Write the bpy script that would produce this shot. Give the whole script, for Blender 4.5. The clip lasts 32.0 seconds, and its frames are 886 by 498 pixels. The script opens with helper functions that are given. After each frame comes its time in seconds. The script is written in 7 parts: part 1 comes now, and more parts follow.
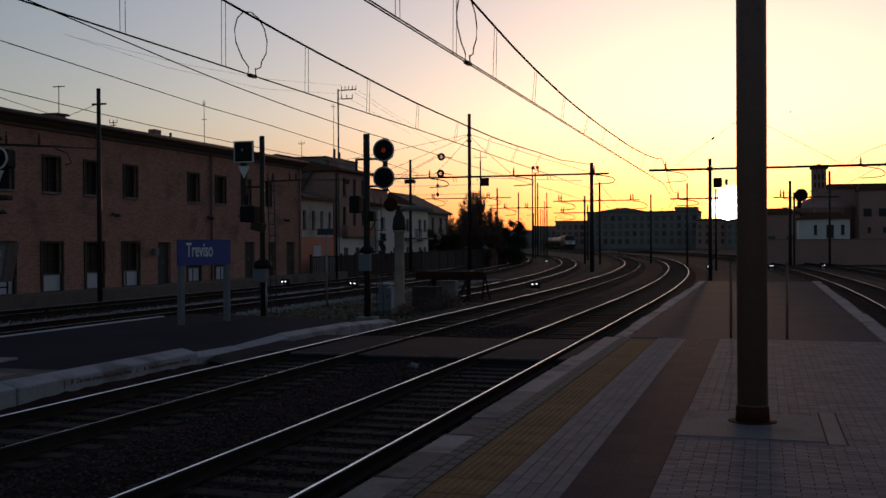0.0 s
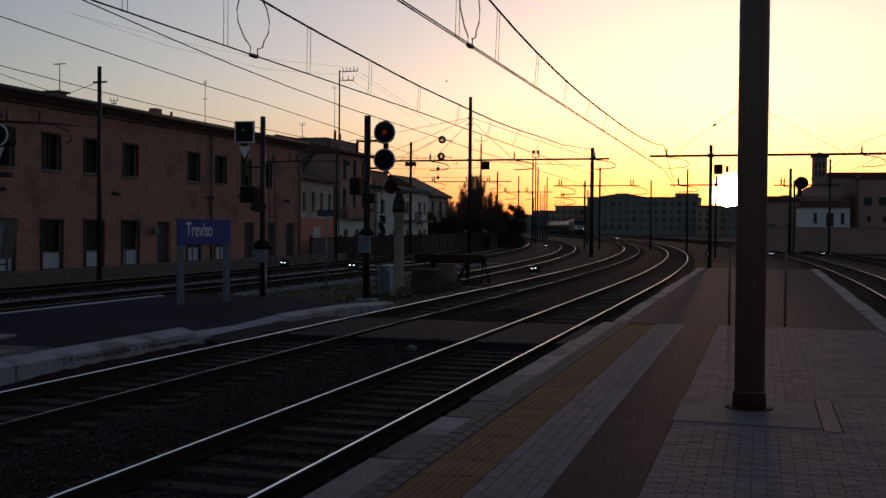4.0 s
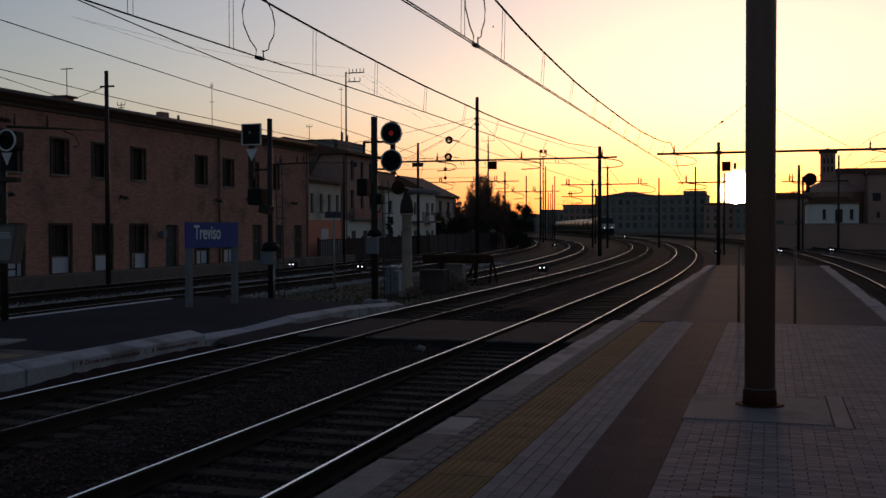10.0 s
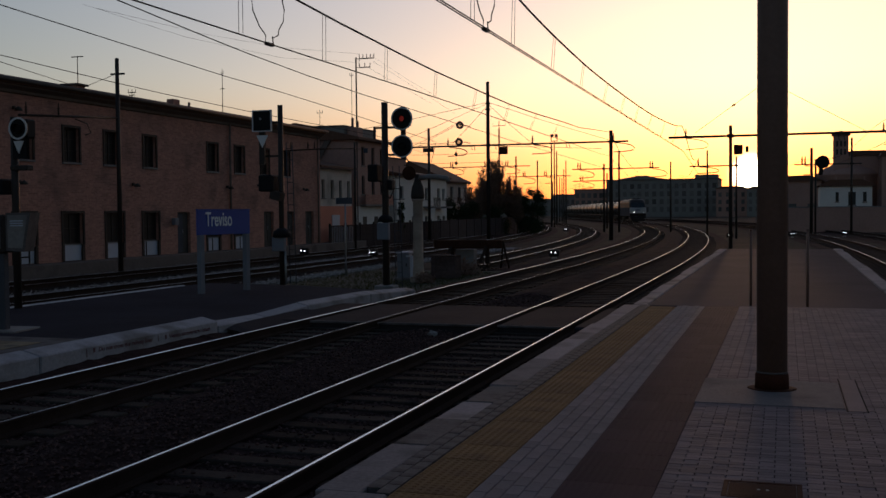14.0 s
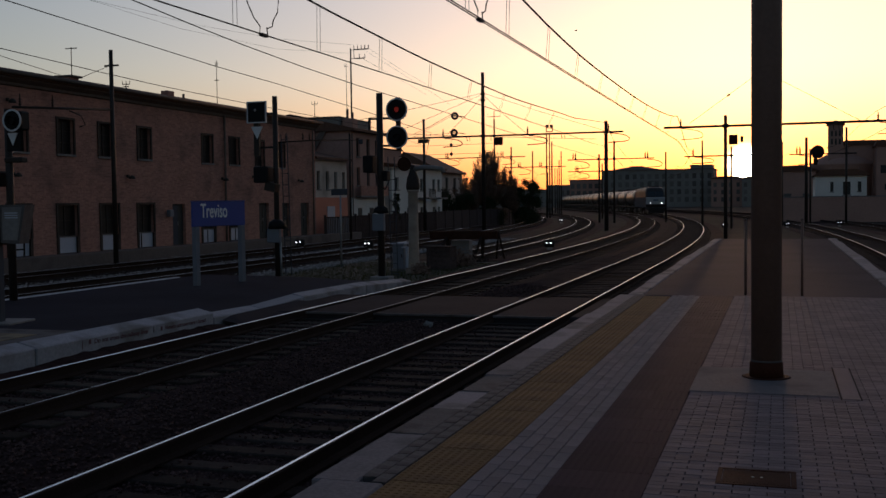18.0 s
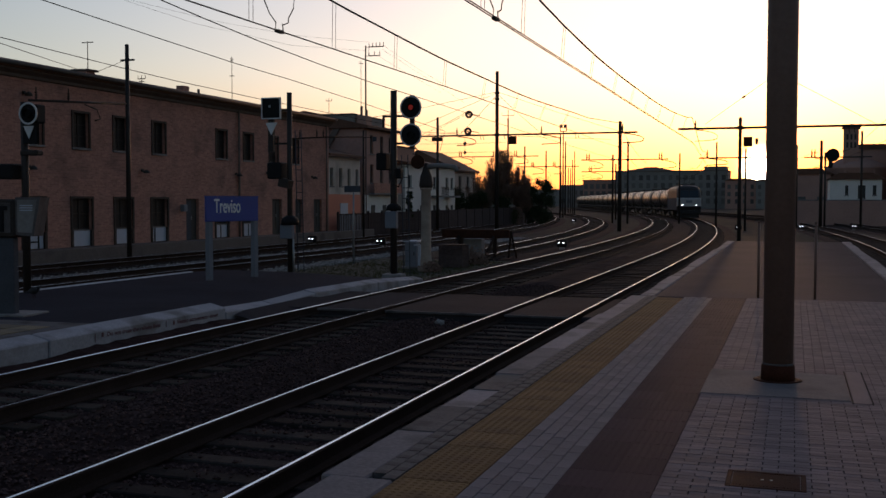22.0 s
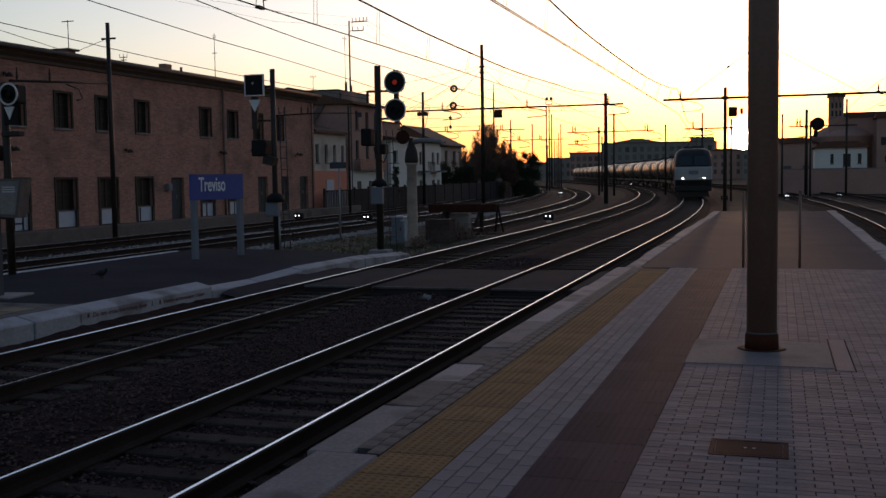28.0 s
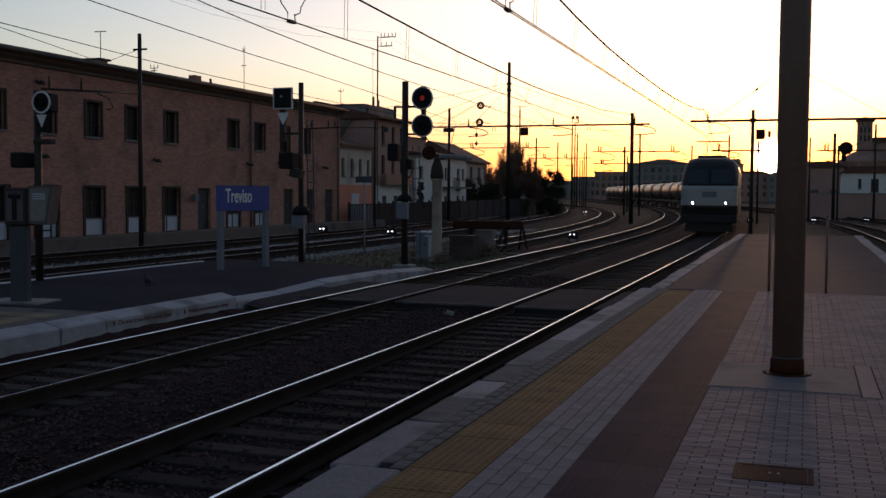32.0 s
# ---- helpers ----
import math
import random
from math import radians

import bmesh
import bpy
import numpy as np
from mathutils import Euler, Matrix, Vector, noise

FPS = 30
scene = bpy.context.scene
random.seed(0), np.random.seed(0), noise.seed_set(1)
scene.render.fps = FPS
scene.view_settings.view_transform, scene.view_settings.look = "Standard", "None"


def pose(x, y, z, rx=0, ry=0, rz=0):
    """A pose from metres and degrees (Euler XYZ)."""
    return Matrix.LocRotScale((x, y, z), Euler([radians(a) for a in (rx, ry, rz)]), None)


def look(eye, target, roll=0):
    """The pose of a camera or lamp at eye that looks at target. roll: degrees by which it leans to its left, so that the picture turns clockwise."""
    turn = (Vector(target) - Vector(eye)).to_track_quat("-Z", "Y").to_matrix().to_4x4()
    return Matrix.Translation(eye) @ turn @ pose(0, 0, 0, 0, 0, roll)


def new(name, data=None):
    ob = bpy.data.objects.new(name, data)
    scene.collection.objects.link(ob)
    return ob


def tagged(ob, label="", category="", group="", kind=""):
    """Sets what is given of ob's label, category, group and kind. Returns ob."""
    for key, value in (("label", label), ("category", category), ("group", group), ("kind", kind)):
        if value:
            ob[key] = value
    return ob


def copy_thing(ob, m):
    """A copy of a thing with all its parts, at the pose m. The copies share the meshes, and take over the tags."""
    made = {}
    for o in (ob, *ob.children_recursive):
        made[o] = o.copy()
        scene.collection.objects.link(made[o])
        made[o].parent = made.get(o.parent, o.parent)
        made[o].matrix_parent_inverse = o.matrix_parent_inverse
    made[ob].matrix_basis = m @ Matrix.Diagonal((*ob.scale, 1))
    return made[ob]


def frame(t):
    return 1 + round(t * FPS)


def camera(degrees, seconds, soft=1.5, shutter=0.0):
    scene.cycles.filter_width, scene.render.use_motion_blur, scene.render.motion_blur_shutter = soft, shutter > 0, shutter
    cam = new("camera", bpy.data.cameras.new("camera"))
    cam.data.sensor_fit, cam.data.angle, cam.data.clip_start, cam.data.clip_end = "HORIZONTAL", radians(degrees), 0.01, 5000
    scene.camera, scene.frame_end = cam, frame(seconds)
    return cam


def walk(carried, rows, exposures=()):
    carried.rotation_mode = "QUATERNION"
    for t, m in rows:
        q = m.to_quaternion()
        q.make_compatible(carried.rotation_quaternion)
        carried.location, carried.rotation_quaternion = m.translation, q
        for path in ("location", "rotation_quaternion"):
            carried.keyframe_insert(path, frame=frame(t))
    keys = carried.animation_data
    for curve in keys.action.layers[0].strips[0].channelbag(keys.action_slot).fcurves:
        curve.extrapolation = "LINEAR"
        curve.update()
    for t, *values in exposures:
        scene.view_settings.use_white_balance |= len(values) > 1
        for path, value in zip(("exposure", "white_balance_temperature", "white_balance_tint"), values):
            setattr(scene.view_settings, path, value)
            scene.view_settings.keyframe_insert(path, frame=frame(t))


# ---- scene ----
# The camera: a phone held by someone standing on the platform.
cam = camera(45.93, 32.0, soft=1.5)

# seconds, eye x y z, yaw to the left of the track, pitch, roll
PATH = [
    (0, -0.027, 0.025, 1.661, 17.052, -0.347, -0.310),
    (0.5, -0.026, 0.004, 1.657, 17.064, -0.411, -0.318),
    (1, -0.026, 0.011, 1.655, 17.262, -0.702, -0.315),
    (1.5, -0.026, 0.012, 1.656, 17.497, -0.984, -0.192),
    (2, -0.028, 0.003, 1.655, 17.539, -1.303, 0.062),
    (2.5, -0.026, -0.004, 1.656, 17.405, -1.471, 0.270),
    (3, -0.031, 0.007, 1.659, 17.067, -1.499, 0.490),
    (3.5, -0.029, 0.007, 1.659, 16.976, -1.346, 0.569),
    (5.5, -0.028, 0.009, 1.656, 17.247, -1.151, -0.047),
    (6, -0.022, 0.013, 1.660, 17.216, -1.309, -0.075),
    (6.5, -0.026, 0.014, 1.655, 17.063, -1.345, -0.061),
    (7, -0.027, 0.028, 1.654, 16.935, -1.371, 0.084),
    (7.5, -0.025, 0.014, 1.656, 16.876, -1.319, 0.149),
    (8, -0.031, 0.010, 1.655, 16.973, -1.129, 0.172),
    (8.5, -0.026, 0.005, 1.656, 17.164, -0.984, 0.142),
    (9, -0.027, 0.005, 1.655, 17.110, -1.036, 0.086),
    (9.5, -0.029, 0.021, 1.653, 17.172, -1.064, 0.001),
    (10, -0.028, 0.028, 1.651, 17.466, -1.249, -0.160),
    (10.5, -0.023, 0.017, 1.660, 17.631, -1.332, -0.307),
    (11, -0.020, 0.008, 1.659, 17.631, -1.320, -0.475),
    (11.5, -0.020, 0.014, 1.659, 17.740, -1.365, -0.713),
    (12, -0.027, 0.013, 1.657, 17.813, -1.267, -0.819),
    (12.5, -0.018, 0.019, 1.660, 18.066, -1.234, -0.912),
    (13, -0.018, 0.023, 1.654, 18.205, -1.565, -0.836),
    (13.5, -0.021, 0.025, 1.652, 18.157, -1.834, -0.650),
    (14, -0.024, 0.038, 1.650, 18.098, -2.044, -0.526),
    (14.5, -0.021, 0.018, 1.655, 18.023, -2.182, -0.458),
    (16.5, -0.017, 0.020, 1.649, 17.801, -2.199, -0.672),
    (17, -0.014, 0.023, 1.648, 17.892, -2.286, -0.807),
    (17.5, -0.017, 0.033, 1.643, 17.837, -2.473, -0.792),
    (18, -0.017, 0.026, 1.642, 17.857, -2.534, -0.718),
    (18.5, -0.013, 0.038, 1.640, 17.958, -2.599, -0.798),
    (19, -0.009, 0.027, 1.640, 18.107, -2.706, -1.032),
    (19.5, -0.008, 0.033, 1.640, 18.234, -2.826, -1.077),
    (20, -0.010, 0.023, 1.640, 18.412, -2.826, -1.062),
    (20.5, -0.014, 0.023, 1.643, 18.600, -2.946, -0.721),
    (21, -0.015, 0.015, 1.646, 18.785, -2.875, -0.469),
    (21.5, -0.017, 0.018, 1.644, 18.604, -2.717, -0.055),
    (22, -0.015, 0.015, 1.641, 18.526, -2.622, 0.048),
    (22.5, -0.013, 0.007, 1.644, 18.449, -2.630, -0.009),
    (23, -0.012, 0.018, 1.645, 18.472, -2.572, -0.114),
    (23.5, -0.010, 0.021, 1.643, 18.474, -2.503, -0.152),
    (24, -0.008, 0.021, 1.641, 18.441, -2.578, -0.177),
    (24.5, -0.011, 0.027, 1.640, 18.409, -2.633, -0.275),
    (25, -0.012, 0.032, 1.639, 18.429, -2.804, -0.316),
    (25.5, -0.006, 0.032, 1.638, 18.477, -2.943, -0.467),
    (27.5, 0.015, 0.045, 1.636, 17.986, -3.910, -0.855),
    (28, 0.018, 0.034, 1.639, 17.872, -4.001, -0.863),
    (28.5, 0.014, 0.029, 1.640, 17.888, -4.048, -0.808),
    (29, 0.011, 0.016, 1.645, 17.952, -3.982, -0.491),
    (29.5, 0.008, 0.019, 1.645, 17.925, -3.828, -0.207),
    (30, 0.001, 0.011, 1.644, 18.288, -3.789, -0.061),
    (30.5, -0.004, 0.008, 1.645, 19.018, -3.648, 0.175),
    (31, -0.005, 0.000, 1.648, 19.170, -3.436, 0.488),
    (31.5, 0.002, -0.000, 1.649, 19.213, -3.205, 0.501),
    (32, 0.000, -0.000, 1.644, 19.123, -3.121, 0.405),
]


def eye_pose(x, y, z, yaw, pitch, roll):
    a, b = radians(yaw), radians(pitch)
    ahead = Vector((-math.sin(a) * math.cos(b), math.cos(a) * math.cos(b), math.sin(b)))
    return look((x, y, z), Vector((x, y, z)) + ahead, roll)


walk(cam, [(t, eye_pose(*p)) for t, *p in PATH],
     exposures=[(t, stops, 5780, 17) for t, stops in
                ((0, 0.14), (9, 0.14), (13, 0.14), (19, 0.22), (20.5, 0.55), (23, 0.64), (25.5, 0.68), (27.5, 0.86), (29, 1.02), (30, 1.06), (31, 0.98), (32, 0.8))])

# ---------------------------------------------------------------- light
SUN_AZ, SUN_EL = radians(1.66), radians(1.83)      # left of the track's line, above the horizon
SUN_DIR = Vector((-math.sin(SUN_AZ) * math.cos(SUN_EL), math.cos(SUN_AZ) * math.cos(SUN_EL), math.sin(SUN_EL)))

world = bpy.data.worlds.new("evening_sky")
scene.world = world
world.use_nodes = True
wn, wl = world.node_tree.nodes, world.node_tree.links
wn.clear()
w_out = wn.new("ShaderNodeOutputWorld")
w_sky = wn.new("ShaderNodeTexSky")
w_sky.sky_type, w_sky.sun_disc = "NISHITA", False
w_sky.sun_elevation, w_sky.sun_rotation = SUN_EL, -SUN_AZ
w_sky.altitude, w_sky.air_density, w_sky.dust_density, w_sky.ozone_density = 15, 1.0, 1.0, 1.6
w_bg = wn.new("ShaderNodeBackground")
w_bg.inputs["Strength"].default_value = 0.14
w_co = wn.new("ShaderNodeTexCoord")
# the evening haze reddens and dims the sky towards the horizon
w_xyz = wn.new("ShaderNodeSeparateXYZ")
wl.new(w_co.outputs["Generated"], w_xyz.inputs[0])
w_low = wn.new("ShaderNodeMapRange")
w_low.interpolation_type = "SMOOTHSTEP"
w_low.inputs["From Min"].default_value, w_low.inputs["From Max"].default_value = -0.02, 0.13
wl.new(w_xyz.outputs["Z"], w_low.inputs["Value"])
w_haze = wn.new("ShaderNodeMix")
w_haze.data_type = "RGBA"
w_haze.inputs["A"].default_value, w_haze.inputs["B"].default_value = (0.68, 0.42, 0.30, 1), (1, 1, 1, 1)
wl.new(w_low.outputs[0], w_haze.inputs["Factor"])


def hazed(colour):
    """A colour of the sky, seen through the haze."""
    mx = wn.new("ShaderNodeMix")
    mx.data_type, mx.blend_type = "RGBA", "MULTIPLY"
    mx.inputs["Factor"].default_value = 1.0
    if isinstance(colour, tuple):
        mx.inputs["A"].default_value = (*colour, 1)
    else:
        wl.new(colour, mx.inputs["A"])
    wl.new(w_haze.outputs["Result"], mx.inputs["B"])
    return mx.outputs["Result"]


wl.new(hazed(w_sky.outputs[0]), w_bg.inputs["Color"])
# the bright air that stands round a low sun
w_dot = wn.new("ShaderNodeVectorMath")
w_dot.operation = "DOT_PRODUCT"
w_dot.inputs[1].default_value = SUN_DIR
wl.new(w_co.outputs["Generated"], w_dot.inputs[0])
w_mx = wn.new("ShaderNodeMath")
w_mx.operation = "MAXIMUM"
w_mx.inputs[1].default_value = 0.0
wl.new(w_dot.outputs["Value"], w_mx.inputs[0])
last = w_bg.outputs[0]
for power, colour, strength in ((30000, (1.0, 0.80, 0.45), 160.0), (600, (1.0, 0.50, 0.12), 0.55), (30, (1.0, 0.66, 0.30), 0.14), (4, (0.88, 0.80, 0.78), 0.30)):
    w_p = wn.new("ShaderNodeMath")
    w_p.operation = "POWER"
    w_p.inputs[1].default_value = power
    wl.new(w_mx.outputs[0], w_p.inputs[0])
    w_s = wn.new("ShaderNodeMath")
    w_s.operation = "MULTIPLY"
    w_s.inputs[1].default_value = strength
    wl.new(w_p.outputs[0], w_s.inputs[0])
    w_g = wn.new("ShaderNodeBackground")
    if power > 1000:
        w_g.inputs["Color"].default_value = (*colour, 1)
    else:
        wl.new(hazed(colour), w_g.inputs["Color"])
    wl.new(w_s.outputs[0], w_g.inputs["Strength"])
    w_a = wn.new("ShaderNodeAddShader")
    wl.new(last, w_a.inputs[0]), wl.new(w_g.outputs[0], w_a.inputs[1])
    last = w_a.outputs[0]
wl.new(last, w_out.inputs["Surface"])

sun_data = bpy.data.lights.new("sun", "SUN")
sun_data.energy, sun_data.angle, sun_data.color = 0.3, radians(0.6), (1.0, 0.52, 0.22)
sun = new("sun", sun_data)
sun.matrix_world = look(SUN_DIR * 100, (0, 0, 0))

# ---------------------------------------------------------------- materials
MATS = {}


def mat(name, base, rough=0.8, metal=0.0, vary=0.25, grain=40.0, patch=2.0, bump=0.3, rand=0.0, dirt=None, spec=0.5, island=False):
    """A worn surface: grain and patches of two sizes, fine relief; rand varies it from piece to piece."""
    m = bpy.data.materials.new(name)
    m.use_nodes = True
    n, l = m.node_tree.nodes, m.node_tree.links
    b = n["Principled BSDF"]
    b.inputs["Metallic"].default_value = metal
    b.inputs["Specular IOR Level"].default_value = spec
    co = n.new("ShaderNodeTexCoord")
    small, big = n.new("ShaderNodeTexNoise"), n.new("ShaderNodeTexNoise")
    small.inputs["Scale"].default_value, small.inputs["Detail"].default_value = grain, 4
    big.inputs["Scale"].default_value, big.inputs["Detail"].default_value = patch, 5
    l.new(co.outputs["Object"], small.inputs["Vector"]), l.new(co.outputs["Object"], big.inputs["Vector"])
    mix = n.new("ShaderNodeMath")
    mix.operation = "ADD"
    l.new(small.outputs[0], mix.inputs[0]), l.new(big.outputs[0], mix.inputs[1])
    ramp = n.new("ShaderNodeMapRange")
    ramp.inputs["From Min"].default_value, ramp.inputs["From Max"].default_value = 0.6, 1.4
    ramp.inputs["To Min"].default_value, ramp.inputs["To Max"].default_value = 1 - vary, 1 + vary
    l.new(mix.outputs[0], ramp.inputs["Value"])
    val = ramp.outputs[0]
    if rand:
        info = n.new("ShaderNodeNewGeometry" if island else "ShaderNodeObjectInfo")
        r2 = n.new("ShaderNodeMapRange")
        r2.inputs["To Min"].default_value, r2.inputs["To Max"].default_value = 1 - rand, 1 + rand
        l.new(info.outputs["Random Per Island" if island else "Random"], r2.inputs["Value"])
        mul = n.new("ShaderNodeMath")
        mul.operation = "MULTIPLY"
        l.new(val, mul.inputs[0]), l.new(r2.outputs[0], mul.inputs[1])
        val = mul.outputs[0]
    col = n.new("ShaderNodeVectorMath")
    col.operation = "SCALE"
    col.inputs[0].default_value = base
    l.new(val, col.inputs["Scale"])
    out = col.outputs[0]
    if dirt:
        mk = n.new("ShaderNodeMapRange")
        mk.inputs["From Min"].default_value, mk.inputs["From Max"].default_value = 0.5, 0.68
        l.new(big.outputs[0], mk.inputs["Value"])
        mx = n.new("ShaderNodeMix")
        mx.data_type = "RGBA"
        mx.inputs["B"].default_value = (*dirt, 1)
        l.new(mk.outputs[0], mx.inputs["Factor"]), l.new(out, mx.inputs["A"])
        out = mx.outputs["Result"]
    l.new(out, b.inputs["Base Color"])
    rr = n.new("ShaderNodeMapRange")
    rr.inputs["To Min"].default_value, rr.inputs["To Max"].default_value = max(rough - 0.12, 0.02), min(rough + 0.12, 1)
    l.new(big.outputs[0], rr.inputs["Value"]), l.new(rr.outputs[0], b.inputs["Roughness"])
    if bump:
        bp = n.new("ShaderNodeBump")
        bp.inputs["Strength"].default_value, bp.inputs["Distance"].default_value = bump, 0.01
        l.new(small.outputs[0], bp.inputs["Height"]), l.new(bp.outputs[0], b.inputs["Normal"])
    MATS[name] = m
    return m


def glow(name, colour, strength):
    m = bpy.data.materials.new(name)
    m.use_nodes = True
    b = m.node_tree.nodes["Principled BSDF"]
    b.inputs["Base Color"].default_value = (*colour, 1)
    b.inputs["Emission Color"].default_value = (*colour, 1)
    b.inputs["Emission Strength"].default_value = strength
    return m


def glass(name, tint=(0.03, 0.035, 0.04)):
    m = bpy.data.materials.new(name)
    m.use_nodes = True
    b = m.node_tree.nodes["Principled BSDF"]
    b.inputs["Base Color"].default_value = (*tint, 1)
    b.inputs["Roughness"].default_value = 0.06
    return m


def courses(m, length=0.27, height=0.075):
    """Lays brick courses over a wall that stands along y: bricks of uneven tone between pale joints."""
    n, l = m.node_tree.nodes, m.node_tree.links
    b = n["Principled BSDF"]
    co, sp, cb = n.new("ShaderNodeTexCoord"), n.new("ShaderNodeSeparateXYZ"), n.new("ShaderNodeCombineXYZ")
    ad = n.new("ShaderNodeMath")
    l.new(co.outputs["Object"], sp.inputs[0])
    l.new(sp.outputs["X"], ad.inputs[0]), l.new(sp.outputs["Y"], ad.inputs[1])
    l.new(ad.outputs[0], cb.inputs["X"]), l.new(sp.outputs["Z"], cb.inputs["Y"])
    bt = n.new("ShaderNodeTexBrick")
    bt.inputs["Scale"].default_value = 1.0
    bt.inputs["Brick Width"].default_value, bt.inputs["Row Height"].default_value, bt.inputs["Mortar Size"].default_value = length, height, 0.007
    bt.inputs["Color1"].default_value, bt.inputs["Color2"].default_value, bt.inputs["Mortar"].default_value = (0.82, 0.82, 0.82, 1), (1.2, 1.17, 1.15, 1), (1.1, 1.15, 1.2, 1)
    l.new(cb.outputs[0], bt.inputs["Vector"])
    old = b.inputs["Base Color"].links[0].from_socket
    mx = n.new("ShaderNodeMix")
    mx.data_type, mx.blend_type = "RGBA", "MULTIPLY"
    mx.inputs["Factor"].default_value = 1.0
    l.new(old, mx.inputs["A"]), l.new(bt.outputs["Color"], mx.inputs["B"]), l.new(mx.outputs["Result"], b.inputs["Base Color"])
    bp = n.new("ShaderNodeBump")
    bp.invert = True
    bp.inputs["Strength"].default_value, bp.inputs["Distance"].default_value = 0.6, 0.008
    l.new(bt.outputs["Fac"], bp.inputs["Height"]), l.new(b.inputs["Normal"].links[0].from_socket, bp.inputs["Normal"]), l.new(bp.outputs[0], b.inputs["Normal"])
    return m


M_BALLAST = mat("ballast", (0.0375, 0.0224, 0.0219), 0.95, vary=0.5, grain=14, patch=0.6, bump=1.0, spec=0.03)
M_STONE = mat("ballast_stone", (0.0726, 0.0453, 0.0425), 0.9, vary=0.25, grain=30, patch=4, bump=0.3, rand=0.5, island=True, spec=0.03)
M_EARTH = mat("earth", (0.0513, 0.0411, 0.0342), 0.95, vary=0.45, grain=6, patch=0.25, bump=0.8, spec=0.03)
M_GRASS = mat("grass", (0.046, 0.047, 0.010), 0.9, vary=0.4, grain=10, patch=0.8, bump=0.2, rand=0.4, island=True, spec=0.05)
M_RAILTOP = mat("rail_running_surface", (0.82, 0.87, 0.93), 0.34, 1.0, vary=0.08, grain=60, patch=0.5, bump=0.03)
M_RAIL = mat("rusty_rail", (0.036, 0.025, 0.021), 0.95, 0.0, vary=0.35, grain=50, patch=2, bump=0.3, spec=0.03)
M_WOOD = mat("oiled_sleeper", (0.0478, 0.0377, 0.0342), 0.9, vary=0.4, grain=22, patch=3, bump=0.7, rand=0.3, spec=0.03)
M_SLEEP = mat("concrete_sleeper", (0.0495, 0.0408, 0.0352), 0.9, vary=0.35, grain=30, patch=2, bump=0.5, rand=0.3, spec=0.03)
M_ASPH = mat("asphalt", (0.0296, 0.0289, 0.0393), 0.9, vary=0.5, grain=60, patch=0.5, bump=0.5, spec=0.03)
M_ASPH2 = mat("worn_asphalt", (0.0978, 0.0741, 0.0785), 0.9, vary=0.3, grain=60, patch=0.5, bump=0.5, spec=0.03)
M_CROSS = mat("crossing_asphalt", (0.043, 0.037, 0.041), 0.92, vary=0.35, grain=50, patch=0.7, bump=0.5, spec=0.03)
M_KERB = mat("kerb_stone", (0.285, 0.2417, 0.2508), 0.85, vary=0.25, grain=30, patch=1.4, bump=0.4, rand=0.12, dirt=(0.14, 0.12, 0.115), spec=0.15)
M_KERBD = mat("dark_kerb_stone", (0.1254, 0.1117, 0.1117), 0.9, vary=0.3, grain=30, patch=2.5, bump=0.5, dirt=(0.065, 0.056, 0.055), spec=0.15)
M_KERBM = mat("stained_kerb_stone", (0.19, 0.165, 0.17), 0.88, vary=0.3, grain=30, patch=1.8, bump=0.45, rand=0.1, dirt=(0.11, 0.1, 0.1), spec=0.15)
M_PAINTW = mat("white_edge_paint", (0.5, 0.5, 0.53), 0.7, vary=0.2, grain=25, patch=1.0, bump=0.2, dirt=(0.3, 0.3, 0.31))
M_KERBW = mat("painted_kerb", (0.3192, 0.3135, 0.342), 0.75, vary=0.25, grain=25, patch=1.2, bump=0.3, rand=0.08, dirt=(0.16, 0.15, 0.15), spec=0.15)
M_YEL = mat("tactile_yellow", (0.217, 0.118, 0.05), 0.85, vary=0.25, grain=40, patch=2.5, bump=0.3, rand=0.12, dirt=(0.165, 0.09, 0.046), spec=0.15)
M_YELP = mat("faded_tactile_yellow", (0.20, 0.155, 0.10), 0.85, vary=0.3, grain=40, patch=2.5, bump=0.3, rand=0.2, spec=0.15, dirt=(0.13, 0.11, 0.09))
M_BRICKW = mat("pale_paver", (0.1804, 0.1541, 0.1639), 0.85, vary=0.2, grain=50, patch=3, bump=0.35, rand=0.13, spec=0.15)
M_BRICKR = mat("dark_red_paver", (0.054, 0.034, 0.044), 0.85, vary=0.15, grain=50, patch=2, bump=0.2, rand=0.14, spec=0.06)
M_BRICKP = mat("grey_pink_paver", (0.1863, 0.1392, 0.1451), 0.85, vary=0.2, grain=50, patch=3, bump=0.35, rand=0.24, spec=0.15)
M_BRICKPI = mat("grey_pink_paver_far", (0.1863, 0.1392, 0.1451), 0.85, vary=0.2, grain=50, patch=3, bump=0.35, rand=0.24, island=True, spec=0.15)
M_BRICKWI = mat("pale_paver_far", (0.1804, 0.1541, 0.1639), 0.85, vary=0.2, grain=50, patch=3, bump=0.35, rand=0.13, island=True, spec=0.15)
M_JOINT = mat("joint_sand", (0.085, 0.066, 0.062), 0.95, vary=0.3, grain=60, patch=3, bump=0.4, spec=0.1)
M_JOINTD = mat("open_joint", (0.02, 0.016, 0.016), 0.95, vary=0.3, grain=60, patch=3, bump=0.3, spec=0.05)
M_RUST = mat("rusty_iron", (0.058, 0.026, 0.017), 0.85, 0.3, vary=0.4, grain=40, patch=5, bump=0.6, spec=0.05)
M_GRATE = mat("rusted_cast_iron", (0.06, 0.022, 0.014), 0.9, 0.0, vary=0.4, grain=60, patch=8, bump=0.5, spec=0.1)
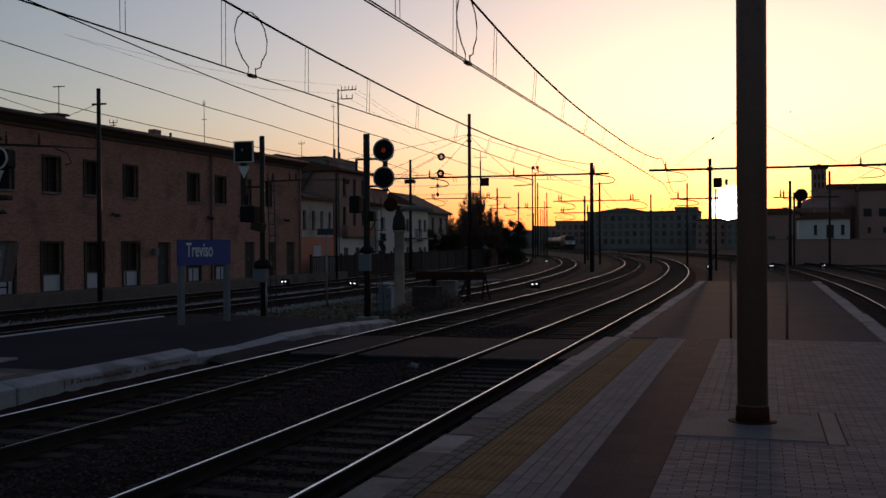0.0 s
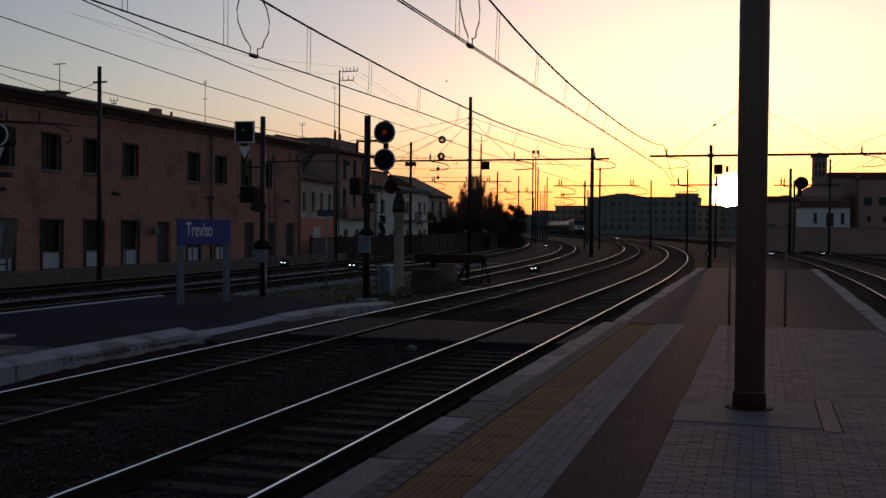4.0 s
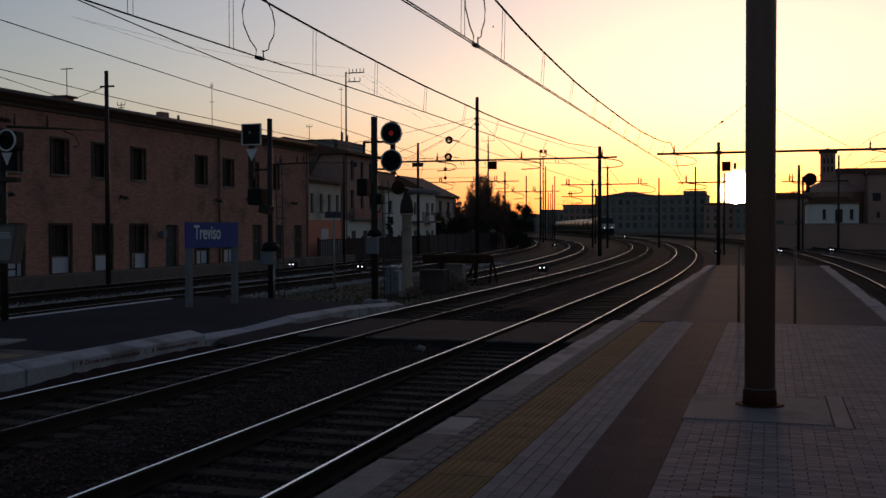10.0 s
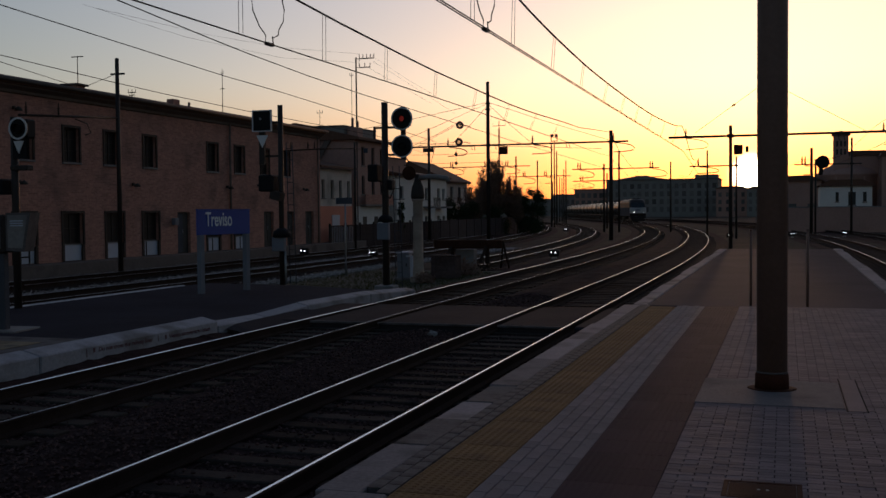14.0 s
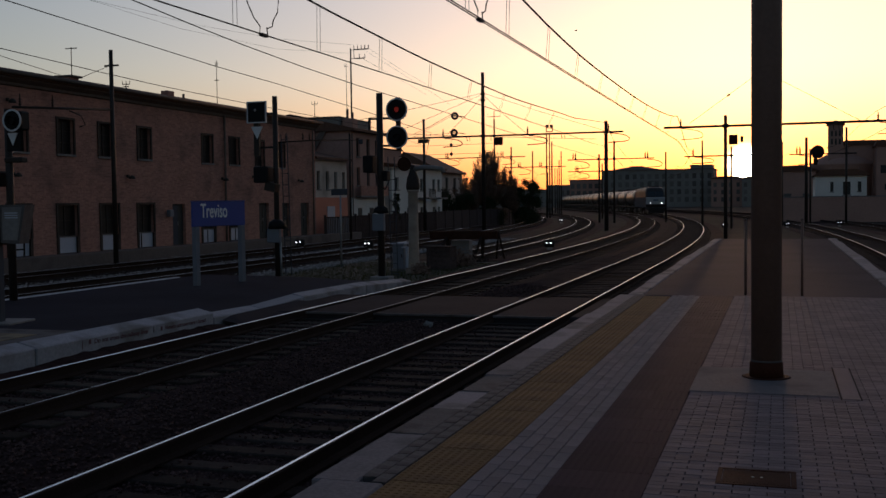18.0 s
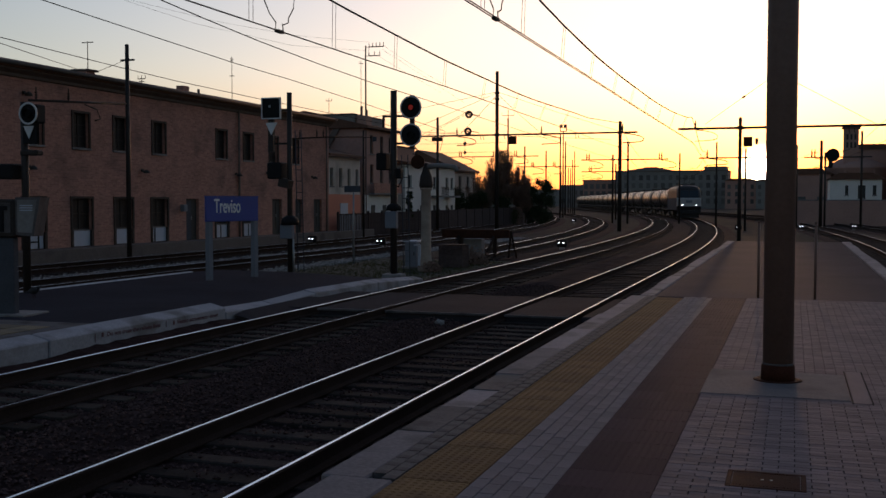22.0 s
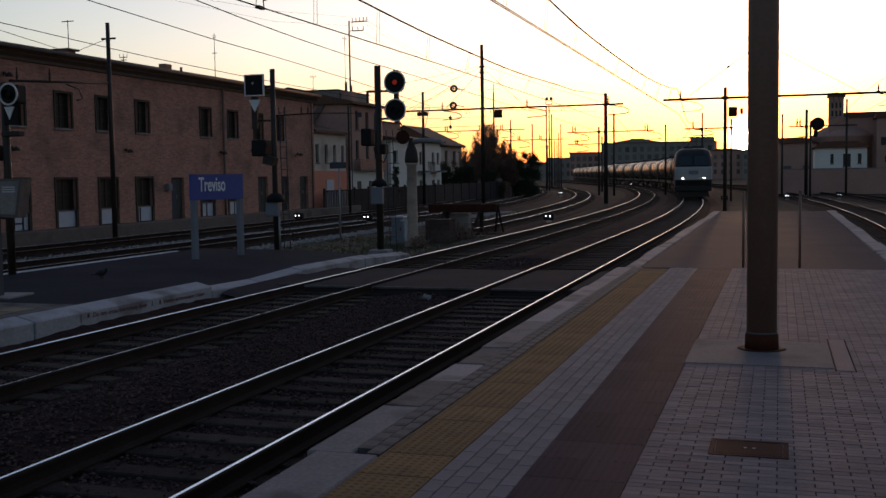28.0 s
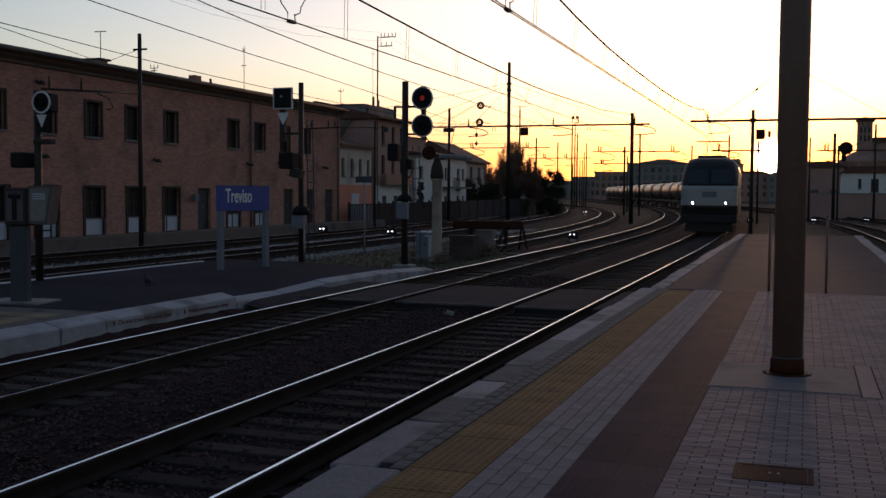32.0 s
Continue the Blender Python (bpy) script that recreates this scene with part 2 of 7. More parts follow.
M_STEELD = mat("dark_painted_steel", (0.04, 0.032, 0.029), 0.6, 0.2, vary=0.3, grain=30, patch=3, bump=0.15, spec=0.25)
M_COLUMN = mat("brown_painted_column", (0.155, 0.09, 0.068), 0.6, 0.0, vary=0.2, grain=25, patch=3, bump=0.12)
M_STEELG = mat("galvanised_steel", (0.30, 0.31, 0.32), 0.5, 0.6, vary=0.2, grain=30, patch=3, bump=0.1)
M_GREYP = mat("grey_paint", (0.15, 0.165, 0.2), 0.6, vary=0.15, grain=30, patch=3, bump=0.1)
M_GREYD = mat("dark_grey_paint", (0.075, 0.08, 0.095), 0.85, vary=0.2, grain=30, patch=3, bump=0.1, spec=0.03)
M_WIRE = mat("copper_wire", (0.03, 0.022, 0.018), 0.95, 0.0, vary=0.2, grain=20, patch=2, bump=0, spec=0.05)
M_BLACK = mat("black_enamel", (0.012, 0.012, 0.014), 0.65, vary=0.2, grain=20, patch=3, bump=0.05, spec=0.15)
M_WHITE = mat("white_enamel", (0.62, 0.63, 0.65), 0.5, vary=0.1, grain=20, patch=3, bump=0.05)
M_BLUE = mat("blue_enamel", (0.02, 0.055, 0.30), 0.4, vary=0.1, grain=20, patch=2, bump=0.04)
M_SIGNW = mat("white_lettering", (0.75, 0.76, 0.78), 0.5, vary=0.05, grain=20, patch=3, bump=0)
M_SIGNR = mat("dark_red_lettering", (0.13, 0.065, 0.075), 0.8, vary=0.3, grain=30, patch=4, bump=0.1, spec=0.15)
M_BRICKF = courses(mat("brick_wall", (0.3967, 0.2127, 0.1667), 0.92, vary=0.30, grain=9, patch=0.55, bump=0.5, spec=0.2, dirt=(0.24, 0.14, 0.115)))
M_PLASTER = mat("pale_plaster", (0.575, 0.506, 0.4485), 0.92, vary=0.16, grain=8, patch=0.5, bump=0.3, dirt=(0.33, 0.29, 0.25))
M_PLASTW = mat("white_plaster", (0.713, 0.69, 0.6555), 0.92, vary=0.12, grain=8, patch=0.5, bump=0.2)
M_PLASTO = mat("orange_plaster", (0.6, 0.23, 0.15), 0.92, vary=0.12, grain=8, patch=0.6, bump=0.2)
M_PLASTB = mat("ochre_plaster", (0.3795, 0.23, 0.1898), 0.92, vary=0.18, grain=6, patch=0.4, bump=0.2)
M_PLASTG = mat("grey_plaster", (0.22, 0.21, 0.20), 0.92, vary=0.2, grain=6, patch=0.4, bump=0.2)
M_ROOF = mat("roof_tiles", (0.119, 0.0595, 0.0385), 0.92, vary=0.3, grain=6, patch=0.6, bump=0.8)
M_EAVE = mat("eave_board", (0.16, 0.13, 0.115), 0.85, vary=0.25, grain=15, patch=2, bump=0.2, spec=0.05)
M_CONC = mat("concrete", (0.225, 0.21, 0.205), 0.92, vary=0.2, grain=20, patch=1.2, bump=0.4, dirt=(0.13, 0.118, 0.115))
M_FLAGS = mat("stained_flagstone", (0.15, 0.125, 0.115), 0.92, vary=0.3, grain=15, patch=0.8, bump=0.4, dirt=(0.09, 0.075, 0.07), spec=0.2)
M_GLASS = glass("window_glass")
M_DUSTY = mat("dusty_window_glass", (0.022, 0.02, 0.02), 0.45, vary=0.3, grain=6, patch=1.5, bump=0.02, spec=0.12)
M_FRAME = mat("brown_window_frame", (0.04, 0.031, 0.028), 0.7, vary=0.25, grain=20, patch=2, bump=0.1, spec=0.25)
M_FENCE = mat("dark_fence_boards", (0.062, 0.048, 0.048), 0.85, vary=0.3, grain=15, patch=2, bump=0.2, spec=0.1, rand=0.1)
M_BOARD = mat("weathered_boards", (0.085, 0.062, 0.058), 0.9, vary=0.35, grain=12, patch=2, bump=0.4, rand=0.2, spec=0.05)
M_SHUT = mat("dark_shutter", (0.03, 0.03, 0.028), 0.7, vary=0.25, grain=20, patch=3, bump=0.2)
M_PANEL = mat("white_panel", (0.45, 0.48, 0.56), 0.6, vary=0.08, grain=15, patch=2, bump=0.08)
M_FARWIN = mat("far_window", (0.10, 0.095, 0.09), 0.5, vary=0.25, grain=4, patch=0.3, bump=0, rand=0.5)
M_OLDSTONE = mat("weathered_stone", (0.36, 0.29, 0.24), 0.9, vary=0.25, grain=12, patch=1.5, bump=0.4, dirt=(0.2, 0.16, 0.14))
M_TRUNK = mat("bark", (0.07, 0.055, 0.04), 0.95, vary=0.3, grain=20, patch=4, bump=0.6, spec=0.1)
M_LEAF = mat("evergreen_leaves", (0.024, 0.034, 0.014), 0.8, vary=0.3, grain=8, patch=1, bump=0, rand=0.4, island=True, spec=0.15)
M_TWIG = mat("bare_twigs", (0.2, 0.13, 0.1), 0.9, vary=0.3, grain=8, patch=1, bump=0, rand=0.3, island=True, spec=0.1)
M_TANK = mat("tank_shell", (0.17, 0.16, 0.155), 0.32, 0.55, vary=0.22, grain=8, patch=0.8, bump=0.05, dirt=(0.08, 0.07, 0.062))
M_BOGIE = mat("bogie_iron", (0.04, 0.033, 0.028), 0.85, 0.2, vary=0.3, grain=15, patch=2, bump=0.2)
M_LOCOW = mat("loco_white", (0.34, 0.34, 0.34), 0.4, vary=0.08, grain=12, patch=1, bump=0.03)
M_LOCOD = mat("loco_dark", (0.035, 0.033, 0.034), 0.5, vary=0.15, grain=12, patch=1, bump=0.05, spec=0.12)
M_LAMP = glow("headlamp", (1.0, 0.93, 0.75), 11.0)
M_DWARF = glow("dwarf_signal_lens", (1.0, 0.97, 0.9), 3.0)
M_RED = glow("red_lens", (1.0, 0.06, 0.03), 0.06)
M_RED.node_tree.nodes["Principled BSDF"].inputs["Base Color"].default_value = (0.08, 0.005, 0.005, 1)
M_FEATH = mat("feathers", (0.02, 0.02, 0.023), 0.8, vary=0.3, grain=40, patch=8, bump=0.1)

# ---------------------------------------------------------------- small mesh tools


def mesh_of(bm, name, material=None):
    me = bpy.data.meshes.new(name)
    bm.normal_update()
    bm.to_mesh(me)
    bm.free()
    if material:
        for k in (material if isinstance(material, (list, tuple)) else [material]):
            me.materials.append(k)
    return me


def part(name, bm, material, parent=None, label="", at=None):
    """One mesh object, under its thing or part."""
    ob = new(name, mesh_of(bm, name, material) if isinstance(bm, bmesh.types.BMesh) else bm)
    if parent:
        ob.parent = parent
    if at is not None:
        ob.matrix_basis = at
    if label:
        ob["label"] = label
    return ob


def thing(name, label, category, at=None, group="", kind=""):
    ob = new(name)
    ob.empty_display_size = 0.2
    if at is not None:
        ob.matrix_basis = at
    return tagged(ob, label, category, group, kind)


def struct(name, bm, material, label, category="", at=None):
    ob = part(name, bm, material, None, "", at)
    return tagged(ob, label, category or name.split("_")[0], "", "structure")


def box(bm, x0, x1, y0, y1, z0, z1, bevel=0.0, mi=0, m=None):
    vs = [bm.verts.new((x, y, z)) for z in (z0, z1) for x, y in ((x0, y0), (x1, y0), (x1, y1), (x0, y1))]
    fs = [bm.faces.new([vs[i] for i in q]) for q in ((3, 2, 1, 0), (4, 5, 6, 7), (0, 1, 5, 4), (1, 2, 6, 5), (2, 3, 7, 6), (3, 0, 4, 7))]
    for q in fs:
        q.material_index = mi
    if bevel:
        es = list({e for q in fs for e in q.edges})
        r = bmesh.ops.bevel(bm, geom=es, offset=bevel, segments=1, affect="EDGES", profile=0.7)
        for q in r["faces"]:
            q.material_index = mi
        if m is not None:
            vs = list({v for q in r["faces"] for v in q.verts} | {v for q in fs if q.is_valid for v in q.verts})
    if m is not None:
        for v in vs:
            if v.is_valid:
                v.co = m @ v.co
    return bm


def cyl(bm, a, b, r0, r1=None, n=10, mi=0, caps=True):
    """A round bar from a to b."""
    a, b = Vector(a), Vector(b)
    r1 = r0 if r1 is None else r1
    q = (b - a).to_track_quat("Z", "Y")
    ring = []
    for c, r in ((a, r0), (b, r1)):
        ring.append([bm.verts.new(c + q @ Vector((r * math.cos(2 * math.pi * k / n), r * math.sin(2 * math.pi * k / n), 0))) for k in range(n)])
    for k in range(n):
        f = bm.faces.new((ring[0][k], ring[0][(k + 1) % n], ring[1][(k + 1) % n], ring[1][k]))
        f.smooth, f.material_index = n > 6, mi
    if caps:
        bm.faces.new(ring[0][::-1]).material_index = mi
        bm.faces.new(ring[1]).material_index = mi
    return bm


def lathe(bm, profile, n=20, mi=0, m=None):
    """Turns (r, z) pairs round the z axis."""
    m = m or Matrix()
    rows = [[bm.verts.new(m @ Vector((r * math.cos(2 * math.pi * k / n), r * math.sin(2 * math.pi * k / n), z))) for k in range(n)] for r, z in profile]
    for p, q in zip(rows, rows[1:]):
        for k in range(n):
            f = bm.faces.new((p[k], p[(k + 1) % n], q[(k + 1) % n], q[k]))
            f.smooth, f.material_index = True, mi
    bm.faces.new(rows[0][::-1]).material_index = mi
    bm.faces.new(rows[-1]).material_index = mi
    return bm


def ring(bm, r0, r1, t, m, n=28, mi=0):
    """A flat ring round the z axis, from radius r0 to r1, t thick."""
    rows = [[bm.verts.new(m @ Vector((r * math.cos(2 * math.pi * k / n), r * math.sin(2 * math.pi * k / n), z))) for k in range(n)] for r, z in ((r0, 0), (r1, 0), (r1, t), (r0, t))]
    for p, q in zip(rows, rows[1:] + rows[:1]):
        for k in range(n):
            bm.faces.new((p[k], p[(k + 1) % n], q[(k + 1) % n], q[k])).material_index = mi
    return bm


def prism(bm, outline, depth, m=None, mi=0):
    """An outline in x and z, drawn out along y."""
    m = m or Matrix()
    lo = [bm.verts.new(m @ Vector((x, 0, z))) for x, z in outline]
    hi = [bm.verts.new(m @ Vector((x, depth, z))) for x, z in outline]
    n = len(outline)
    bm.faces.new(lo).material_index = mi
    bm.faces.new(hi[::-1]).material_index = mi
    for k in range(n):
        bm.faces.new((lo[(k + 1) % n], lo[k], hi[k], hi[(k + 1) % n])).material_index = mi
    return bm


def tube(bm, pts, r, n=5, mi=0):
    """A bent bar or wire through pts."""
    pts = [Vector(p) for p in pts]
    rings = []
    for k, p in enumerate(pts):
        d = (pts[min(k + 1, len(pts) - 1)] - pts[max(k - 1, 0)]).normalized()
        q = d.to_track_quat("Z", "Y")
        rings.append([bm.verts.new(p + q @ Vector((r * math.cos(2 * math.pi * j / n), r * math.sin(2 * math.pi * j / n), 0))) for j in range(n)])
    for a, b in zip(rings, rings[1:]):
        for j in range(n):
            f = bm.faces.new((a[j], a[(j + 1) % n], b[(j + 1) % n], b[j]))
            f.smooth, f.material_index = True, mi
    bm.faces.new(rings[0][::-1]), bm.faces.new(rings[-1])
    return bm


def B():
    return bmesh.new()


def many(name, verts, faces, material):
    me = bpy.data.meshes.new(name)
    me.from_pydata(verts, [], faces)
    me.materials.append(material)
    me.update()
    return me


def text_mesh(name, words, size, thick=0.004, bold=0.0):
    cu = bpy.data.curves.new(name, "FONT")
    cu.body, cu.size, cu.extrude, cu.align_x, cu.align_y = words, size, thick, "CENTER", "CENTER"
    cu.offset = bold
    tmp = bpy.data.objects.new(name, cu)
    scene.collection.objects.link(tmp)
    me = bpy.data.meshes.new_from_object(tmp.evaluated_get(bpy.context.evaluated_depsgraph_get()))
    me.name = name
    bpy.data.objects.remove(tmp)
    return me


# ---------------------------------------------------------------- the plan of the tracks
RT = -0.54          # top of rail; the platform that the camera stands on is 0
SOIL = -0.80


def line(x0, y0, radius, s1=200.0):
    """The axis of a track: straight along +y, then bending to the left until s1, then straight again. s: metres along it."""
    def at(s):
        if s <= y0:
            return Vector((x0, s, 0)), 0.0
        a = (min(s, s1) - y0) / radius
        p = Vector((x0 - radius * (1 - math.cos(a)), y0 + radius * math.sin(a), 0))
        if s > s1:
            p += (s - s1) * Vector((-math.sin(a), math.cos(a), 0))
        return p, a
    return at


T1, T2, T3 = line(-4.70, 39, 582, 190), line(-8.70, 39, 571), line(-12.5, 29, 453)
T4, T5 = line(-19.1, 35, 450), line(-23.6, 35, 446)
R1, R2 = line(4.5, 39, 584), line(9.2, 39, 589)


def steps(s0, s1, bend=45.0, fine=3.0):
    out, s = [], s0
    while s < s1:
        out.append(s)
        s += fine * 4 if s < bend - 20 else fine
    return out + [s1]


def sweep(bm, axis, ss, outline, off=0.0, z=0.0, top=()):
    """Draws an outline of (across, up) along a track; faces between points k and k+1 for k in top take material 1."""
    rows = []
    for s in ss:
        p, a = axis(s)
        side = Vector((math.cos(a), math.sin(a), 0))
        rows.append([bm.verts.new(p + side * (off + u) + Vector((0, 0, z + v))) for u, v in outline])
    n = len(outline)
    for a, b in zip(rows, rows[1:]):
        for k in range(n):
            f = bm.faces.new((a[k], b[k], b[(k + 1) % n], a[(k + 1) % n]))
            f.material_index = 1 if k in top else 0
    bm.faces.new(rows[0]), bm.faces.new(rows[-1][::-1])
    return bm


RAIL = [(-0.075, -0.17), (-0.075, -0.155), (-0.012, -0.13), (-0.012, -0.045), (-0.036, -0.035), (-0.036, -0.010), (-0.0105, 0.0),
        (0.0105, 0.0), (0.036, -0.010), (0.036, -0.035), (0.012, -0.045), (0.012, -0.13), (0.075, -0.155), (0.075, -0.17)]


def worn_head(half, drop):
    """The rail's outline with a running band of another width, and the crown falling by drop to its shoulders."""
    return [(math.copysign(half, u) if abs(u) < .011 else u, -drop if v == -.010 else v) for u, v in RAIL]


NARROW, BAND, CROWN = (.006, .010, (6,)), (.016, .010, (6,)), (.006, .003, (7,))     # half width, drop, bright faces


def ribbon(axis, ss, half, z, skirt=0.35, low=SOIL - 0.03, step=0.30, rough=0.025, seed=1):
    """A bed of ballast under a track, uneven, with sloping shoulders."""
    rnd = random.Random(seed)
    n = max(int(2 * half / step), 4)
    verts, faces = [], []
    for s in ss:
        p, a = axis(s)
        side = Vector((math.cos(a), math.sin(a), 0))
        for k in range(-1, n + 2):
            u = -half + 2 * half * min(max(k, 0), n) / n
            zz = z + rnd.uniform(-rough, rough)
            if k in (-1, n + 1):
                u += math.copysign(skirt, u)
                zz = low
            verts.append(p + side * u + Vector((0, 0, zz)))
    w = n + 3
    for i in range(len(ss) - 1):
        for k in range(w - 1):
            faces.append((i * w + k, i * w + k + 1, (i + 1) * w + k + 1, (i + 1) * w + k))
    return verts, faces


def fine_steps(s0, s1, near=60.0):
    out, s = [], s0
    while s < s1:
        out.append(s)
        s += 0.35 if s < near else 4.0
    return out + [s1]


# ground: one sheet to the horizon
bm = B()
for xs, ys in (((-3000, -400, -60, -30, 30, 400, 3000), (-3000, -200, -20, 20, 60, 120, 250, 500, 3000)),):
    g = [[bm.verts.new((x, y, SOIL)) for x in xs] for y in ys]
    for a, b in zip(g, g[1:]):
        for k in range(len(xs) - 1):
            bm.faces.new((a[k], a[k + 1], b[k + 1], b[k]))
struct("ground", bm, M_EARTH, "dark trodden earth and gravel of the railway yard", "ground")

for nm, axis, s0, s1, half, seed in (("ballast", T1, -12, 560, 1.9, 1), ("ballast", T2, -12, 300, 1.9, 2), ("ballast", T3, 41, 260, 1.8, 3),
                                     ("ballast", T4, 2, 260, 1.8, 4), ("ballast", T5, 2, 260, 1.8, 5), ("ballast", R1, -12, 260, 1.8, 6), ("ballast", R2, 10, 260, 1.8, 7)):
    v, f = ribbon(axis, fine_steps(s0, s1, 60 if axis in (T1, T2) else 20), half, RT - 0.21, rough=.018, seed=seed)
    struct(nm, many(nm, v, f, M_BALLAST), None, "oil-darkened stone ballast under the track", "ballast")

SLEEPER = mesh_of(box(B(), -1.25, 1.25, -0.12, 0.12, -0.16, 0.0, 0.012), "sleeper", M_WOOD)
SLEEPER2 = mesh_of(box(B(), -1.2, 1.2, -0.13, 0.13, -0.16, 0.0, 0.012), "sleeper", M_SLEEP)


def track(axis, s0, s1, single, label, concrete=False, heads=(CROWN, CROWN)):
    tr = thing("railway_track", label, "railway track", None, "tracks of the yard", "structure")
    for side, (half, drop, faces) in zip((-0.7525, 0.7525), heads):
        part("rail", sweep(B(), axis, steps(s0, s1), worn_head(half, drop), side, RT, top=faces), (M_RAIL, M_RAILTOP), tr, "rusty rail with a bright worn top")
    rnd = random.Random(int(abs(axis(0)[0].x) * 100))
    s, v, f = s0 + 0.2, [], []
    while s < min(s1, 150):
        p, a = axis(s)
        ob_m = Matrix.Translation(p + Vector((rnd.uniform(-.03, .03), 0, RT - 0.172 + rnd.uniform(-.012, .006)))) @ Matrix.Rotation(a + rnd.uniform(-.012, .012), 4, "Z")
        if single[0] <= s <= single[1]:
            part("sleeper", SLEEPER2 if concrete else SLEEPER, None, tr, "", ob_m)
        else:
            k = len(v)
            v += [ob_m @ Vector(c) for c in ((-1.25, -.12, -.16), (1.25, -.12, -.16), (1.25, .12, -.16), (-1.25, .12, -.16), (-1.25, -.12, 0), (1.25, -.12, 0), (1.25, .12, 0), (-1.25, .12, 0))]
            f += [tuple(k + i for i in q) for q in ((4, 5, 6, 7), (0, 1, 5, 4), (1, 2, 6, 5), (2, 3, 7, 6), (3, 0, 4, 7))]
        s += 0.56
    if v:
        ob = part("sleepers", many("sleepers", v, f, M_SLEEP if concrete else M_WOOD), None, tr)
        ob["kind"] = "stuff"
    return tr


track(T1, -12, 560, (3, 40), "straight main track beside the platform, bending away in the distance", heads=(BAND, BAND))
track(T2, -12, 300, (6, 40), "second main track with worn concrete sleepers beside the low platform", True, ((.002, .004, (7,)), NARROW))
track(T3, 41, 260, (0, 0), "siding that ends at a buffer stop")
track(T4, 2, 260, (0, 0), "disused-looking track behind the low platform")
track(T5, 2, 260, (0, 0), "track along the brick station building")
track(R1, -12, 260, (0, 0), "main track on the far side of the platform")
track(R2, 10, 260, (0, 0), "outer track towards the church")

# ---------------------------------------------------------------- the platform that the camera stands on
E0, E1, PAVE = -2.65, 2.15, 18.45     # track edge, far edge, end of the paving
bm = B()
box(bm, E0 + 0.25, E1 - 0.3, -14, PAVE, SOIL - 0.1, -0.05)
struct("platform_base", bm, M_JOINT, "bed of sand and concrete under the paving", "platform")
bm = B()
box(bm, -2.30, 1.85, PAVE + 0.004, 45.2, SOIL - 0.1, -0.012, 0.02)
struct("platform_asphalt", bm, M_ASPH2, "worn asphalt surface of the platform's far end", "platform")
bm = B()
box(bm, E0 + 0.12, E0 + 0.30, -14, 45.2, SOIL - 0.1, -0.18)
box(bm, E1 - 0.28, E1 - 0.12, -14, 45.2, SOIL - 0.1, -0.18)
struct("platform_wall", bm, M_CONC, "stained concrete wall under the platform edge", "platform wall")

# the low platform across the tracks
LP = -0.33
bm = B()
box(bm, -15.85, -10.62, -4, 16.8, SOIL - 0.1, LP - 0.012)
# the asphalt dips towards the dropped kerb at the crossing
g = []
for y, dip in ((16.8, 0), (17.7, .075), (18.6, .11), (19.6, .125), (20.8, .115), (21.6, .085), (22.4, .05), (24.0, .07), (25.4, .085), (26.5, .12)):
    g.append([bm.verts.new((x, y, LP - .012 - dip * k)) for x, k in ((-15.85, 0), (-13.6, .1), (-12.6, .3), (-11.8, .6), (-11.2, .85), (-10.62, 1))])
g.append([bm.verts.new((x, 30.0, SOIL)) for x in (-15.2, -14, -13, -12, -11.4, -10.75)])
for a, b in zip(g, g[1:]):
    for k in range(5):
        bm.faces.new((a[k], a[k + 1], b[k + 1], b[k]))
side = [r[0] for r in g[:-1]]
low = [bm.verts.new((-15.85, v.co.y, SOIL - .1)) for v in side]
for k in range(len(side) - 1):
    bm.faces.new((side[k], side[k + 1], low[k + 1], low[k]))
struct("low_platform", bm, M_ASPH, "dark asphalt surface of the low island platform", "platform")

# the platform before the brick building
bm = B()
box(bm, -40, -27.05, -4, 66, SOIL - 0.1, -0.26, 0.03)
struct("station_pavement", bm, M_FLAGS, "stained concrete pavement along the brick building", "pavement")

# the foot crossing over the two main tracks
cr = thing("foot_crossing", "worn asphalt foot crossing laid between the rails", "crossing", None, "", "structure")
for x0, x1 in ((-11.0, -9.56), (-9.34, -8.06), (-7.84, -5.56), (-5.34, -4.06), (-3.84, -2.55)):
    bm = B()
    box(bm, x0, x1, 19.7, 23.6, SOIL, RT - 0.03, 0.03)
    part("panel", bm, M_CROSS, cr)
bm2 = B()
vs = [bm2.verts.new(c) for c in ((-10.28, 17.9, RT - .03), (-9.6, 17.9, RT - .16), (-9.6, 21.6, RT - .03), (-10.28, 21.6, RT - .03), (-10.305, 18.3, LP - .19), (-10.305, 21.3, LP - .17))]
bm2.faces.new((vs[0], vs[1], vs[4])), bm2.faces.new((vs[1], vs[2], vs[5], vs[4])), bm2.faces.new((vs[2], vs[3], vs[5]))
for x0, x1 in ((-9.34, -8.06), (-7.84, -5.56), (-5.34, -4.06)):
    part("edge_strip", box(B(), x0, x1, 19.64, 19.698, RT - .075, RT - .028, .01), M_KERBD, cr, "worn concrete edging")
part("ramp", bm2, M_CROSS, cr, "dark asphalt ramp up to the low platform")
# ---------------------------------------------------------------- buildings


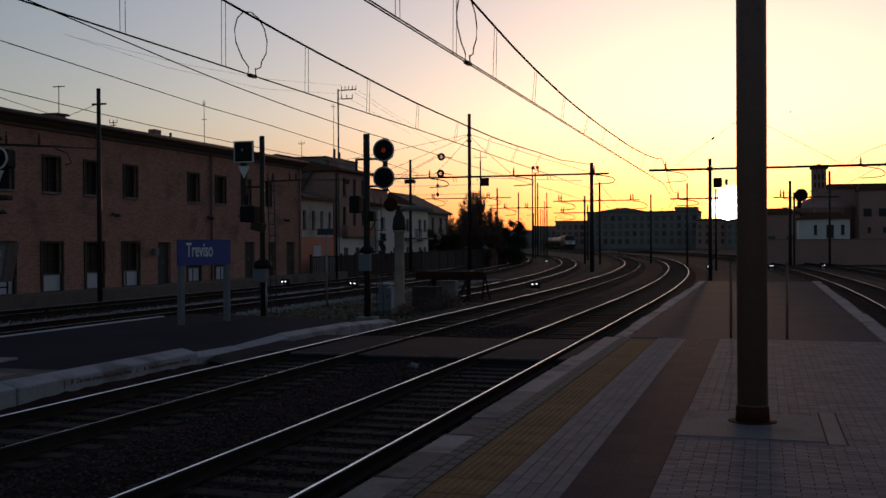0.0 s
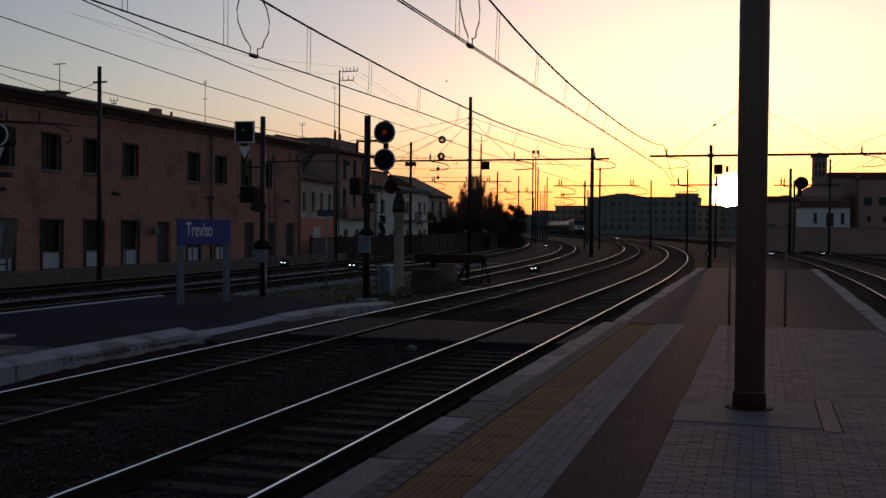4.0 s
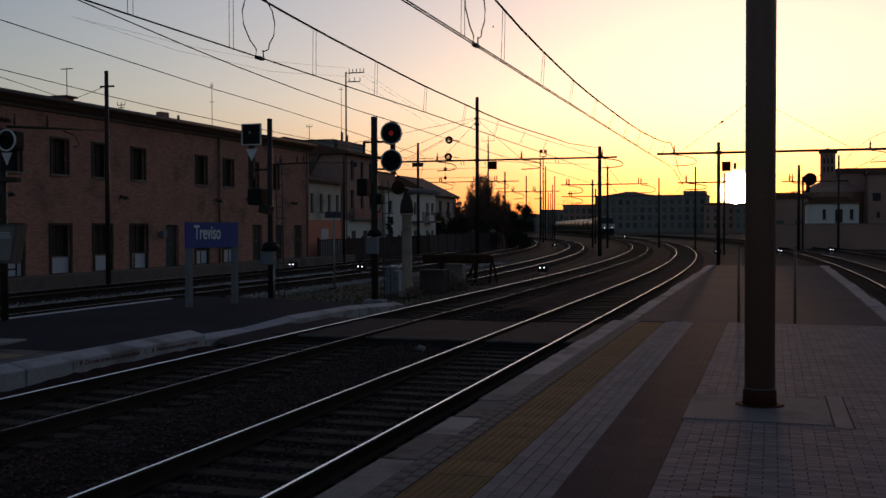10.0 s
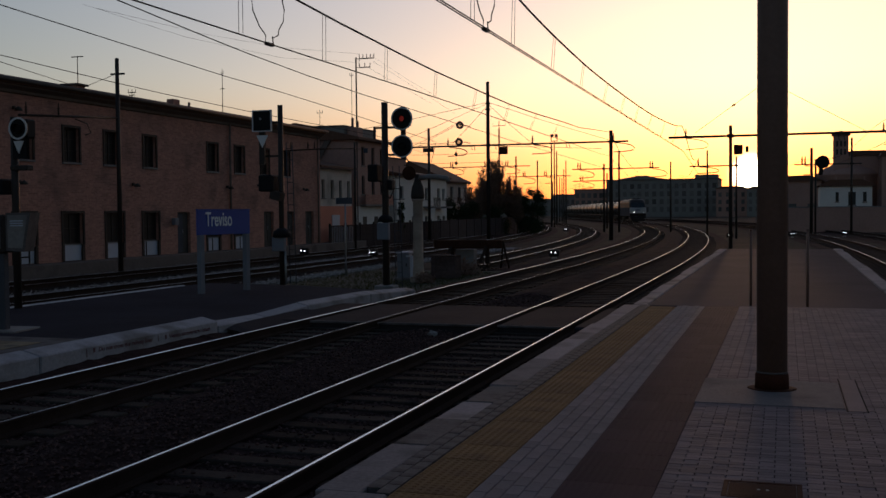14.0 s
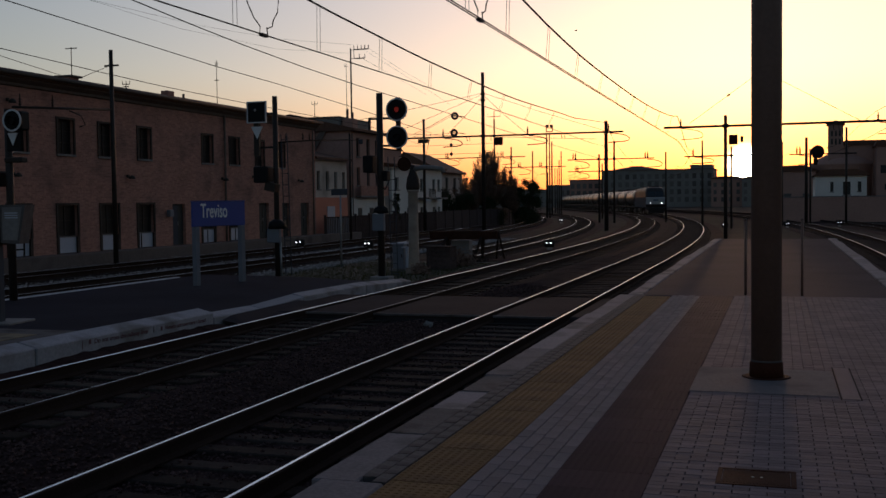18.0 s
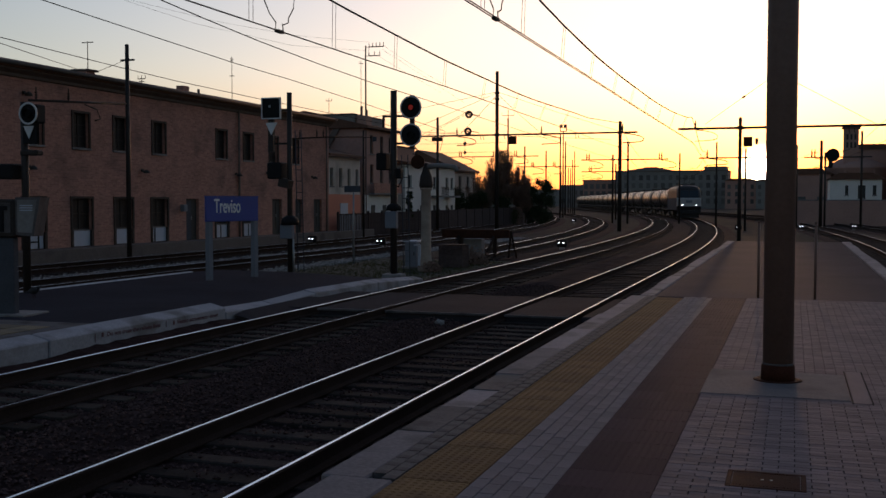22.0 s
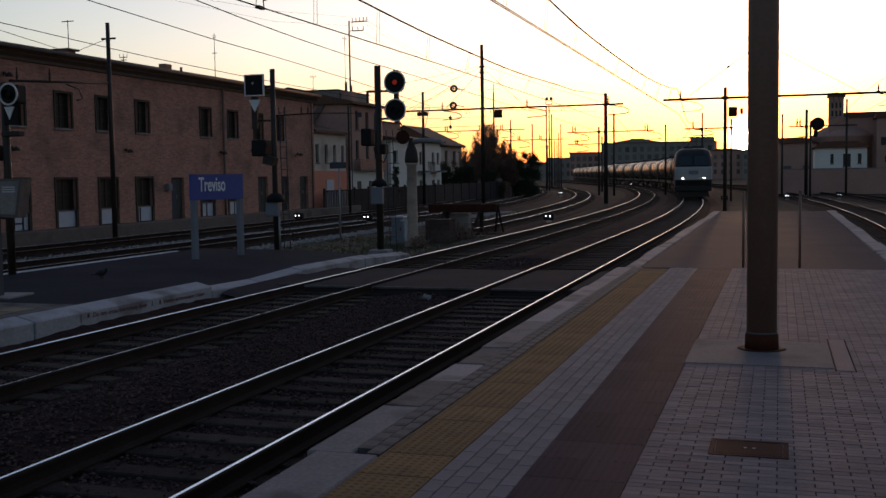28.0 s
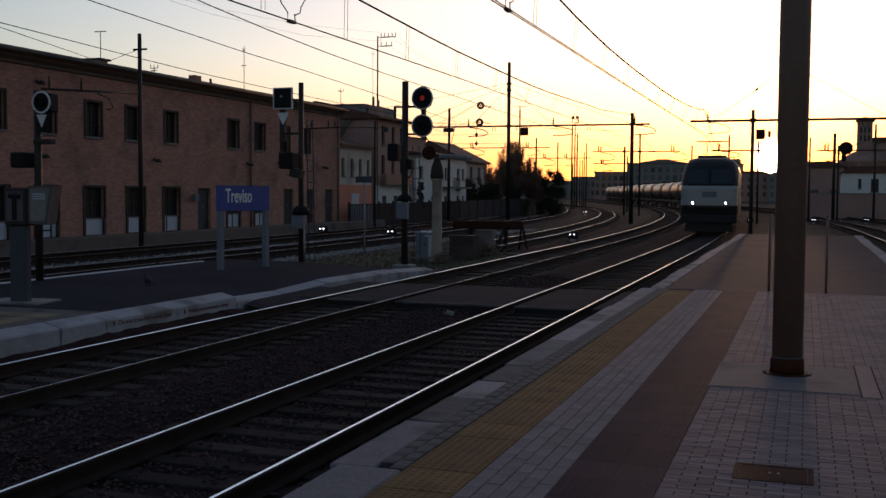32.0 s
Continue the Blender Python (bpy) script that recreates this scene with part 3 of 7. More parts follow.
def wall_mesh(y0, y1, z0, z1, holes, thick=0.4):
    """A wall in the plane x = 0 that faces +x, with openings (y0, y1, z0, z1) through its thickness."""
    bm = B()
    ys = sorted({y0, y1, *(q for h in holes for q in h[:2])})
    zs = sorted({z0, z1, *(q for h in holes for q in h[2:])})
    for ya, yb in zip(ys, ys[1:]):
        for za, zb in zip(zs, zs[1:]):
            yc, zc = (ya + yb) / 2, (za + zb) / 2
            if any(h[0] < yc < h[1] and h[2] < zc < h[3] for h in holes):
                continue
            bm.faces.new([bm.verts.new(c) for c in ((0, ya, za), (0, yb, za), (0, yb, zb), (0, ya, zb))])
            bm.faces.new([bm.verts.new(c) for c in ((-thick, ya, zb), (-thick, yb, zb), (-thick, yb, za), (-thick, ya, za))])
    for a, b, c, d in [(y0, y1, z0, z1)] + list(holes):
        ring = [(a, c), (b, c), (b, d), (a, d)]
        for (p, q), (r, s) in zip(ring, ring[1:] + ring[:1]):
            bm.faces.new([bm.verts.new(k) for k in ((0, p, q), (-thick, p, q), (-thick, r, s), (0, r, s))])
    bmesh.ops.remove_doubles(bm, verts=bm.verts, dist=0.0005)
    bmesh.ops.recalc_face_normals(bm, faces=bm.faces)
    return bm


def window_part(parent, y0, y1, z0, z1, m, frame_mat, shutters=False, deep=0.16, sill=True, pane_mat=None, bars=1):
    """A window set into an opening of a wall: frame > pane, sill, shutter."""
    t, yc = 0.06, (y0 + y1) / 2
    bm = B()
    rings = [[bm.verts.new((x, p, q)) for p, q in ((y0 + i, z0 + i), (y1 - i, z0 + i), (y1 - i, z1 - i), (y0 + i, z1 - i))] for x, i in ((-deep - .05, 0), (-deep, 0), (-deep, t), (-deep - .05, t))]
    for a, b in zip(rings, rings[1:] + rings[:1]):
        for k in range(4):
            bm.faces.new((a[k], a[(k + 1) % 4], b[(k + 1) % 4], b[k]))
    w = part("window", bm, frame_mat, parent, "", m)
    part("mullion", box(B(), -deep - 0.045, -deep + 0.004, yc - 0.03, yc + 0.03, z0 + t, z1 - t), frame_mat, w)
    for k in range(bars):
        zc = z0 + (z1 - z0) * (k + 1) / (bars + 1)
        part("glazing_bar", box(B(), -deep - 0.04, -deep - 0.004, y0 + t, y1 - t, zc - 0.02, zc + 0.02), frame_mat, w)
    for a, b in ((y0 + t, yc - 0.03), (yc + 0.03, y1 - t)):
        part("pane", box(B(), -deep - 0.03, -deep - 0.022, a, b, z0 + t, z1 - t), pane_mat or M_DUSTY, w)
    if sill:
        part("sill", box(B(), -0.12, 0.07, y0 - 0.08, y1 + 0.08, z0 - 0.09, z0 - 0.003, 0.01), M_CONC, w)
    if shutters:
        bm = B()
        e = 0.075
        for a, b, c, d in ((y0 - e, y0 + .02, z0 - .02, z1 + e), (y1 - .02, y1 + e, z0 - .02, z1 + e), (y0 + .02, y1 - .02, z1 - .02, z1 + e)):
            box(bm, -0.02, 0.045, a, b, c, d)
        part("surround", bm, M_FRAME, w, "dark wooden surround")
    return w


# the long brick building
FX = -28.0
st = thing("station_building", "long two-storey brick building with dark windows and broad eaves", "building", pose(FX, 0, 0))
ups = [22.4, 25.2, 28.0, 30.8, 33.55, 36.4, 39.1, 42.0, 47.6, 50.4, 53.3, 55.9]
downs = [25.2, 28.0, 30.8, 33.5, 36.4, 39.25, 42.0, 47.6, 50.4]
doors = [(44.25, 45.4), (53.1, 54.3), (56.0, 57.0), (58.5, 59.7)]
holes = [(y - .52, y + .52, 3.83, 5.27) for y in ups] + [(y - .66, y + .66, -.26, 1.75) for y in downs] + [(a, b, -.26, 1.75) for a, b in doors]
part("wall", wall_mesh(20, 60.7, -0.30, 6.55, holes), M_BRICKF, st)
bm = B()
box(bm, -10.4, -0.402, 20.0, 20.4, -0.3, 6.55), box(bm, -10.4, -0.402, 60.3, 60.7, -0.3, 6.55), box(bm, -10.8, -10.402, 20, 60.7, -0.3, 6.55)
part("wall", bm, M_BRICKF, st, "end and rear walls of brick")
part("upper_floor", box(B(), -10.4, -0.41, 20.4, 60.3, 2.6, 2.8), M_CONC, st)
part("cornice", prism(B(), [(0.002, 6.30), (0.08, 6.34), (0.12, 6.44), (0.34, 6.56), (0.34, 6.62), (0.002, 6.62)], 40.95, Matrix.Translation((0, 19.8, 0))), M_EAVE, st, "dark projecting eaves")
part("roof", prism(B(), [(0.45, 6.622), (0.45, 6.84), (-5.4, 8.0), (-11.5, 6.80), (-11.5, 6.622)], 41.2, Matrix.Translation((0, 19.6, 0))), M_ROOF, st, "low pitched tiled roof")
part("gutter", tube(B(), [(0.52, 19.6, 6.76), (0.52, 60.8, 6.76)], 0.085, 8), M_EAVE, st)
for y in ups:
    window_part(st, y - .52, y + .52, 3.83, 5.27, Matrix(), M_FRAME, True, bars=2)
for y in downs:
    w = window_part(st, y - .66, y + .66, 0.45, 1.75, Matrix(), M_FRAME, True, sill=False)
    for a in (y - .72, y + .58):
        part("jamb", box(B(), -0.05, 0.04, a, a + .14, -.255, .428), M_FRAME, w)
    part("panel", box(B(), -0.12, -0.06, y - .60 + (0.02 if y > 40 else 0), y + .60, -.24, 0.40, 0.01), M_PANEL, st, "white metal panel closing the lower part of the window")
    part("panel_rail", box(B(), -0.12, -0.04, y - .57, y + .57, .405, .448, .008), M_CONC, st)
for y, z0, z1 in ((33.8, -.23, .39), (33.3, -.23, .39), (41.68, -.23, .39), (47.57, -.23, .39), (50.45, -.23, .39)):
    part("panel_gap", box(B(), -.058, -.052, y - .05, y + .05, z0, z1), M_BLACK, st)
part("panel_gap", box(B(), -.058, -.052, 33.35, 33.75, .0, .06), M_BLACK, st)
for a, b in doors:
    bm = B()
    box(bm, -0.22, -0.16, a, b, -.26, 1.75), box(bm, -0.155, -0.13, a + .12, (a + b) / 2 - .05, 0.1, 1.6), box(bm, -0.155, -0.13, (a + b) / 2 + .05, b - .12, 0.1, 1.6)
    d = part("door", bm, M_SHUT, st, "dark double door")
    if a < 50:
        part("leaf", box(B(), -.128, -.10, a + .14, a + .60, -.24, 1.66, .01), M_GREYD, d, "grey-blue door leaf")
    part("handle", cyl(B(), (-0.11, (a + b) / 2 + .04, .72), (-0.11, (a + b) / 2 + .04, .90), 0.015), M_STEELG, d)
part("downpipe", tube(B(), [(0.10, 49.25, 6.4), (0.10, 49.25, -0.25)], 0.06, 8), M_EAVE, st)
part("downpipe", tube(B(), [(0.10, 60.2, 6.4), (0.10, 60.2, -0.25)], 0.05, 8), M_EAVE, st)
for y, z in ((33.0, 5.75), (40.6, 3.0), (33.2, 2.95), (52.4, 3.2), (58.2, 3.1), (49.0, 3.05)):
    bm = B()
    box(bm, 0.01, 0.10, y - .06, y + .06, z - .05, z + .08, 0.01)
    cyl(bm, (0.08, y, z), (0.26, y, z - .03), 0.025)
    lathe(bm, [(0.15, -0.14), (0.13, -0.06), (0.04, 0.02)], 12, 0, Matrix.Translation((0.27, y, z + .03)))
    part("wall_lamp", bm, M_SHUT, st, "unlit shaded lamp on a bracket")
part("chimney", box(B(), -1.8, -1.1, 38.25, 38.85, 6.9, 7.26, 0.02), M_BRICKF, st)
part("chimney_cap", box(B(), -1.9, -1.0, 38.2, 39.0, 7.263, 7.35, 0.02), M_EAVE, st)
part("chimney", box(B(), -1.75, -1.35, 46.2, 46.8, 6.9, 7.47, 0.02), M_BRICKF, st)
part("chimney", box(B(), -1.55, -1.45, 47.85, 47.95, 6.9, 7.45, 0.01), M_EAVE, st)
ac = thing("air_conditioner", "pale wall-mounted air conditioner beside the door", "air conditioner", pose(FX + .02, 43.85, 1.05))
part("case", box(B(), 0, 0.22, -.16, .16, .08, .42, 0.02), M_GREYP, ac)
part("grille", lathe(B(), [(0.12, 0), (0.12, 0.01)], 16, 0, Matrix.Translation((0.222, 0, .25)) @ Matrix.Rotation(radians(90), 4, "Y")), M_GREYP, ac)


def house(name, label, x, y0, y1, depth, height, wall, roof_h, holes, frame_mat, category="house", turn=0.0, lower=None, shed=False, base=SOIL):
    """A plain house whose front stands at x and faces the tracks. holes: window openings (y0, y1, z0, z1)."""
    th = thing(name, label, category, pose(x, 0, 0) if not turn else pose(x, y0, 0, 0, 0, turn))
    off = 0 if not turn else -y0
    a, b = y0 + off, y1 + off
    hs = [(p + off, q + off, r, s) for p, q, r, s in holes]
    part("wall", wall_mesh(a, b, base, height, hs), wall, th)
    bm = B()
    box(bm, -depth, -.402, a, a + .35, base, height), box(bm, -depth, -.402, b - .35, b, base, height), box(bm, -depth - .3, -depth - .002, a, b, base, height)
    part("wall", bm, wall, th, "side and rear walls")
    if shed:
        prof = [(0.35, height - .02), (0.35, height + .14), (-depth - .4, height + roof_h), (-depth - .4, height + roof_h - .2)]
    else:
        prof = [(0.4, height + .003), (0.4, height + .16), (-depth / 2, height + roof_h), (-depth - .6, height + .16), (-depth - .6, height + .003)]
    part("roof", prism(B(), prof, b - a + .6, Matrix.Translation((0, a - .3, 0))), M_ROOF, th)
    if lower:
        part("lower_wall", box(B(), 0.003, 0.04, a, b, base, lower[0]), lower[1], th)
    for h in hs:
        window_part(th, *h, Matrix(), frame_mat, False, 0.14, True)
    return th


lean = house("low_house", "pale plastered annexe with four narrow windows above an orange ground floor", -28.3, 61.2, 66.45, 5.5, 4.55, M_PLASTER, 1.5,
             [(y, y + .5, 2.62, 3.8) for y in (61.56, 62.99, 64.35, 65.7)], M_SHUT, lower=(2.08, M_PLASTO), shed=True)
part("garage_door", box(B(), 0.045, 0.09, 63.0, 64.2, SOIL, 1.5, 0.01), M_PANEL, lean)
tall = house("tall_house", "faded pink three-storey house with a white ground floor and tiled roof", -28.6, 67.9, 74.3, 9, 6.75, M_PLASTB, 1.3,
             [(y, y + .62, z, z + h) for z, h in ((2.95, 1.3), (5.0, 1.35)) for y in (69.0, 70.9, 72.6)], M_SHUT, lower=(2.08, M_PLASTW))
bm = box(B(), 0.045, 0.5, 68.6, 74.0, 2.1, 2.22)
bl = part("balcony", bm, M_CONC, tall)
part("parapet", box(B(), .42, .5, 68.6, 74.0, 2.223, 2.92, .01), M_BRICKF, bl, "brick-red balcony parapet")
for y in (69.4, 71.6, 73.2):
    part("shutter", box(B(), .043, .075, y - .35, y + .35, 0.4, 1.35, .008), M_SHUT, tall, "dark closed shutter")
part("rear_block", box(B(), -8.6, -.85, 67.95, 73.9, 6.2, 7.72, .04), M_PLASTG, tall, "taller rear part of grey plaster with a flat roof")
part("rear_coping", box(B(), -8.7, -.8, 67.85, 74.0, 7.723, 7.80, .02), M_EAVE, tall)
part("stack", box(B(), -.78, .02, 68.3, 69.3, 6.95, 7.66, .04), M_PLASTB, tall, "chimney stack of worn plaster")
part("chimney", box(B(), -.62, -.48, 68.7, 68.85, 7.663, 8.35, 0.01), M_EAVE, tall)
part("chimney", box(B(), -.22, -.1, 68.7, 68.85, 7.663, 8.1, 0.01), M_EAVE, tall)
part("flue", box(B(), -2.5, -2.1, 67.70, 67.89, 5.2, 7.4, .02, 0, Matrix.Translation((-2.3, 0, 6.3)) @ Matrix.Rotation(radians(33), 4, "Y") @ Matrix.Translation((2.3, 0, -6.3))), M_EAVE, tall, "dark sloping flue on the end wall")
part("downpipe", tube(B(), [(.06, 68.1, 6.6), (.06, 68.1, -.7)], .05, 6), M_EAVE, tall)
white = house("white_house", "white plastered house with dark windows under a brown tiled roof", -28.2, 74.95, 87.4, 9, 4.45, M_PLASTW, 0.95,
              [(y, y + w, z, z + .95) for z in (0.35, 2.70) for y, w in ((75.55, .95), (78.4, .8), (81.6, .8), (84.8, .75), (86.2, .7))], M_SHUT)
part("upper_storey", box(B(), -8.0, -1.1, 75.0, 80.2, 4.5, 5.86, .03), M_PLASTB, white, "set-back upper storey of dull plaster")
part("upper_coping", box(B(), -8.1, -1.0, 74.98, 80.3, 5.863, 5.95, .02), M_EAVE, white)
for y in (81.6, 84.8):
    bm = B()
    box(bm, 0.003, 0.95, y - .5, y + 1.3, 1.95, 2.09)
    bl = part("balcony", bm, M_CONC, white)
    bm = B()
    for k in range(10):
        box(bm, .90, .93, y - .48 + k * .19, y - .455 + k * .19, 2.093, 2.75)
    box(bm, .88, .95, y - .5, y + 1.3, 2.753, 2.80)
    part("railing", bm, M_STEELD, bl)


house("tiled_house", "pale plastered house with a tiled roof behind the trees", -33.4, 103.5, 111.0, 8, 4.7, M_PLASTER, 2.3,
      [(y, y + 1.0, z, z + 1.4) for z in (.4, 2.9) for y in (104.8, 107.6)], M_SHUT)


def blocks(name, label, category, m, w, d, h, wall, rows, cols, roof, pitch=0.0, win=(1.0, 1.4)):
    """A far building with its storeys: front towards -y, w wide, windows in rows and columns."""
    th = thing(name, label, category, m)
    part("wall", box(B(), -w / 2, w / 2, 0, d, SOIL, h), wall, th)
    if pitch:
        part("roof", prism(B(), [(-w / 2 - .4, h + .003), (w / 2 + .4, h + .003), (w / 2 - w * .18, h + pitch), (-w / 2 + w * .18, h + pitch)], d + .6, Matrix.Translation((0, -.3, 0))), roof, th)
    else:
        part("roof", box(B(), -w / 2 - .3, w / 2 + .3, -.3, d + .3, h + .003, h + .35), roof, th)
    me = None
    for r in range(rows):
        for c in range(cols):
            x = -w / 2 + w * (c + .5) / cols
            z = 0.9 + (h - 1.2) * r / rows
            if me is None:
                me = mesh_of(box(B(), -win[0] / 2, win[0] / 2, -.03, .05, 0, win[1]), "window", M_FARWIN)
            part("window", me, None, th, "", Matrix.Translation((x, 0, z)))
    return th


# far buildings beyond the bend
blocks("apartment_block", "long dark apartment block with rows of small windows", "apartment block", pose(-39.6, 360, 0, 0, 0, 0), 37.2, 20, 11.7, M_PLASTG, 4, 15, M_EAVE, 0, (1.3, 1.7))
top = thing("roof_storey", "low set-back storey on the roof of the apartment block", "roof storey", pose(-46.8, 364, 12.05))
part("wall", prism(B(), [(-7.8, 0), (7.8, 0), (7.8, .2), (1.8, 1.15), (-2.1, 1.15), (-7.8, .3)], 12), M_PLASTG, top)
part("coping", box(B(), -2.25, 1.95, -.1, 12.1, 1.153, 1.35), M_EAVE, top)
top = thing("roof_storey", "low set-back storey on the roof of the apartment block", "roof storey", pose(-25.2, 363, 12.05))
part("wall", box(B(), -3.6, 3.6, 0, 12, 0, 1.15), M_PLASTG, top)
part("coping", box(B(), -3.75, 3.75, -.1, 12.1, 1.153, 1.35), M_EAVE, top)
blocks("apartment_block", "dark apartment block with a flat roof", "apartment block", pose(-64.8, 369, 0, 0, 0, 4), 12.6, 18, 8.9, M_PLASTB, 3, 6, M_EAVE, 0, (1.3, 1.7))
blocks("apartment_block", "low dark block behind the bend", "apartment block", pose(-77.5, 393, 0, 0, 0, 6), 14, 18, 7.5, M_PLASTG, 2, 6, M_EAVE, 0, (1.3, 1.7))
blocks("row_house", "dark terraced house below the setting sun", "house", pose(-16.3, 350, 0, 0, 0, -2), 9.6, 14, 8.3, M_PLASTB, 3, 4, M_ROOF, 0.7)
blocks("row_house", "dark terraced house below the setting sun", "house", pose(-6.0, 346, 0, 0, 0, -2), 10.8, 14, 8.1, M_PLASTG, 3, 5, M_ROOF, 0.7)
blocks("warehouse", "long low warehouse far behind the tracks", "warehouse", pose(-125, 480, 0, 0, 0, 8), 75, 20, 7.0, M_PLASTG, 1, 16, M_EAVE)
blocks("row_house", "low pale house beyond the bend", "house", pose(1.0, 150, 0, 0, 0, 0), 7.4, 8, 5.3, M_PLASTB, 1, 3, M_ROOF, 0.8)
pale = blocks("pale_house", "pale plastered house with narrow windows below the church", "house", pose(6.65, 128, 0, 0, 0, 0), 5.55, 8, 4.15, M_PLASTW, 0, 0, M_ROOF, 0.75)
for x, w, z0, z1 in ((-.95, .34, 2.37, 3.47), (.64, .8, 2.0, 3.47), (2.0, .38, 2.37, 3.47)):
    wi = part("window", box(B(), x - w / 2, x + w / 2, -.03, .05, z0, z1), M_SHUT, pale)
    part("sill", box(B(), x - w / 2 - .08, x + w / 2 + .08, -.12, -.032, z0 - .12, z0 - .02), M_CONC, wi)
for x in (-1.9, -2.7):
    part("pilaster", box(B(), x - .06, x + .06, -.06, -.002, SOIL, 4.1), M_PLASTW, pale)
yw = struct("yard_wall", box(B(), -1.5, 26, 112, 112.3, SOIL, 1.72, .02), M_PLASTB, "brown rendered wall along the yard below the church", "wall")
part("coping", box(B(), -1.6, 26.1, 111.94, 112.36, 1.723, 1.82, .02), M_CONC, yw)
ch = thing("church", "brown brick church with a square bell tower and a round apse", "church", pose(0, 0, 0))
part("nave", box(B(), 7.6, 30, 153, 170, SOIL, 8.75), M_PLASTB, ch)
part("nave_roof", prism(B(), [(7.4, 8.753), (30.3, 8.753), (30.3, 9.05), (29.6, 9.32), (8.5, 9.42), (7.4, 9.05)], 17.6, Matrix.Translation((0, 152.7, 0))), M_ROOF, ch, "dark low tiled roof")
wing = part("wing", box(B(), 12.1, 30, 148.5, 153.2, SOIL, 8.3), M_PLASTB, ch, "plain brick wing with square windows")
part("wing_roof", prism(B(), [(11.9, 8.303), (30.2, 8.303), (30.2, 8.45), (30.0, 8.95), (12.1, 8.95), (11.9, 8.45)], 4.6, Matrix.Translation((0, 148.3, 0))), M_ROOF, ch)
for x in (13.1, 15.0, 16.9):
    part("window", box(B(), x - .5, x + .5, 148.44, 148.6, 4.8, 5.86), M_SHUT, wing)
    part("window", box(B(), x + .0, x + .42, 148.44, 148.6, 2.6, 3.4), M_SHUT, wing)
part("apse", lathe(B(), [(4.2, SOIL), (4.2, 6.0), (4.35, 6.15), (4.3, 6.3), (3.4, 7.0), (2.2, 7.6), (0.9, 7.95), (0.1, 8.0)], 28, 0, Matrix.Translation((8.35, 155.2, 0))), M_PLASTB, ch, "round apse with a shallow conical roof")
for a in (-115, -90, -65):
    u = Vector((math.cos(radians(a)), math.sin(radians(a)), 0))
    part("buttress", box(B(), -.12, .12, -.1, .1, SOIL, 5.9, 0, 0, Matrix.Translation(Vector((8.35, 155.2, 0)) + u * 4.26) @ Matrix.Rotation(radians(a + 90), 4, "Z")), M_PLASTB, ch)
tw = part("tower", box(B(), 6.3, 8.2, 152, 153.9, SOIL, 11.5), M_PLASTB, ch)
part("belfry_cap", lathe(B(), [(1.66, 11.503), (1.66, 11.68), (.1, 12.2)], 4, 0, Matrix.Translation((7.25, 152.95, 0)) @ Matrix.Rotation(radians(45), 4, "Z")), M_ROOF, ch)
part("string_course", box(B(), 6.22, 8.28, 151.92, 153.98, 8.45, 8.6), M_PLASTB, tw)
for x in (6.75, 7.25, 7.75):
    for z in (8.9, 10.0):
        part("opening", box(B(), x - .13, x + .13, 151.96, 152.05, z, z + .75), M_SHUT, tw)
# ---------------------------------------------------------------- the steel column on the platform
co = thing("steel_column", "tall brown painted steel column on a concrete footing", "column", pose(-0.13, 10.03, 0.008))
part("shaft", lathe(B(), [(0.135, 0.15), (0.135, 3.0), (0.13, 7.5)], 20), M_COLUMN, co)
part("collar", lathe(B(), [(0.152, 0.0), (0.148, 0.13), (0.138, 0.142)], 20), M_GRATE, co, "dark rust-brown collar round the foot")
part("weld_ring", lathe(B(), [(0.138, 0.1425), (0.144, 0.15), (0.137, 0.158)], 20), M_KERBD, co)
bm = B()
box(bm, -0.76, 0.46, 9.15, 10.5, -0.055, 0.006, 0.01)
tagged(part("mortar_patch", box(B(), .474, .612, 9.06, 10.74, -.05, .004, .004), M_BRICKPI), "smooth reddish mortar patch beside the column's slab", "patch")
for x in (.463, .618):
    tagged(part("open_joint", box(B(), x, x + .009, 9.06, 10.74, -.05, .0045), M_JOINTD), "dark open joint in the paving beside the slab", "joint")
tagged(part("footing_slab", bm, M_KERBM), "pale concrete slab let into the paving round the column", "slab")
bm = B()
lathe(bm, [(0.22, 0.0), (0.18, 0.003), (0.15, 0.006)], 18, 0, Matrix.Translation((-0.13, 10.03, 0.007)))
tagged(part("mortar_ring", bm, M_GRATE), "rust-stained mortar ring round the column's foot", "mortar ring")

# ---------------------------------------------------------------- station name sign
sg = thing("station_sign", "blue enamel station name sign with white letters on two posts", "station sign", pose(-13.66, 23.72, LP, 0, 0, -15.5))
part("panel", box(B(), -.03, .03, -.92, .92, 1.45, 2.08, 0.01), M_BLUE, sg)
part("rim", box(B(), -.028, .034, -.93, .93, 2.081, 2.10), M_BLUE, sg)
for y in (-.80, .80):
    part("post", box(B(), -.07, .07, y - .07, y + .07, -.05, 1.448, 0.01), M_GREYP, sg)
part("lettering", text_mesh("lettering", "Treviso", 0.50, .004, .007), None, sg, "white lettering", Matrix.Translation((.034, -.19, 1.825)) @ Matrix.Rotation(radians(90), 4, "Z") @ Matrix.Rotation(radians(90), 4, "X") @ Matrix.Diagonal((.60, 1, 1, 1))).data.materials.append(M_SIGNW)

# ---------------------------------------------------------------- colour-light signals


def disc(bm, r, m, mi=0, t=0.05):
    lathe(bm, [(r, 0), (r, t)], 28, mi, m)


FACE = Matrix.Rotation(radians(90), 4, "X")      # a disc's axis turned to look down the track at the camera


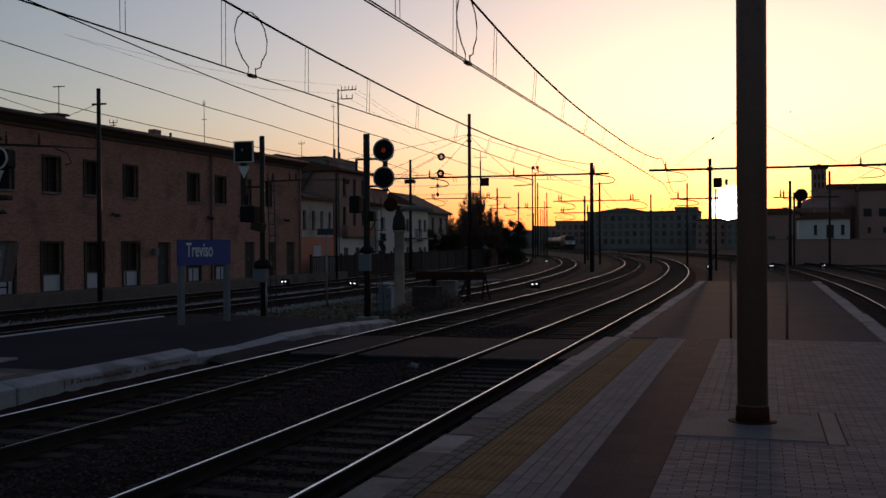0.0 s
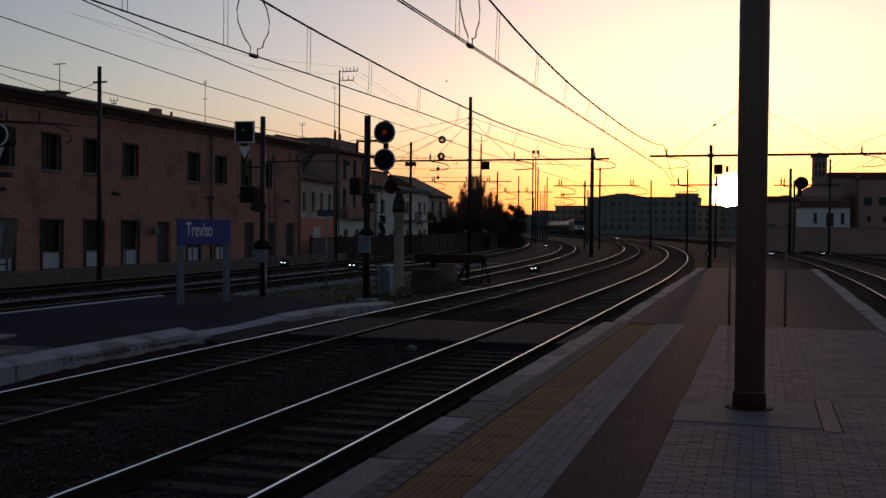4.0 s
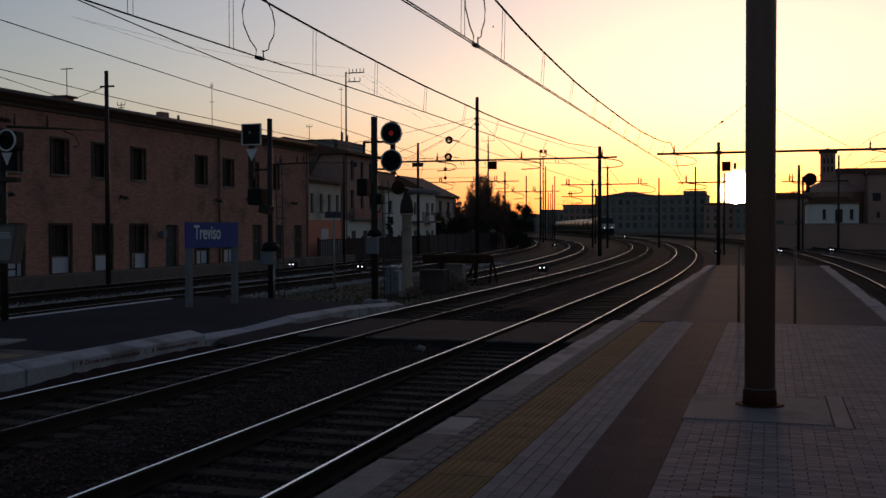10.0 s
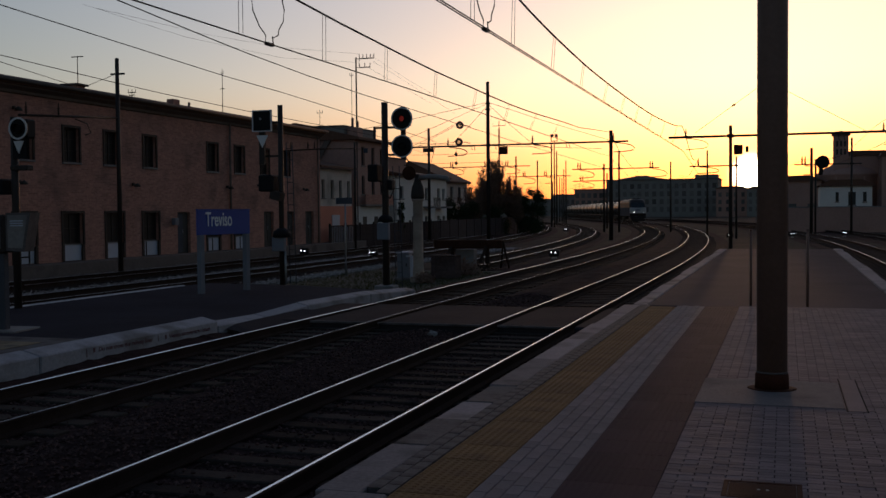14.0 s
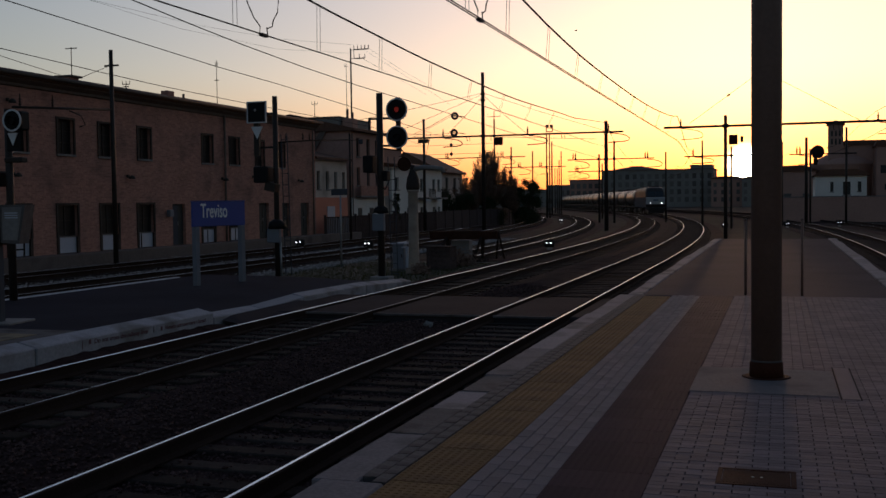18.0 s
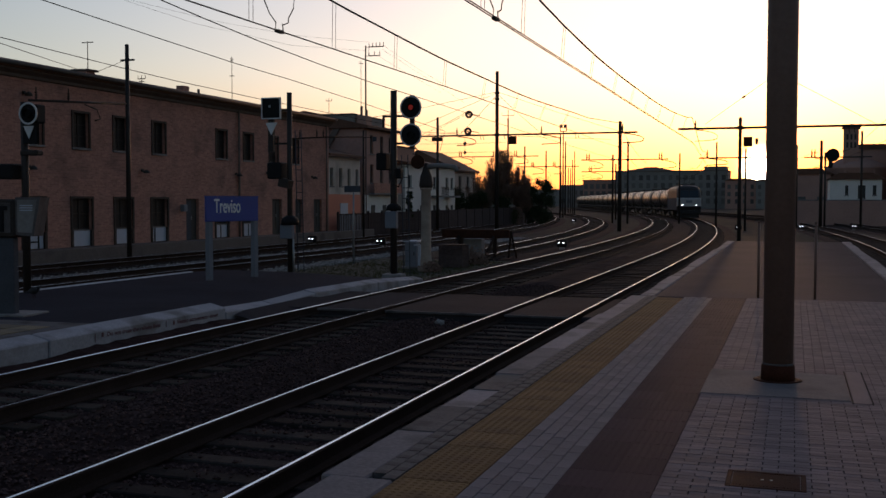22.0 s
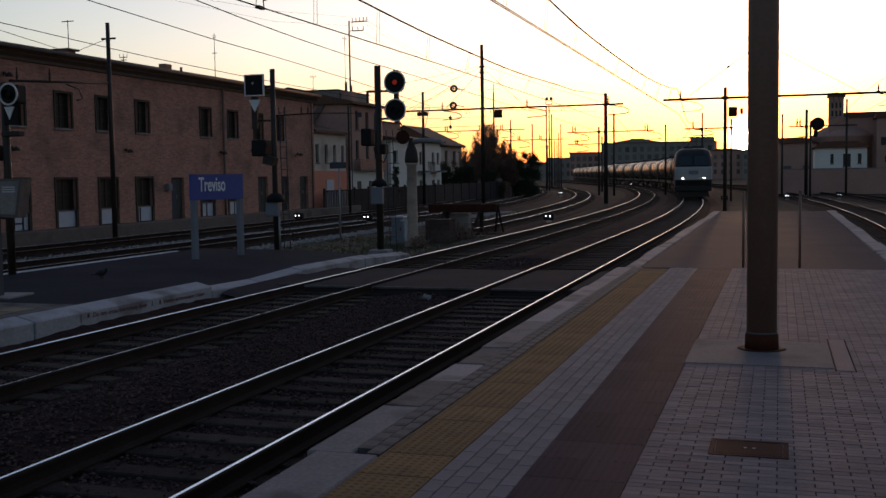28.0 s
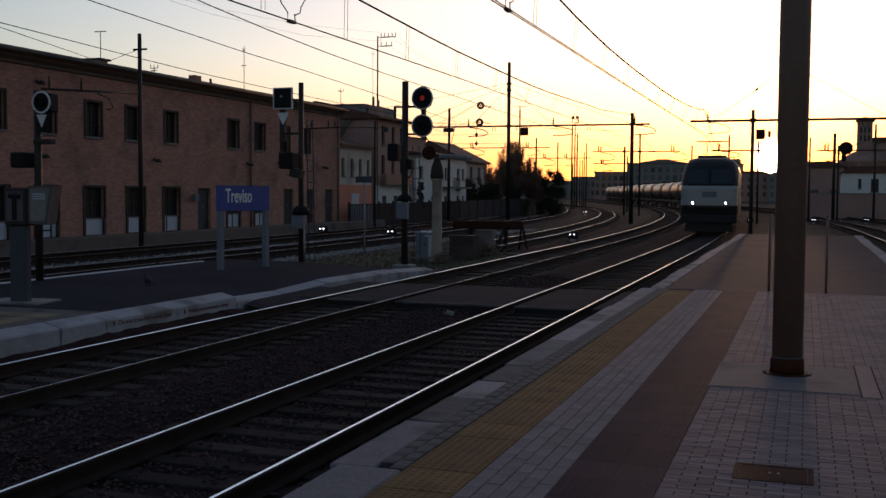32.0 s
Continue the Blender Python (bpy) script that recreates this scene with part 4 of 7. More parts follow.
def light_head(parent, x, z, r, lit=None, y=-0.12):
    h = part("signal_head", B_disc(r, Matrix.Translation((x, y, z)) @ FACE), M_BLACK, parent, "round black backboard with a pale rim")
    part("rim", ring(B(), r - .014, r + .022, .02, Matrix.Translation((x, y - .052, z)) @ FACE), M_WHITE, h)
    part("hood", ring(B(), .095, .105, .09, Matrix.Translation((x, y - .052, z)) @ FACE, 20), M_BLACK, h)
    part("lens", B_disc(0.075, Matrix.Translation((x, y - .0525, z)) @ FACE, .02), lit or M_BLACK, h)
    part("lamp_case", box(B(), x - .17, x + .17, y + .01, y + .30, z - .2, z + .2, .03), M_BLACK, h)
    return h


def B_disc(r, m, t=0.05):
    bm = B()
    disc(bm, r, m, 0, t)
    return bm


s1 = thing("railway_signal", "two-headed railway signal on a dark mast showing a dim red light", "railway signal", pose(-11.19, 28.8, SOIL))
g = -SOIL
part("mast", cyl(B(), (0, 0, 0), (0, 0, 4.87 + g), 0.105, 0.095, 12), M_STEELD, s1)
light_head(s1, 0.60, 4.36 + g, 0.31, M_RED)
light_head(s1, 0.60, 3.56 + g, 0.31)
bm = B()
box(bm, -.35, .75, -.03, .03, 4.10 + g, 4.16 + g), box(bm, -.35, -.29, -.03, .03, 3.8 + g, 4.1 + g), box(bm, .52, .64, -.06, .06, 3.2 + g, 4.72 + g), box(bm, 0, .6, -.03, .03, 3.3 + g, 3.36 + g)
part("bracket", bm, M_STEELD, s1)
bm = B()
tube(bm, [(.62, 0, 3.3 + g), (.75, -.05, 3.12 + g), (.74, -.05, 3.0 + g), (.6, 0, 3.02 + g)], 0.015)
part("cable", bm, M_BLACK, s1)
part("lamp_box", box(B(), -.47, -.15, -.25, .25, 2.55 + g, 3.05 + g, .03), M_BLACK, s1)
part("lamp_box", box(B(), .1, .26, -.15, .15, 2.3 + g, 2.6 + g, .03), M_BLACK, s1)
part("cable", tube(B(), [(-.1, -.12, 2.5 + g), (.0, -.2, 2.2 + g), (.22, -.2, 2.05 + g), (.3, -.1, 2.3 + g)], .025, 6), M_STEELD, s1)
part("bell", lathe(B(), [(.24, 1.36 + g), (.2, 1.5 + g), (.1, 1.58 + g)], 16), M_BLACK, s1)
part("junction_box", box(B(), -.20, .16, -.22, -.06, .84 + g, 1.34 + g, .02), M_GREYP, s1, "pale metal junction box")
bm = B()
for y in (0.12, 0.32):
    tube(bm, [(.08 + y, .3, 0), (.08 + y, .1, 3.0 + g)], 0.013)
for k in range(11):
    cyl(bm, (.20, .3 - k * .018, .35 + k * .31), (.40, .3 - k * .018, .35 + k * .31), .010, n=5)
part("ladder", bm, M_GREYD, s1)
part("base_block", box(B(), -.30, .30, -.25, .25, -.05, .30, .03), M_CONC, s1)

s2 = thing("railway_signal", "square signal board over a white triangle on a dark mast", "railway signal", pose(-13.22, 26.1, LP))
g = -LP
part("mast", cyl(B(), (0, 0, 0), (0, 0, 4.62 + g), 0.075, 0.07, 12), M_STEELD, s2)
bd = part("board", box(B(), -.765, -.235, -.13, -.09, 3.93 + g, 4.46 + g, .01), M_BLACK, s2, "square black board")
bm = B()
for a, b, c, d in ((-.795, -.205, 4.462, 4.49), (-.795, -.205, 3.90, 3.928), (-.795, -.767, 3.93, 4.46), (-.233, -.205, 3.93, 4.46)):
    box(bm, a, b, -.14, -.08, c + g, d + g)
part("rim", bm, M_WHITE, bd)
part("lens", B_disc(.035, Matrix.Translation((-.54, -.132, 4.25 + g)) @ FACE, .006), M_STEELG, bd)
part("triangle", prism(B(), [(-.68, 3.80 + g), (-.50, 3.46 + g), (-.32, 3.80 + g)], .02, Matrix.Translation((0, -.12, 0))), M_WHITE, s2, "white triangle pointing down")
bm = B()
box(bm, -.55, 0, -.05, .05, 4.12 + g, 4.18 + g), box(bm, -.5, 0, -.04, .04, 3.2 + g, 3.25 + g), box(bm, -.62, -.46, -.08, .02, 3.0 + g, 3.9 + g)
part("bracket", bm, M_STEELD, s2)
part("lamp_box", box(B(), -.55, -.12, -.3, .2, 2.25 + g, 2.70 + g, .03), M_BLACK, s2)
part("lamp_hood", prism(B(), [(-.25, 2.05 + g), (.05, 1.98 + g), (.10, 2.2 + g), (-.2, 2.3 + g)], .3, Matrix.Translation((0, -.25, 0))), M_STEELD, s2)
part("bell", lathe(B(), [(.26, .98 + g), (.22, 1.16 + g), (.10, 1.24 + g)], 16), M_BLACK, s2)
part("junction_box", box(B(), -.22, .16, -.2, -.05, .60 + g, 1.0 + g, .02), M_GREYP, s2, "pale metal junction box")
part("cable", tube(B(), [(.12, -.05, .6 + g), (.13, -.05, 0)], .03), M_STEELG, s2)
bm = B()
for y in (0.12, 0.30):
    tube(bm, [(.0 + y, .25, 0), (.0 + y, .1, 3.6 + g)], 0.013)
for k in range(12):
    cyl(bm, (.12, .25 - k * .013, .35 + k * .31), (.30, .25 - k * .013, .35 + k * .31), .010, n=5)
part("ladder", bm, M_GREYD, s2)

s3 = thing("railway_signal", "round signal disc over a white triangle on a dark mast", "railway signal", pose(-15.55, 18.5, LP))
part("mast", cyl(B(), (-.12, 0, 0), (-.12, 0, 3.75 + g), 0.085, 0.08, 12), M_STEELD, s3)
light_head(s3, 0.13, 3.49 + g, 0.215)
part("triangle", prism(B(), [(-.03, 3.23 + g), (.10, 2.96 + g), (.23, 3.23 + g)], .02, Matrix.Translation((0, -.14, 0))), M_WHITE, s3, "white triangle pointing down")
part("backplate", box(B(), -.08, .28, -.11, -.09, 2.85 + g, 3.24 + g, .01), M_BLACK, s3)
part("lamp_box", box(B(), -.62, -.22, -.3, .1, 2.10 + g, 2.43 + g, .03), M_BLACK, s3)
part("step_plate", box(B(), -.18, .28, -.1, .1, 2.61 + g, 2.72 + g, .02), M_STEELD, s3)

# ---------------------------------------------------------------- telephone post on the low platform
tb = thing("telephone_post", "grey trackside telephone cabinet on a square pedestal", "telephone", pose(-12.82, 14.9, LP, 0, 0, 8))
part("pedestal", box(B(), -.30, .03, -.16, .0, 0, 1.338, .02), M_GREYD, tb)
part("plinth", box(B(), -.75, .35, -.4, .4, -.03, .02, .01), M_CONC, tb)
hd = part("housing", box(B(), -.36, .082, -.22, .2, 1.34, 2.0, .03), M_FRAME, tb)
part("front_plate", box(B(), -.30, .02, -.232, -.221, 1.42, 1.94), M_KERBD, hd)
part("handset", prism(B(), [(-.243, 1.88), (-.027, 1.88), (-.027, 1.81), (-.098, 1.81), (-.098, 1.44), (-.172, 1.44), (-.172, 1.81), (-.243, 1.81)], .03, Matrix.Translation((0, -.262, 0))), M_BLACK, hd, "black T-shaped mark")
part("side_screen", prism(B(), [(.09, 1.38), (.43, 1.36), (.56, 2.03), (.09, 2.03)], .3, Matrix.Translation((0, -.18, 0))), M_KERBD, tb)
part("notice", prism(B(), [(.13, 1.43), (.40, 1.42), (.50, 1.99), (.13, 1.99)], .006, Matrix.Translation((0, -.188, 0))), M_CONC, tb, "pale notice plate")
for z in (1.80, 1.84, 1.88):
    part("notice_line", box(B(), .18, .42, -.192, -.1885, z, z + .018), M_PANEL, tb)

# ---------------------------------------------------------------- poles and masts


def pole(name, label, x, y, top, r=0.12, base=SOIL, mat_=None, category="pole"):
    th = thing(name, label, category, pose(x, y, base))
    part("shaft", cyl(B(), (0, 0, 0), (0, 0, top - base), r, r * .75, 12), mat_ or M_STEELD, th)
    return th


pa = pole("catenary_mast", "dark round mast before the brick building", -25.93, 36.7, 8.02, .105)
g = -SOIL
part("crossarm", box(B(), -.3, .35, -.03, .03, 7.35 + g, 7.42 + g), M_STEELD, pa)
part("bracket_arm", tube(B(), [(0, 0, 5.6 + g), (-.97, -4.7, 5.36 + g)], .045, 8), M_STEELD, pa)
for k in (.62, .93):
    x, y, zz = -.97 * k, -4.7 * k, 5.6 - .24 * k + g
    bm = B()
    cyl(bm, (x, y, zz), (x, y, zz + .5), .03, .02, 8)
    for j in range(3):
        cyl(bm, (x, y, zz + .1 + j * .09), (x, y, zz + .13 + j * .09), .06, n=10)
    part("insulator", bm, M_STEELD, pa)
part("hanging_arm", tube(B(), [(-.4, -2.2, 5.4 + g), (-.3, -1.6, 5.25 + g), (-.28, -1.4, 4.9 + g), (-.32, -1.7, 4.8 + g)], .025, 6), M_STEELD, pa)
pb = pole("catenary_mast", "slim dark mast beyond the brick building", -27.0, 64, 6.3, .08)
part("bracket_arm", tube(B(), [(0, 0, 5.86 + g), (.25, -6, 5.51 + g), (.72, -12, 5.06 + g)], .04, 8), M_WIRE, pb)
for u, y, zz in ((.42, -8.0, 5.38), (.37, -7.0, 5.44), (.6, -10.6, 5.17)):
    bm = B()
    cyl(bm, (u, y, zz + g), (u, y, zz + .45 + g), .03, .02, 8)
    for j in range(3):
        cyl(bm, (u, y, zz + .1 + j * .09 + g), (u, y, zz + .13 + j * .09 + g), .06, n=10)
    part("insulator", bm, M_STEELD, pb)
part("plate", box(B(), .65, .95, -.06, -.03, 5.56 + g, 5.86 + g, .01), M_GREYD, pb, "small dull blue plate")
part("plate_arm", tube(B(), [(.0, -.03, 5.82 + g), (.95, -.03, 5.84 + g)], .02, 6), M_STEELD, pb)
# ---------------------------------------------------------------- overhead line


def gantry_arm(parent, x, y, z_beam, z_wire, reach=1.1, k=1.0):
    """An insulator on the beam and a bent steady arm under it that holds the contact wire."""
    bm = B()
    for d in ((0,) if k < 1.7 else (-.13, .13)):
        cyl(bm, (x + d, y, z_beam), (x + d, y, z_beam + .42 * k), .03 * k, .025 * k, 8)
        for j in range(3):
            cyl(bm, (x + d, y, z_beam + (.06 + j * .09) * k), (x + d, y, z_beam + (.1 + j * .09) * k), .06 * k, n=10)
    box(bm, x - .16, x + .16, y - .04, y + .04, z_beam - .06, z_beam + .06)
    part("insulator", bm, M_STEELD, parent)
    d = (z_beam - z_wire) / .66
    pts = [(x + reach * u, y, z_beam - d * v) for u, v in ((.06, .08), (.3, .10), (.55, .15), (.78, .22), (.92, .31), (1.0, .43), (.95, .54), (.8, .60), (.5, .63), (.25, .64), (0, .65))]
    part("steady_arm", tube(B(), pts, .022 if k < 1.2 else .045, 6), M_STEELD, parent)


def gantry(label, y, beam, z_beam, masts, arms, clips=(), r=.11, turn=0.0, beam_r=.06):
    """masts: (x, top); arms: (x, z of the wire); beam: from x to x."""
    th = thing("catenary_gantry", label, "catenary gantry", pose(0, y, 0), "overhead line supports")
    part("beam", tube(B(), [(beam[0], 0, z_beam), (beam[1], 0, z_beam)], beam_r, 8), M_STEELD, th)
    for x, top in masts:
        part("mast", cyl(B(), (x, 0, SOIL), (x, 0, top), r, r * .8, 12), M_STEELD, th)
        bm = B()
        box(bm, x - r - .05, x + r + .05, -r - .03, r + .03, z_beam - .09, z_beam + .09)
        part("clamp", bm, M_STEELD, th)
    for x, z in arms:
        gantry_arm(th, x, 0, z_beam, z, 1.1 if y < 80 else 1.7, 1.0 if y < 80 else 1.6 if y < 100 else 1.75)
    for x in clips:
        bm = B()
        for d in (-.12, .12):
            tube(bm, [(x + d - .05, 0, z_beam - .05), (x + d, 0, z_beam - .36), (x + d + .05, 0, z_beam - .36)], .018 if y < 80 else .028, 5)
        part("hanger", bm, M_STEELD, th)
    return th


g1 = gantry("dark tubular catenary gantry at the platform's end", 54, (-5.6, 5.6), 5.28, [(-2.58, 5.8)], [(-4.75, 4.65), (4.45, 4.65)], (2.6,), .10)
part("signal_box", box(B(), -2.42, -2.0, -.1, .1, 4.35, 4.83, .02), M_RUST, g1, "small square box on the mast")
part("lamp", box(B(), -1.86, -1.72, -.08, .08, 4.45, 4.75, .02), M_STEELD, g1)
g2 = gantry("dark tubular catenary gantry across the sidings", 85, (-30.5, -12.0), 7.20, [(-13.40, 8.1), (-23.72, 12.5)],
            [(-27.25, 6.35), (-19.9, 6.35), (-13.2, 6.35)], (-25.0, -22.9, -16.9), .175, beam_r=.075)
for z in (10.2, 10.7):
    part("collar", lathe(B(), [(.2, -.07), (.23, 0), (.2, .07)], 14, 0, Matrix.Translation((-23.72, 0, z))), M_STEELD, g2)
gantry("catenary gantry beyond the bend", 115, (-22.4, -12.9), 6.2, [(-17.25, 8.15), (-18.9, 6.75)], [(-21.65, 5.2), (-13.75, 5.2)], (), .12)
gantry("catenary gantry beyond the bend", 130, (-43.0, -30.8), 7.38, [(-32.6, 8.6)], [(-41.2, 6.4), (-36.6, 6.4), (-33.8, 6.4)], (-39.4,), .12)
gantry("catenary gantry beyond the bend", 150, (-38.4, -29.5), 6.7, [(-32.3, 11.4), (-34.4, 9.0)], [(-36.4, 5.6), (-33.2, 5.6)], (), .12)
gantry("catenary gantry beyond the bend", 140, (-27.2, -22.0), 5.6, [(-22.6, 6.6)], [(-26.0, 4.6)], (), .11)
gantry("catenary gantry beyond the platform", 90, (-7.6, -1.2), 5.25, [(-6.72 + 2.9, 6.0)], [(-6.9, 4.65)], (), .09)
gantry("catenary gantry towards the church", 100, (0.8, 6.5), 5.6, [(5.65, 7.9)], [(1.6, 4.65)], (), .11)
for x, y, top, r in ((-35.73, 170, 11.5, .14), (-36.2, 180, 10.3, .12), (-38.6, 190, 9.2, .12), (-43.5, 205, 9.6, .12), (-45.6, 220, 8.8, .12), (-49.6, 230, 9.0, .13),
                     (-52.5, 245, 8.6, .13), (-41.0, 200, 8.0, .11), (-11.7, 115, 6.8, .11), (2.28, 100, 7.1, .16), (-6.7, 98, 7.0, .1), (0.21, 100, 6.75, .1)):
    pole("catenary_mast", "dark catenary mast standing among the far tracks", x, y, top, r)
lm = pole("lighting_mast", "tall slim lighting mast with a small lamp frame on top", -32.3, 152, 11.95, .11, category="lighting mast")
bm = B()
zt = 11.95 - SOIL
box(bm, -.5, .5, -.2, .2, zt - .1, zt), box(bm, -.5, -.4, -.1, .1, zt, zt + .9), box(bm, .4, .5, -.1, .1, zt, zt + .9), box(bm, -.5, -.15, -.25, .25, zt + .5, zt + .95), box(bm, .15, .5, -.25, .25, zt + .5, zt + .95)
part("lamp_frame", bm, M_STEELD, lm)
p9 = pole("catenary_mast", "slim mast with a square board among the trees", -29.45, 110, 10.6, .11)
part("board", box(B(), .1, .95, -.06, .06, 7.8 - SOIL, 8.65 - SOIL, .02), M_RUST, p9, "small rust-brown board")
bm = B()
tube(bm, [(-.7, 0, 11.2 - SOIL), (-.7, 0, 10.9 - SOIL), (.7, 0, 10.9 - SOIL), (.7, 0, 11.2 - SOIL)], .03), cyl(bm, (0, 0, 10.5 - SOIL), (0, 0, 11.5 - SOIL), .04)
part("top_fitting", bm, M_STEELD, p9)
p7 = pole("catenary_mast", "dark mast with a short crossbar behind the signal", -27.28, 80, 8.37, .13)
part("crossbar", box(B(), -.48, .40, -.1, .1, 6.45 - SOIL, 6.78 - SOIL, .02), M_STEELD, p7)
sgd = thing("railway_signal", "round dark signal disc on a mast before the church", "railway signal", pose(3.1, 99, SOIL))
part("mast", cyl(B(), (-.5, .1, 0), (-.5, .1, 6.0 - SOIL), .09), M_STEELD, sgd)
part("signal_head", B_disc(.58, Matrix.Translation((0.1, 0, 5.75 - SOIL)) @ FACE), M_BLACK, sgd)
part("lamp_case", box(B(), -.25, .1, -.1, .3, 4.6 - SOIL, 5.2 - SOIL, .04), M_BLACK, sgd)


def wire(name, label, pts, r, group="overhead wires", mat_=None):
    bm = B()
    for p in (pts if isinstance(pts[0][0], (list, tuple)) else [pts]):
        tube(bm, p, r, 5)
    return tagged(part(name, bm, mat_ or M_WIRE), label, "wire", group)


def along(axis, s0, s1, z, off=0.0, step=4.0):
    out, s = [], s0
    while s < s1 + step * .5:
        p, a = axis(min(s, s1))
        out.append((p.x + off * math.cos(a), p.y + off * math.sin(a), z(s) if callable(z) else z))
        s += step
    return out


def chord(axis, supports, z, off=0.0, step=3.0):
    """A wire drawn straight from support to support over a bending track."""
    out = []
    for a, b in zip(supports, supports[1:]):
        p, q = axis(a)[0], axis(b)[0]
        if a < 0:
            q = Vector((p.x - .05, q.y, 0))
        n = max(int((b - a) / step), 1)
        for k in range(n if b < supports[-1] else n + 1):
            c = p.lerp(q, k / n)
            s = a + (b - a) * k / n
            out.append((c.x + off, c.y, z(s) if callable(z) else z))
    return out


def spline(knots):
    """Heights along the line: straight pieces smoothed between (s, z) knots."""
    ks = list(knots)

    def z(s):
        s = min(max(s, ks[0][0]), ks[-1][0])
        for k, ((a, u), (b, v)) in enumerate(zip(ks, ks[1:])):
            if s <= b:
                (p, q), (c, d) = ks[max(k - 1, 0)], ks[min(k + 2, len(ks) - 1)]
                t, h = (s - a) / (b - a), b - a
                m0, m1 = (v - q) / (b - p) * h, (d - u) / (c - a) * h
                return u * (2 * t**3 - 3 * t**2 + 1) + m0 * (t**3 - 2 * t**2 + t) + v * (3 * t**2 - 2 * t**3) + m1 * (t**3 - t**2)
        return ks[-1][1]
    return z


zA = spline([(-12, 8.2), (5, 6.78), (10.5, 6.25), (16.8, 5.76), (20.4, 5.485), (23.2, 5.345), (26.8, 5.225), (32.5, 5.172), (38.4, 5.18), (43, 5.27), (48.9, 5.48), (54, 5.76), (72, 5.1), (90, 5.65), (110, 5.1), (130, 5.6)])
zB = spline([(-12, 7.4), (8, 6.25), (17.3, 5.67), (19.8, 5.54), (22.45, 5.44), (25.6, 5.325), (29.9, 5.25), (33.5, 5.195), (36.8, 5.2), (40.6, 5.27), (43, 5.32)])
xA = spline([(-12, -4.53), (15, -4.70), (34, -4.84), (54, -4.95)])
xB = spline([(-12, -8.62), (13, -8.69), (26, -8.74), (30.3, -8.81), (37.7, -8.94), (45.9, -9.07)])
for off in (-.027, .027):
    wire("contact_wire", "dark copper contact wire over the near track", [(xA(y) + off, y, 4.65) for y in range(-12, 55, 3)] + [(x + off, y, z) for x, y, z in chord(T1, (54, 90, 120, 150), 4.65)[1:]], .011)
    wire("contact_wire", "dark copper contact wire over the second track", [(xB(y) + off * .4, y, 4.65) for y in (*range(-12, 46, 3), 45.9)] + [(-11.4 + off * .4, 66, 5.32), (-13.58 + off * .4, 85, 6.06), (-16.2 + off * .4, 115, 5.3)], .0095)
wire("messenger_wire", "sagging messenger wire over the near track", chord(T1, (-12, 54, 90, 130), zA, 0, 2), .021)
wire("messenger_wire", "sagging messenger wire over the second track", along(T2, -12, 39, zB, 0, 2) + [(-8.74, 43, 5.32), (-9.75, 52, 5.78), (-10.9, 62, 6.46), (-12.3, 74, 7.25), (-13.56, 85, 7.98)], .021)
wire("messenger_wire", "sagging messenger wire beyond the gantry", [(-13.5, 85, 7.9), (-13.7, 92, 6.7), (-14.0, 100, 5.95), (-14.6, 108, 5.75), (-15.6, 118, 5.85)], .018)
wire("contact_wire", "contact wire over the track beyond the platform", along(R1, 20, 130, 4.65, 0, 3), .011)
wire("messenger_wire", "messenger wire over the track beyond the platform", along(R1, 20, 130, spline([(20, 5.9), (36, 5.15), (54, 5.7), (75, 5.1), (100, 5.9), (130, 5.2)]), 0, 3), .011)
for s in (7.9, 10.5, 13.2, 15.96, 18.6, 22.13, 25.56, 29.16, 32.5, 35.8, 39.5, 44.0, 49.0):
    p = Vector((xA(s), s, 0))
    wire("dropper", "thin dropper between messenger and contact wire", [[(p.x + d, s + e, 4.66), (-4.7 + d * .4, s + e * 1.6, zA(s + e * 1.6))] for d, e in ((-.02, -.02), (.02, .05))], .005, "droppers")
for s in (7.2, 10.0, 12.85, 15.76, 19.12, 22.52, 26.12, 29.87, 33.8, 37.8, 42.0):
    p = Vector((xB(s), s, 0))
    wire("dropper", "thin dropper between messenger and contact wire", [[(p.x + d, s + e, 4.66), (-8.7 + d * .4, s + e * 1.6, zB(s + e * 1.6))] for d, e in ((-.02, -.02), (.02, .05))], .005, "droppers")
for x, y, z in ((-4.72, 16.78, 4.65), (-8.71, 16.82, 4.65)):
    pts = [(x, y - .15, z), (x, y - .13, z + .13), (x, y - .20, z + .17), (x, y - .36, z + .25)]
    for k in range(-5, 6):
        a = k * math.pi / 6.4
        pts.append((x, y - .02 + .62 * math.sin(a), z + .66 + .46 * math.cos(a)))
    pts += [(x, y + .34, z + .20), (x, y + .14, z + .13), (x, y + .12, z + .15), (x, y + .15, z)]
    wire("jumper_loop", "looped jumper wire standing on the contact wire", pts, .011, "jumper loops")
    tagged(part("wire_clamp", box(B(), x - .04, x + .04, y - .12, y + .12, z - .035, z + .02, .008), M_STEELD), "small dark clamp on the contact wire", "clamp", "wire clamps")
wire("feeder_wire", "long feeder wire running past the low platform", [(-19.1, 6, 7.75), (-19.1, 22, 7.05), (-19.1, 26.8, 6.85), (-19.1, 33.4, 6.58), (-19.1, 37.8, 6.47), (-19.1, 45.4, 6.19), (-20.0, 60, 5.85), (-27.2, 80, 5.2)], .015)
wire("feeder_wire", "long feeder wire over the siding", [(-12.6, 4, 6.85), (-12.6, 17, 5.96), (-12.6, 20.8, 5.72), (-12.6, 23.2, 5.59), (-12.6, 26.7, 5.45), (-12.6, 30.8, 5.34), (-12.6, 35.6, 5.28), (-12.8, 50, 5.12), (-13.4, 85, 4.9)], .013)
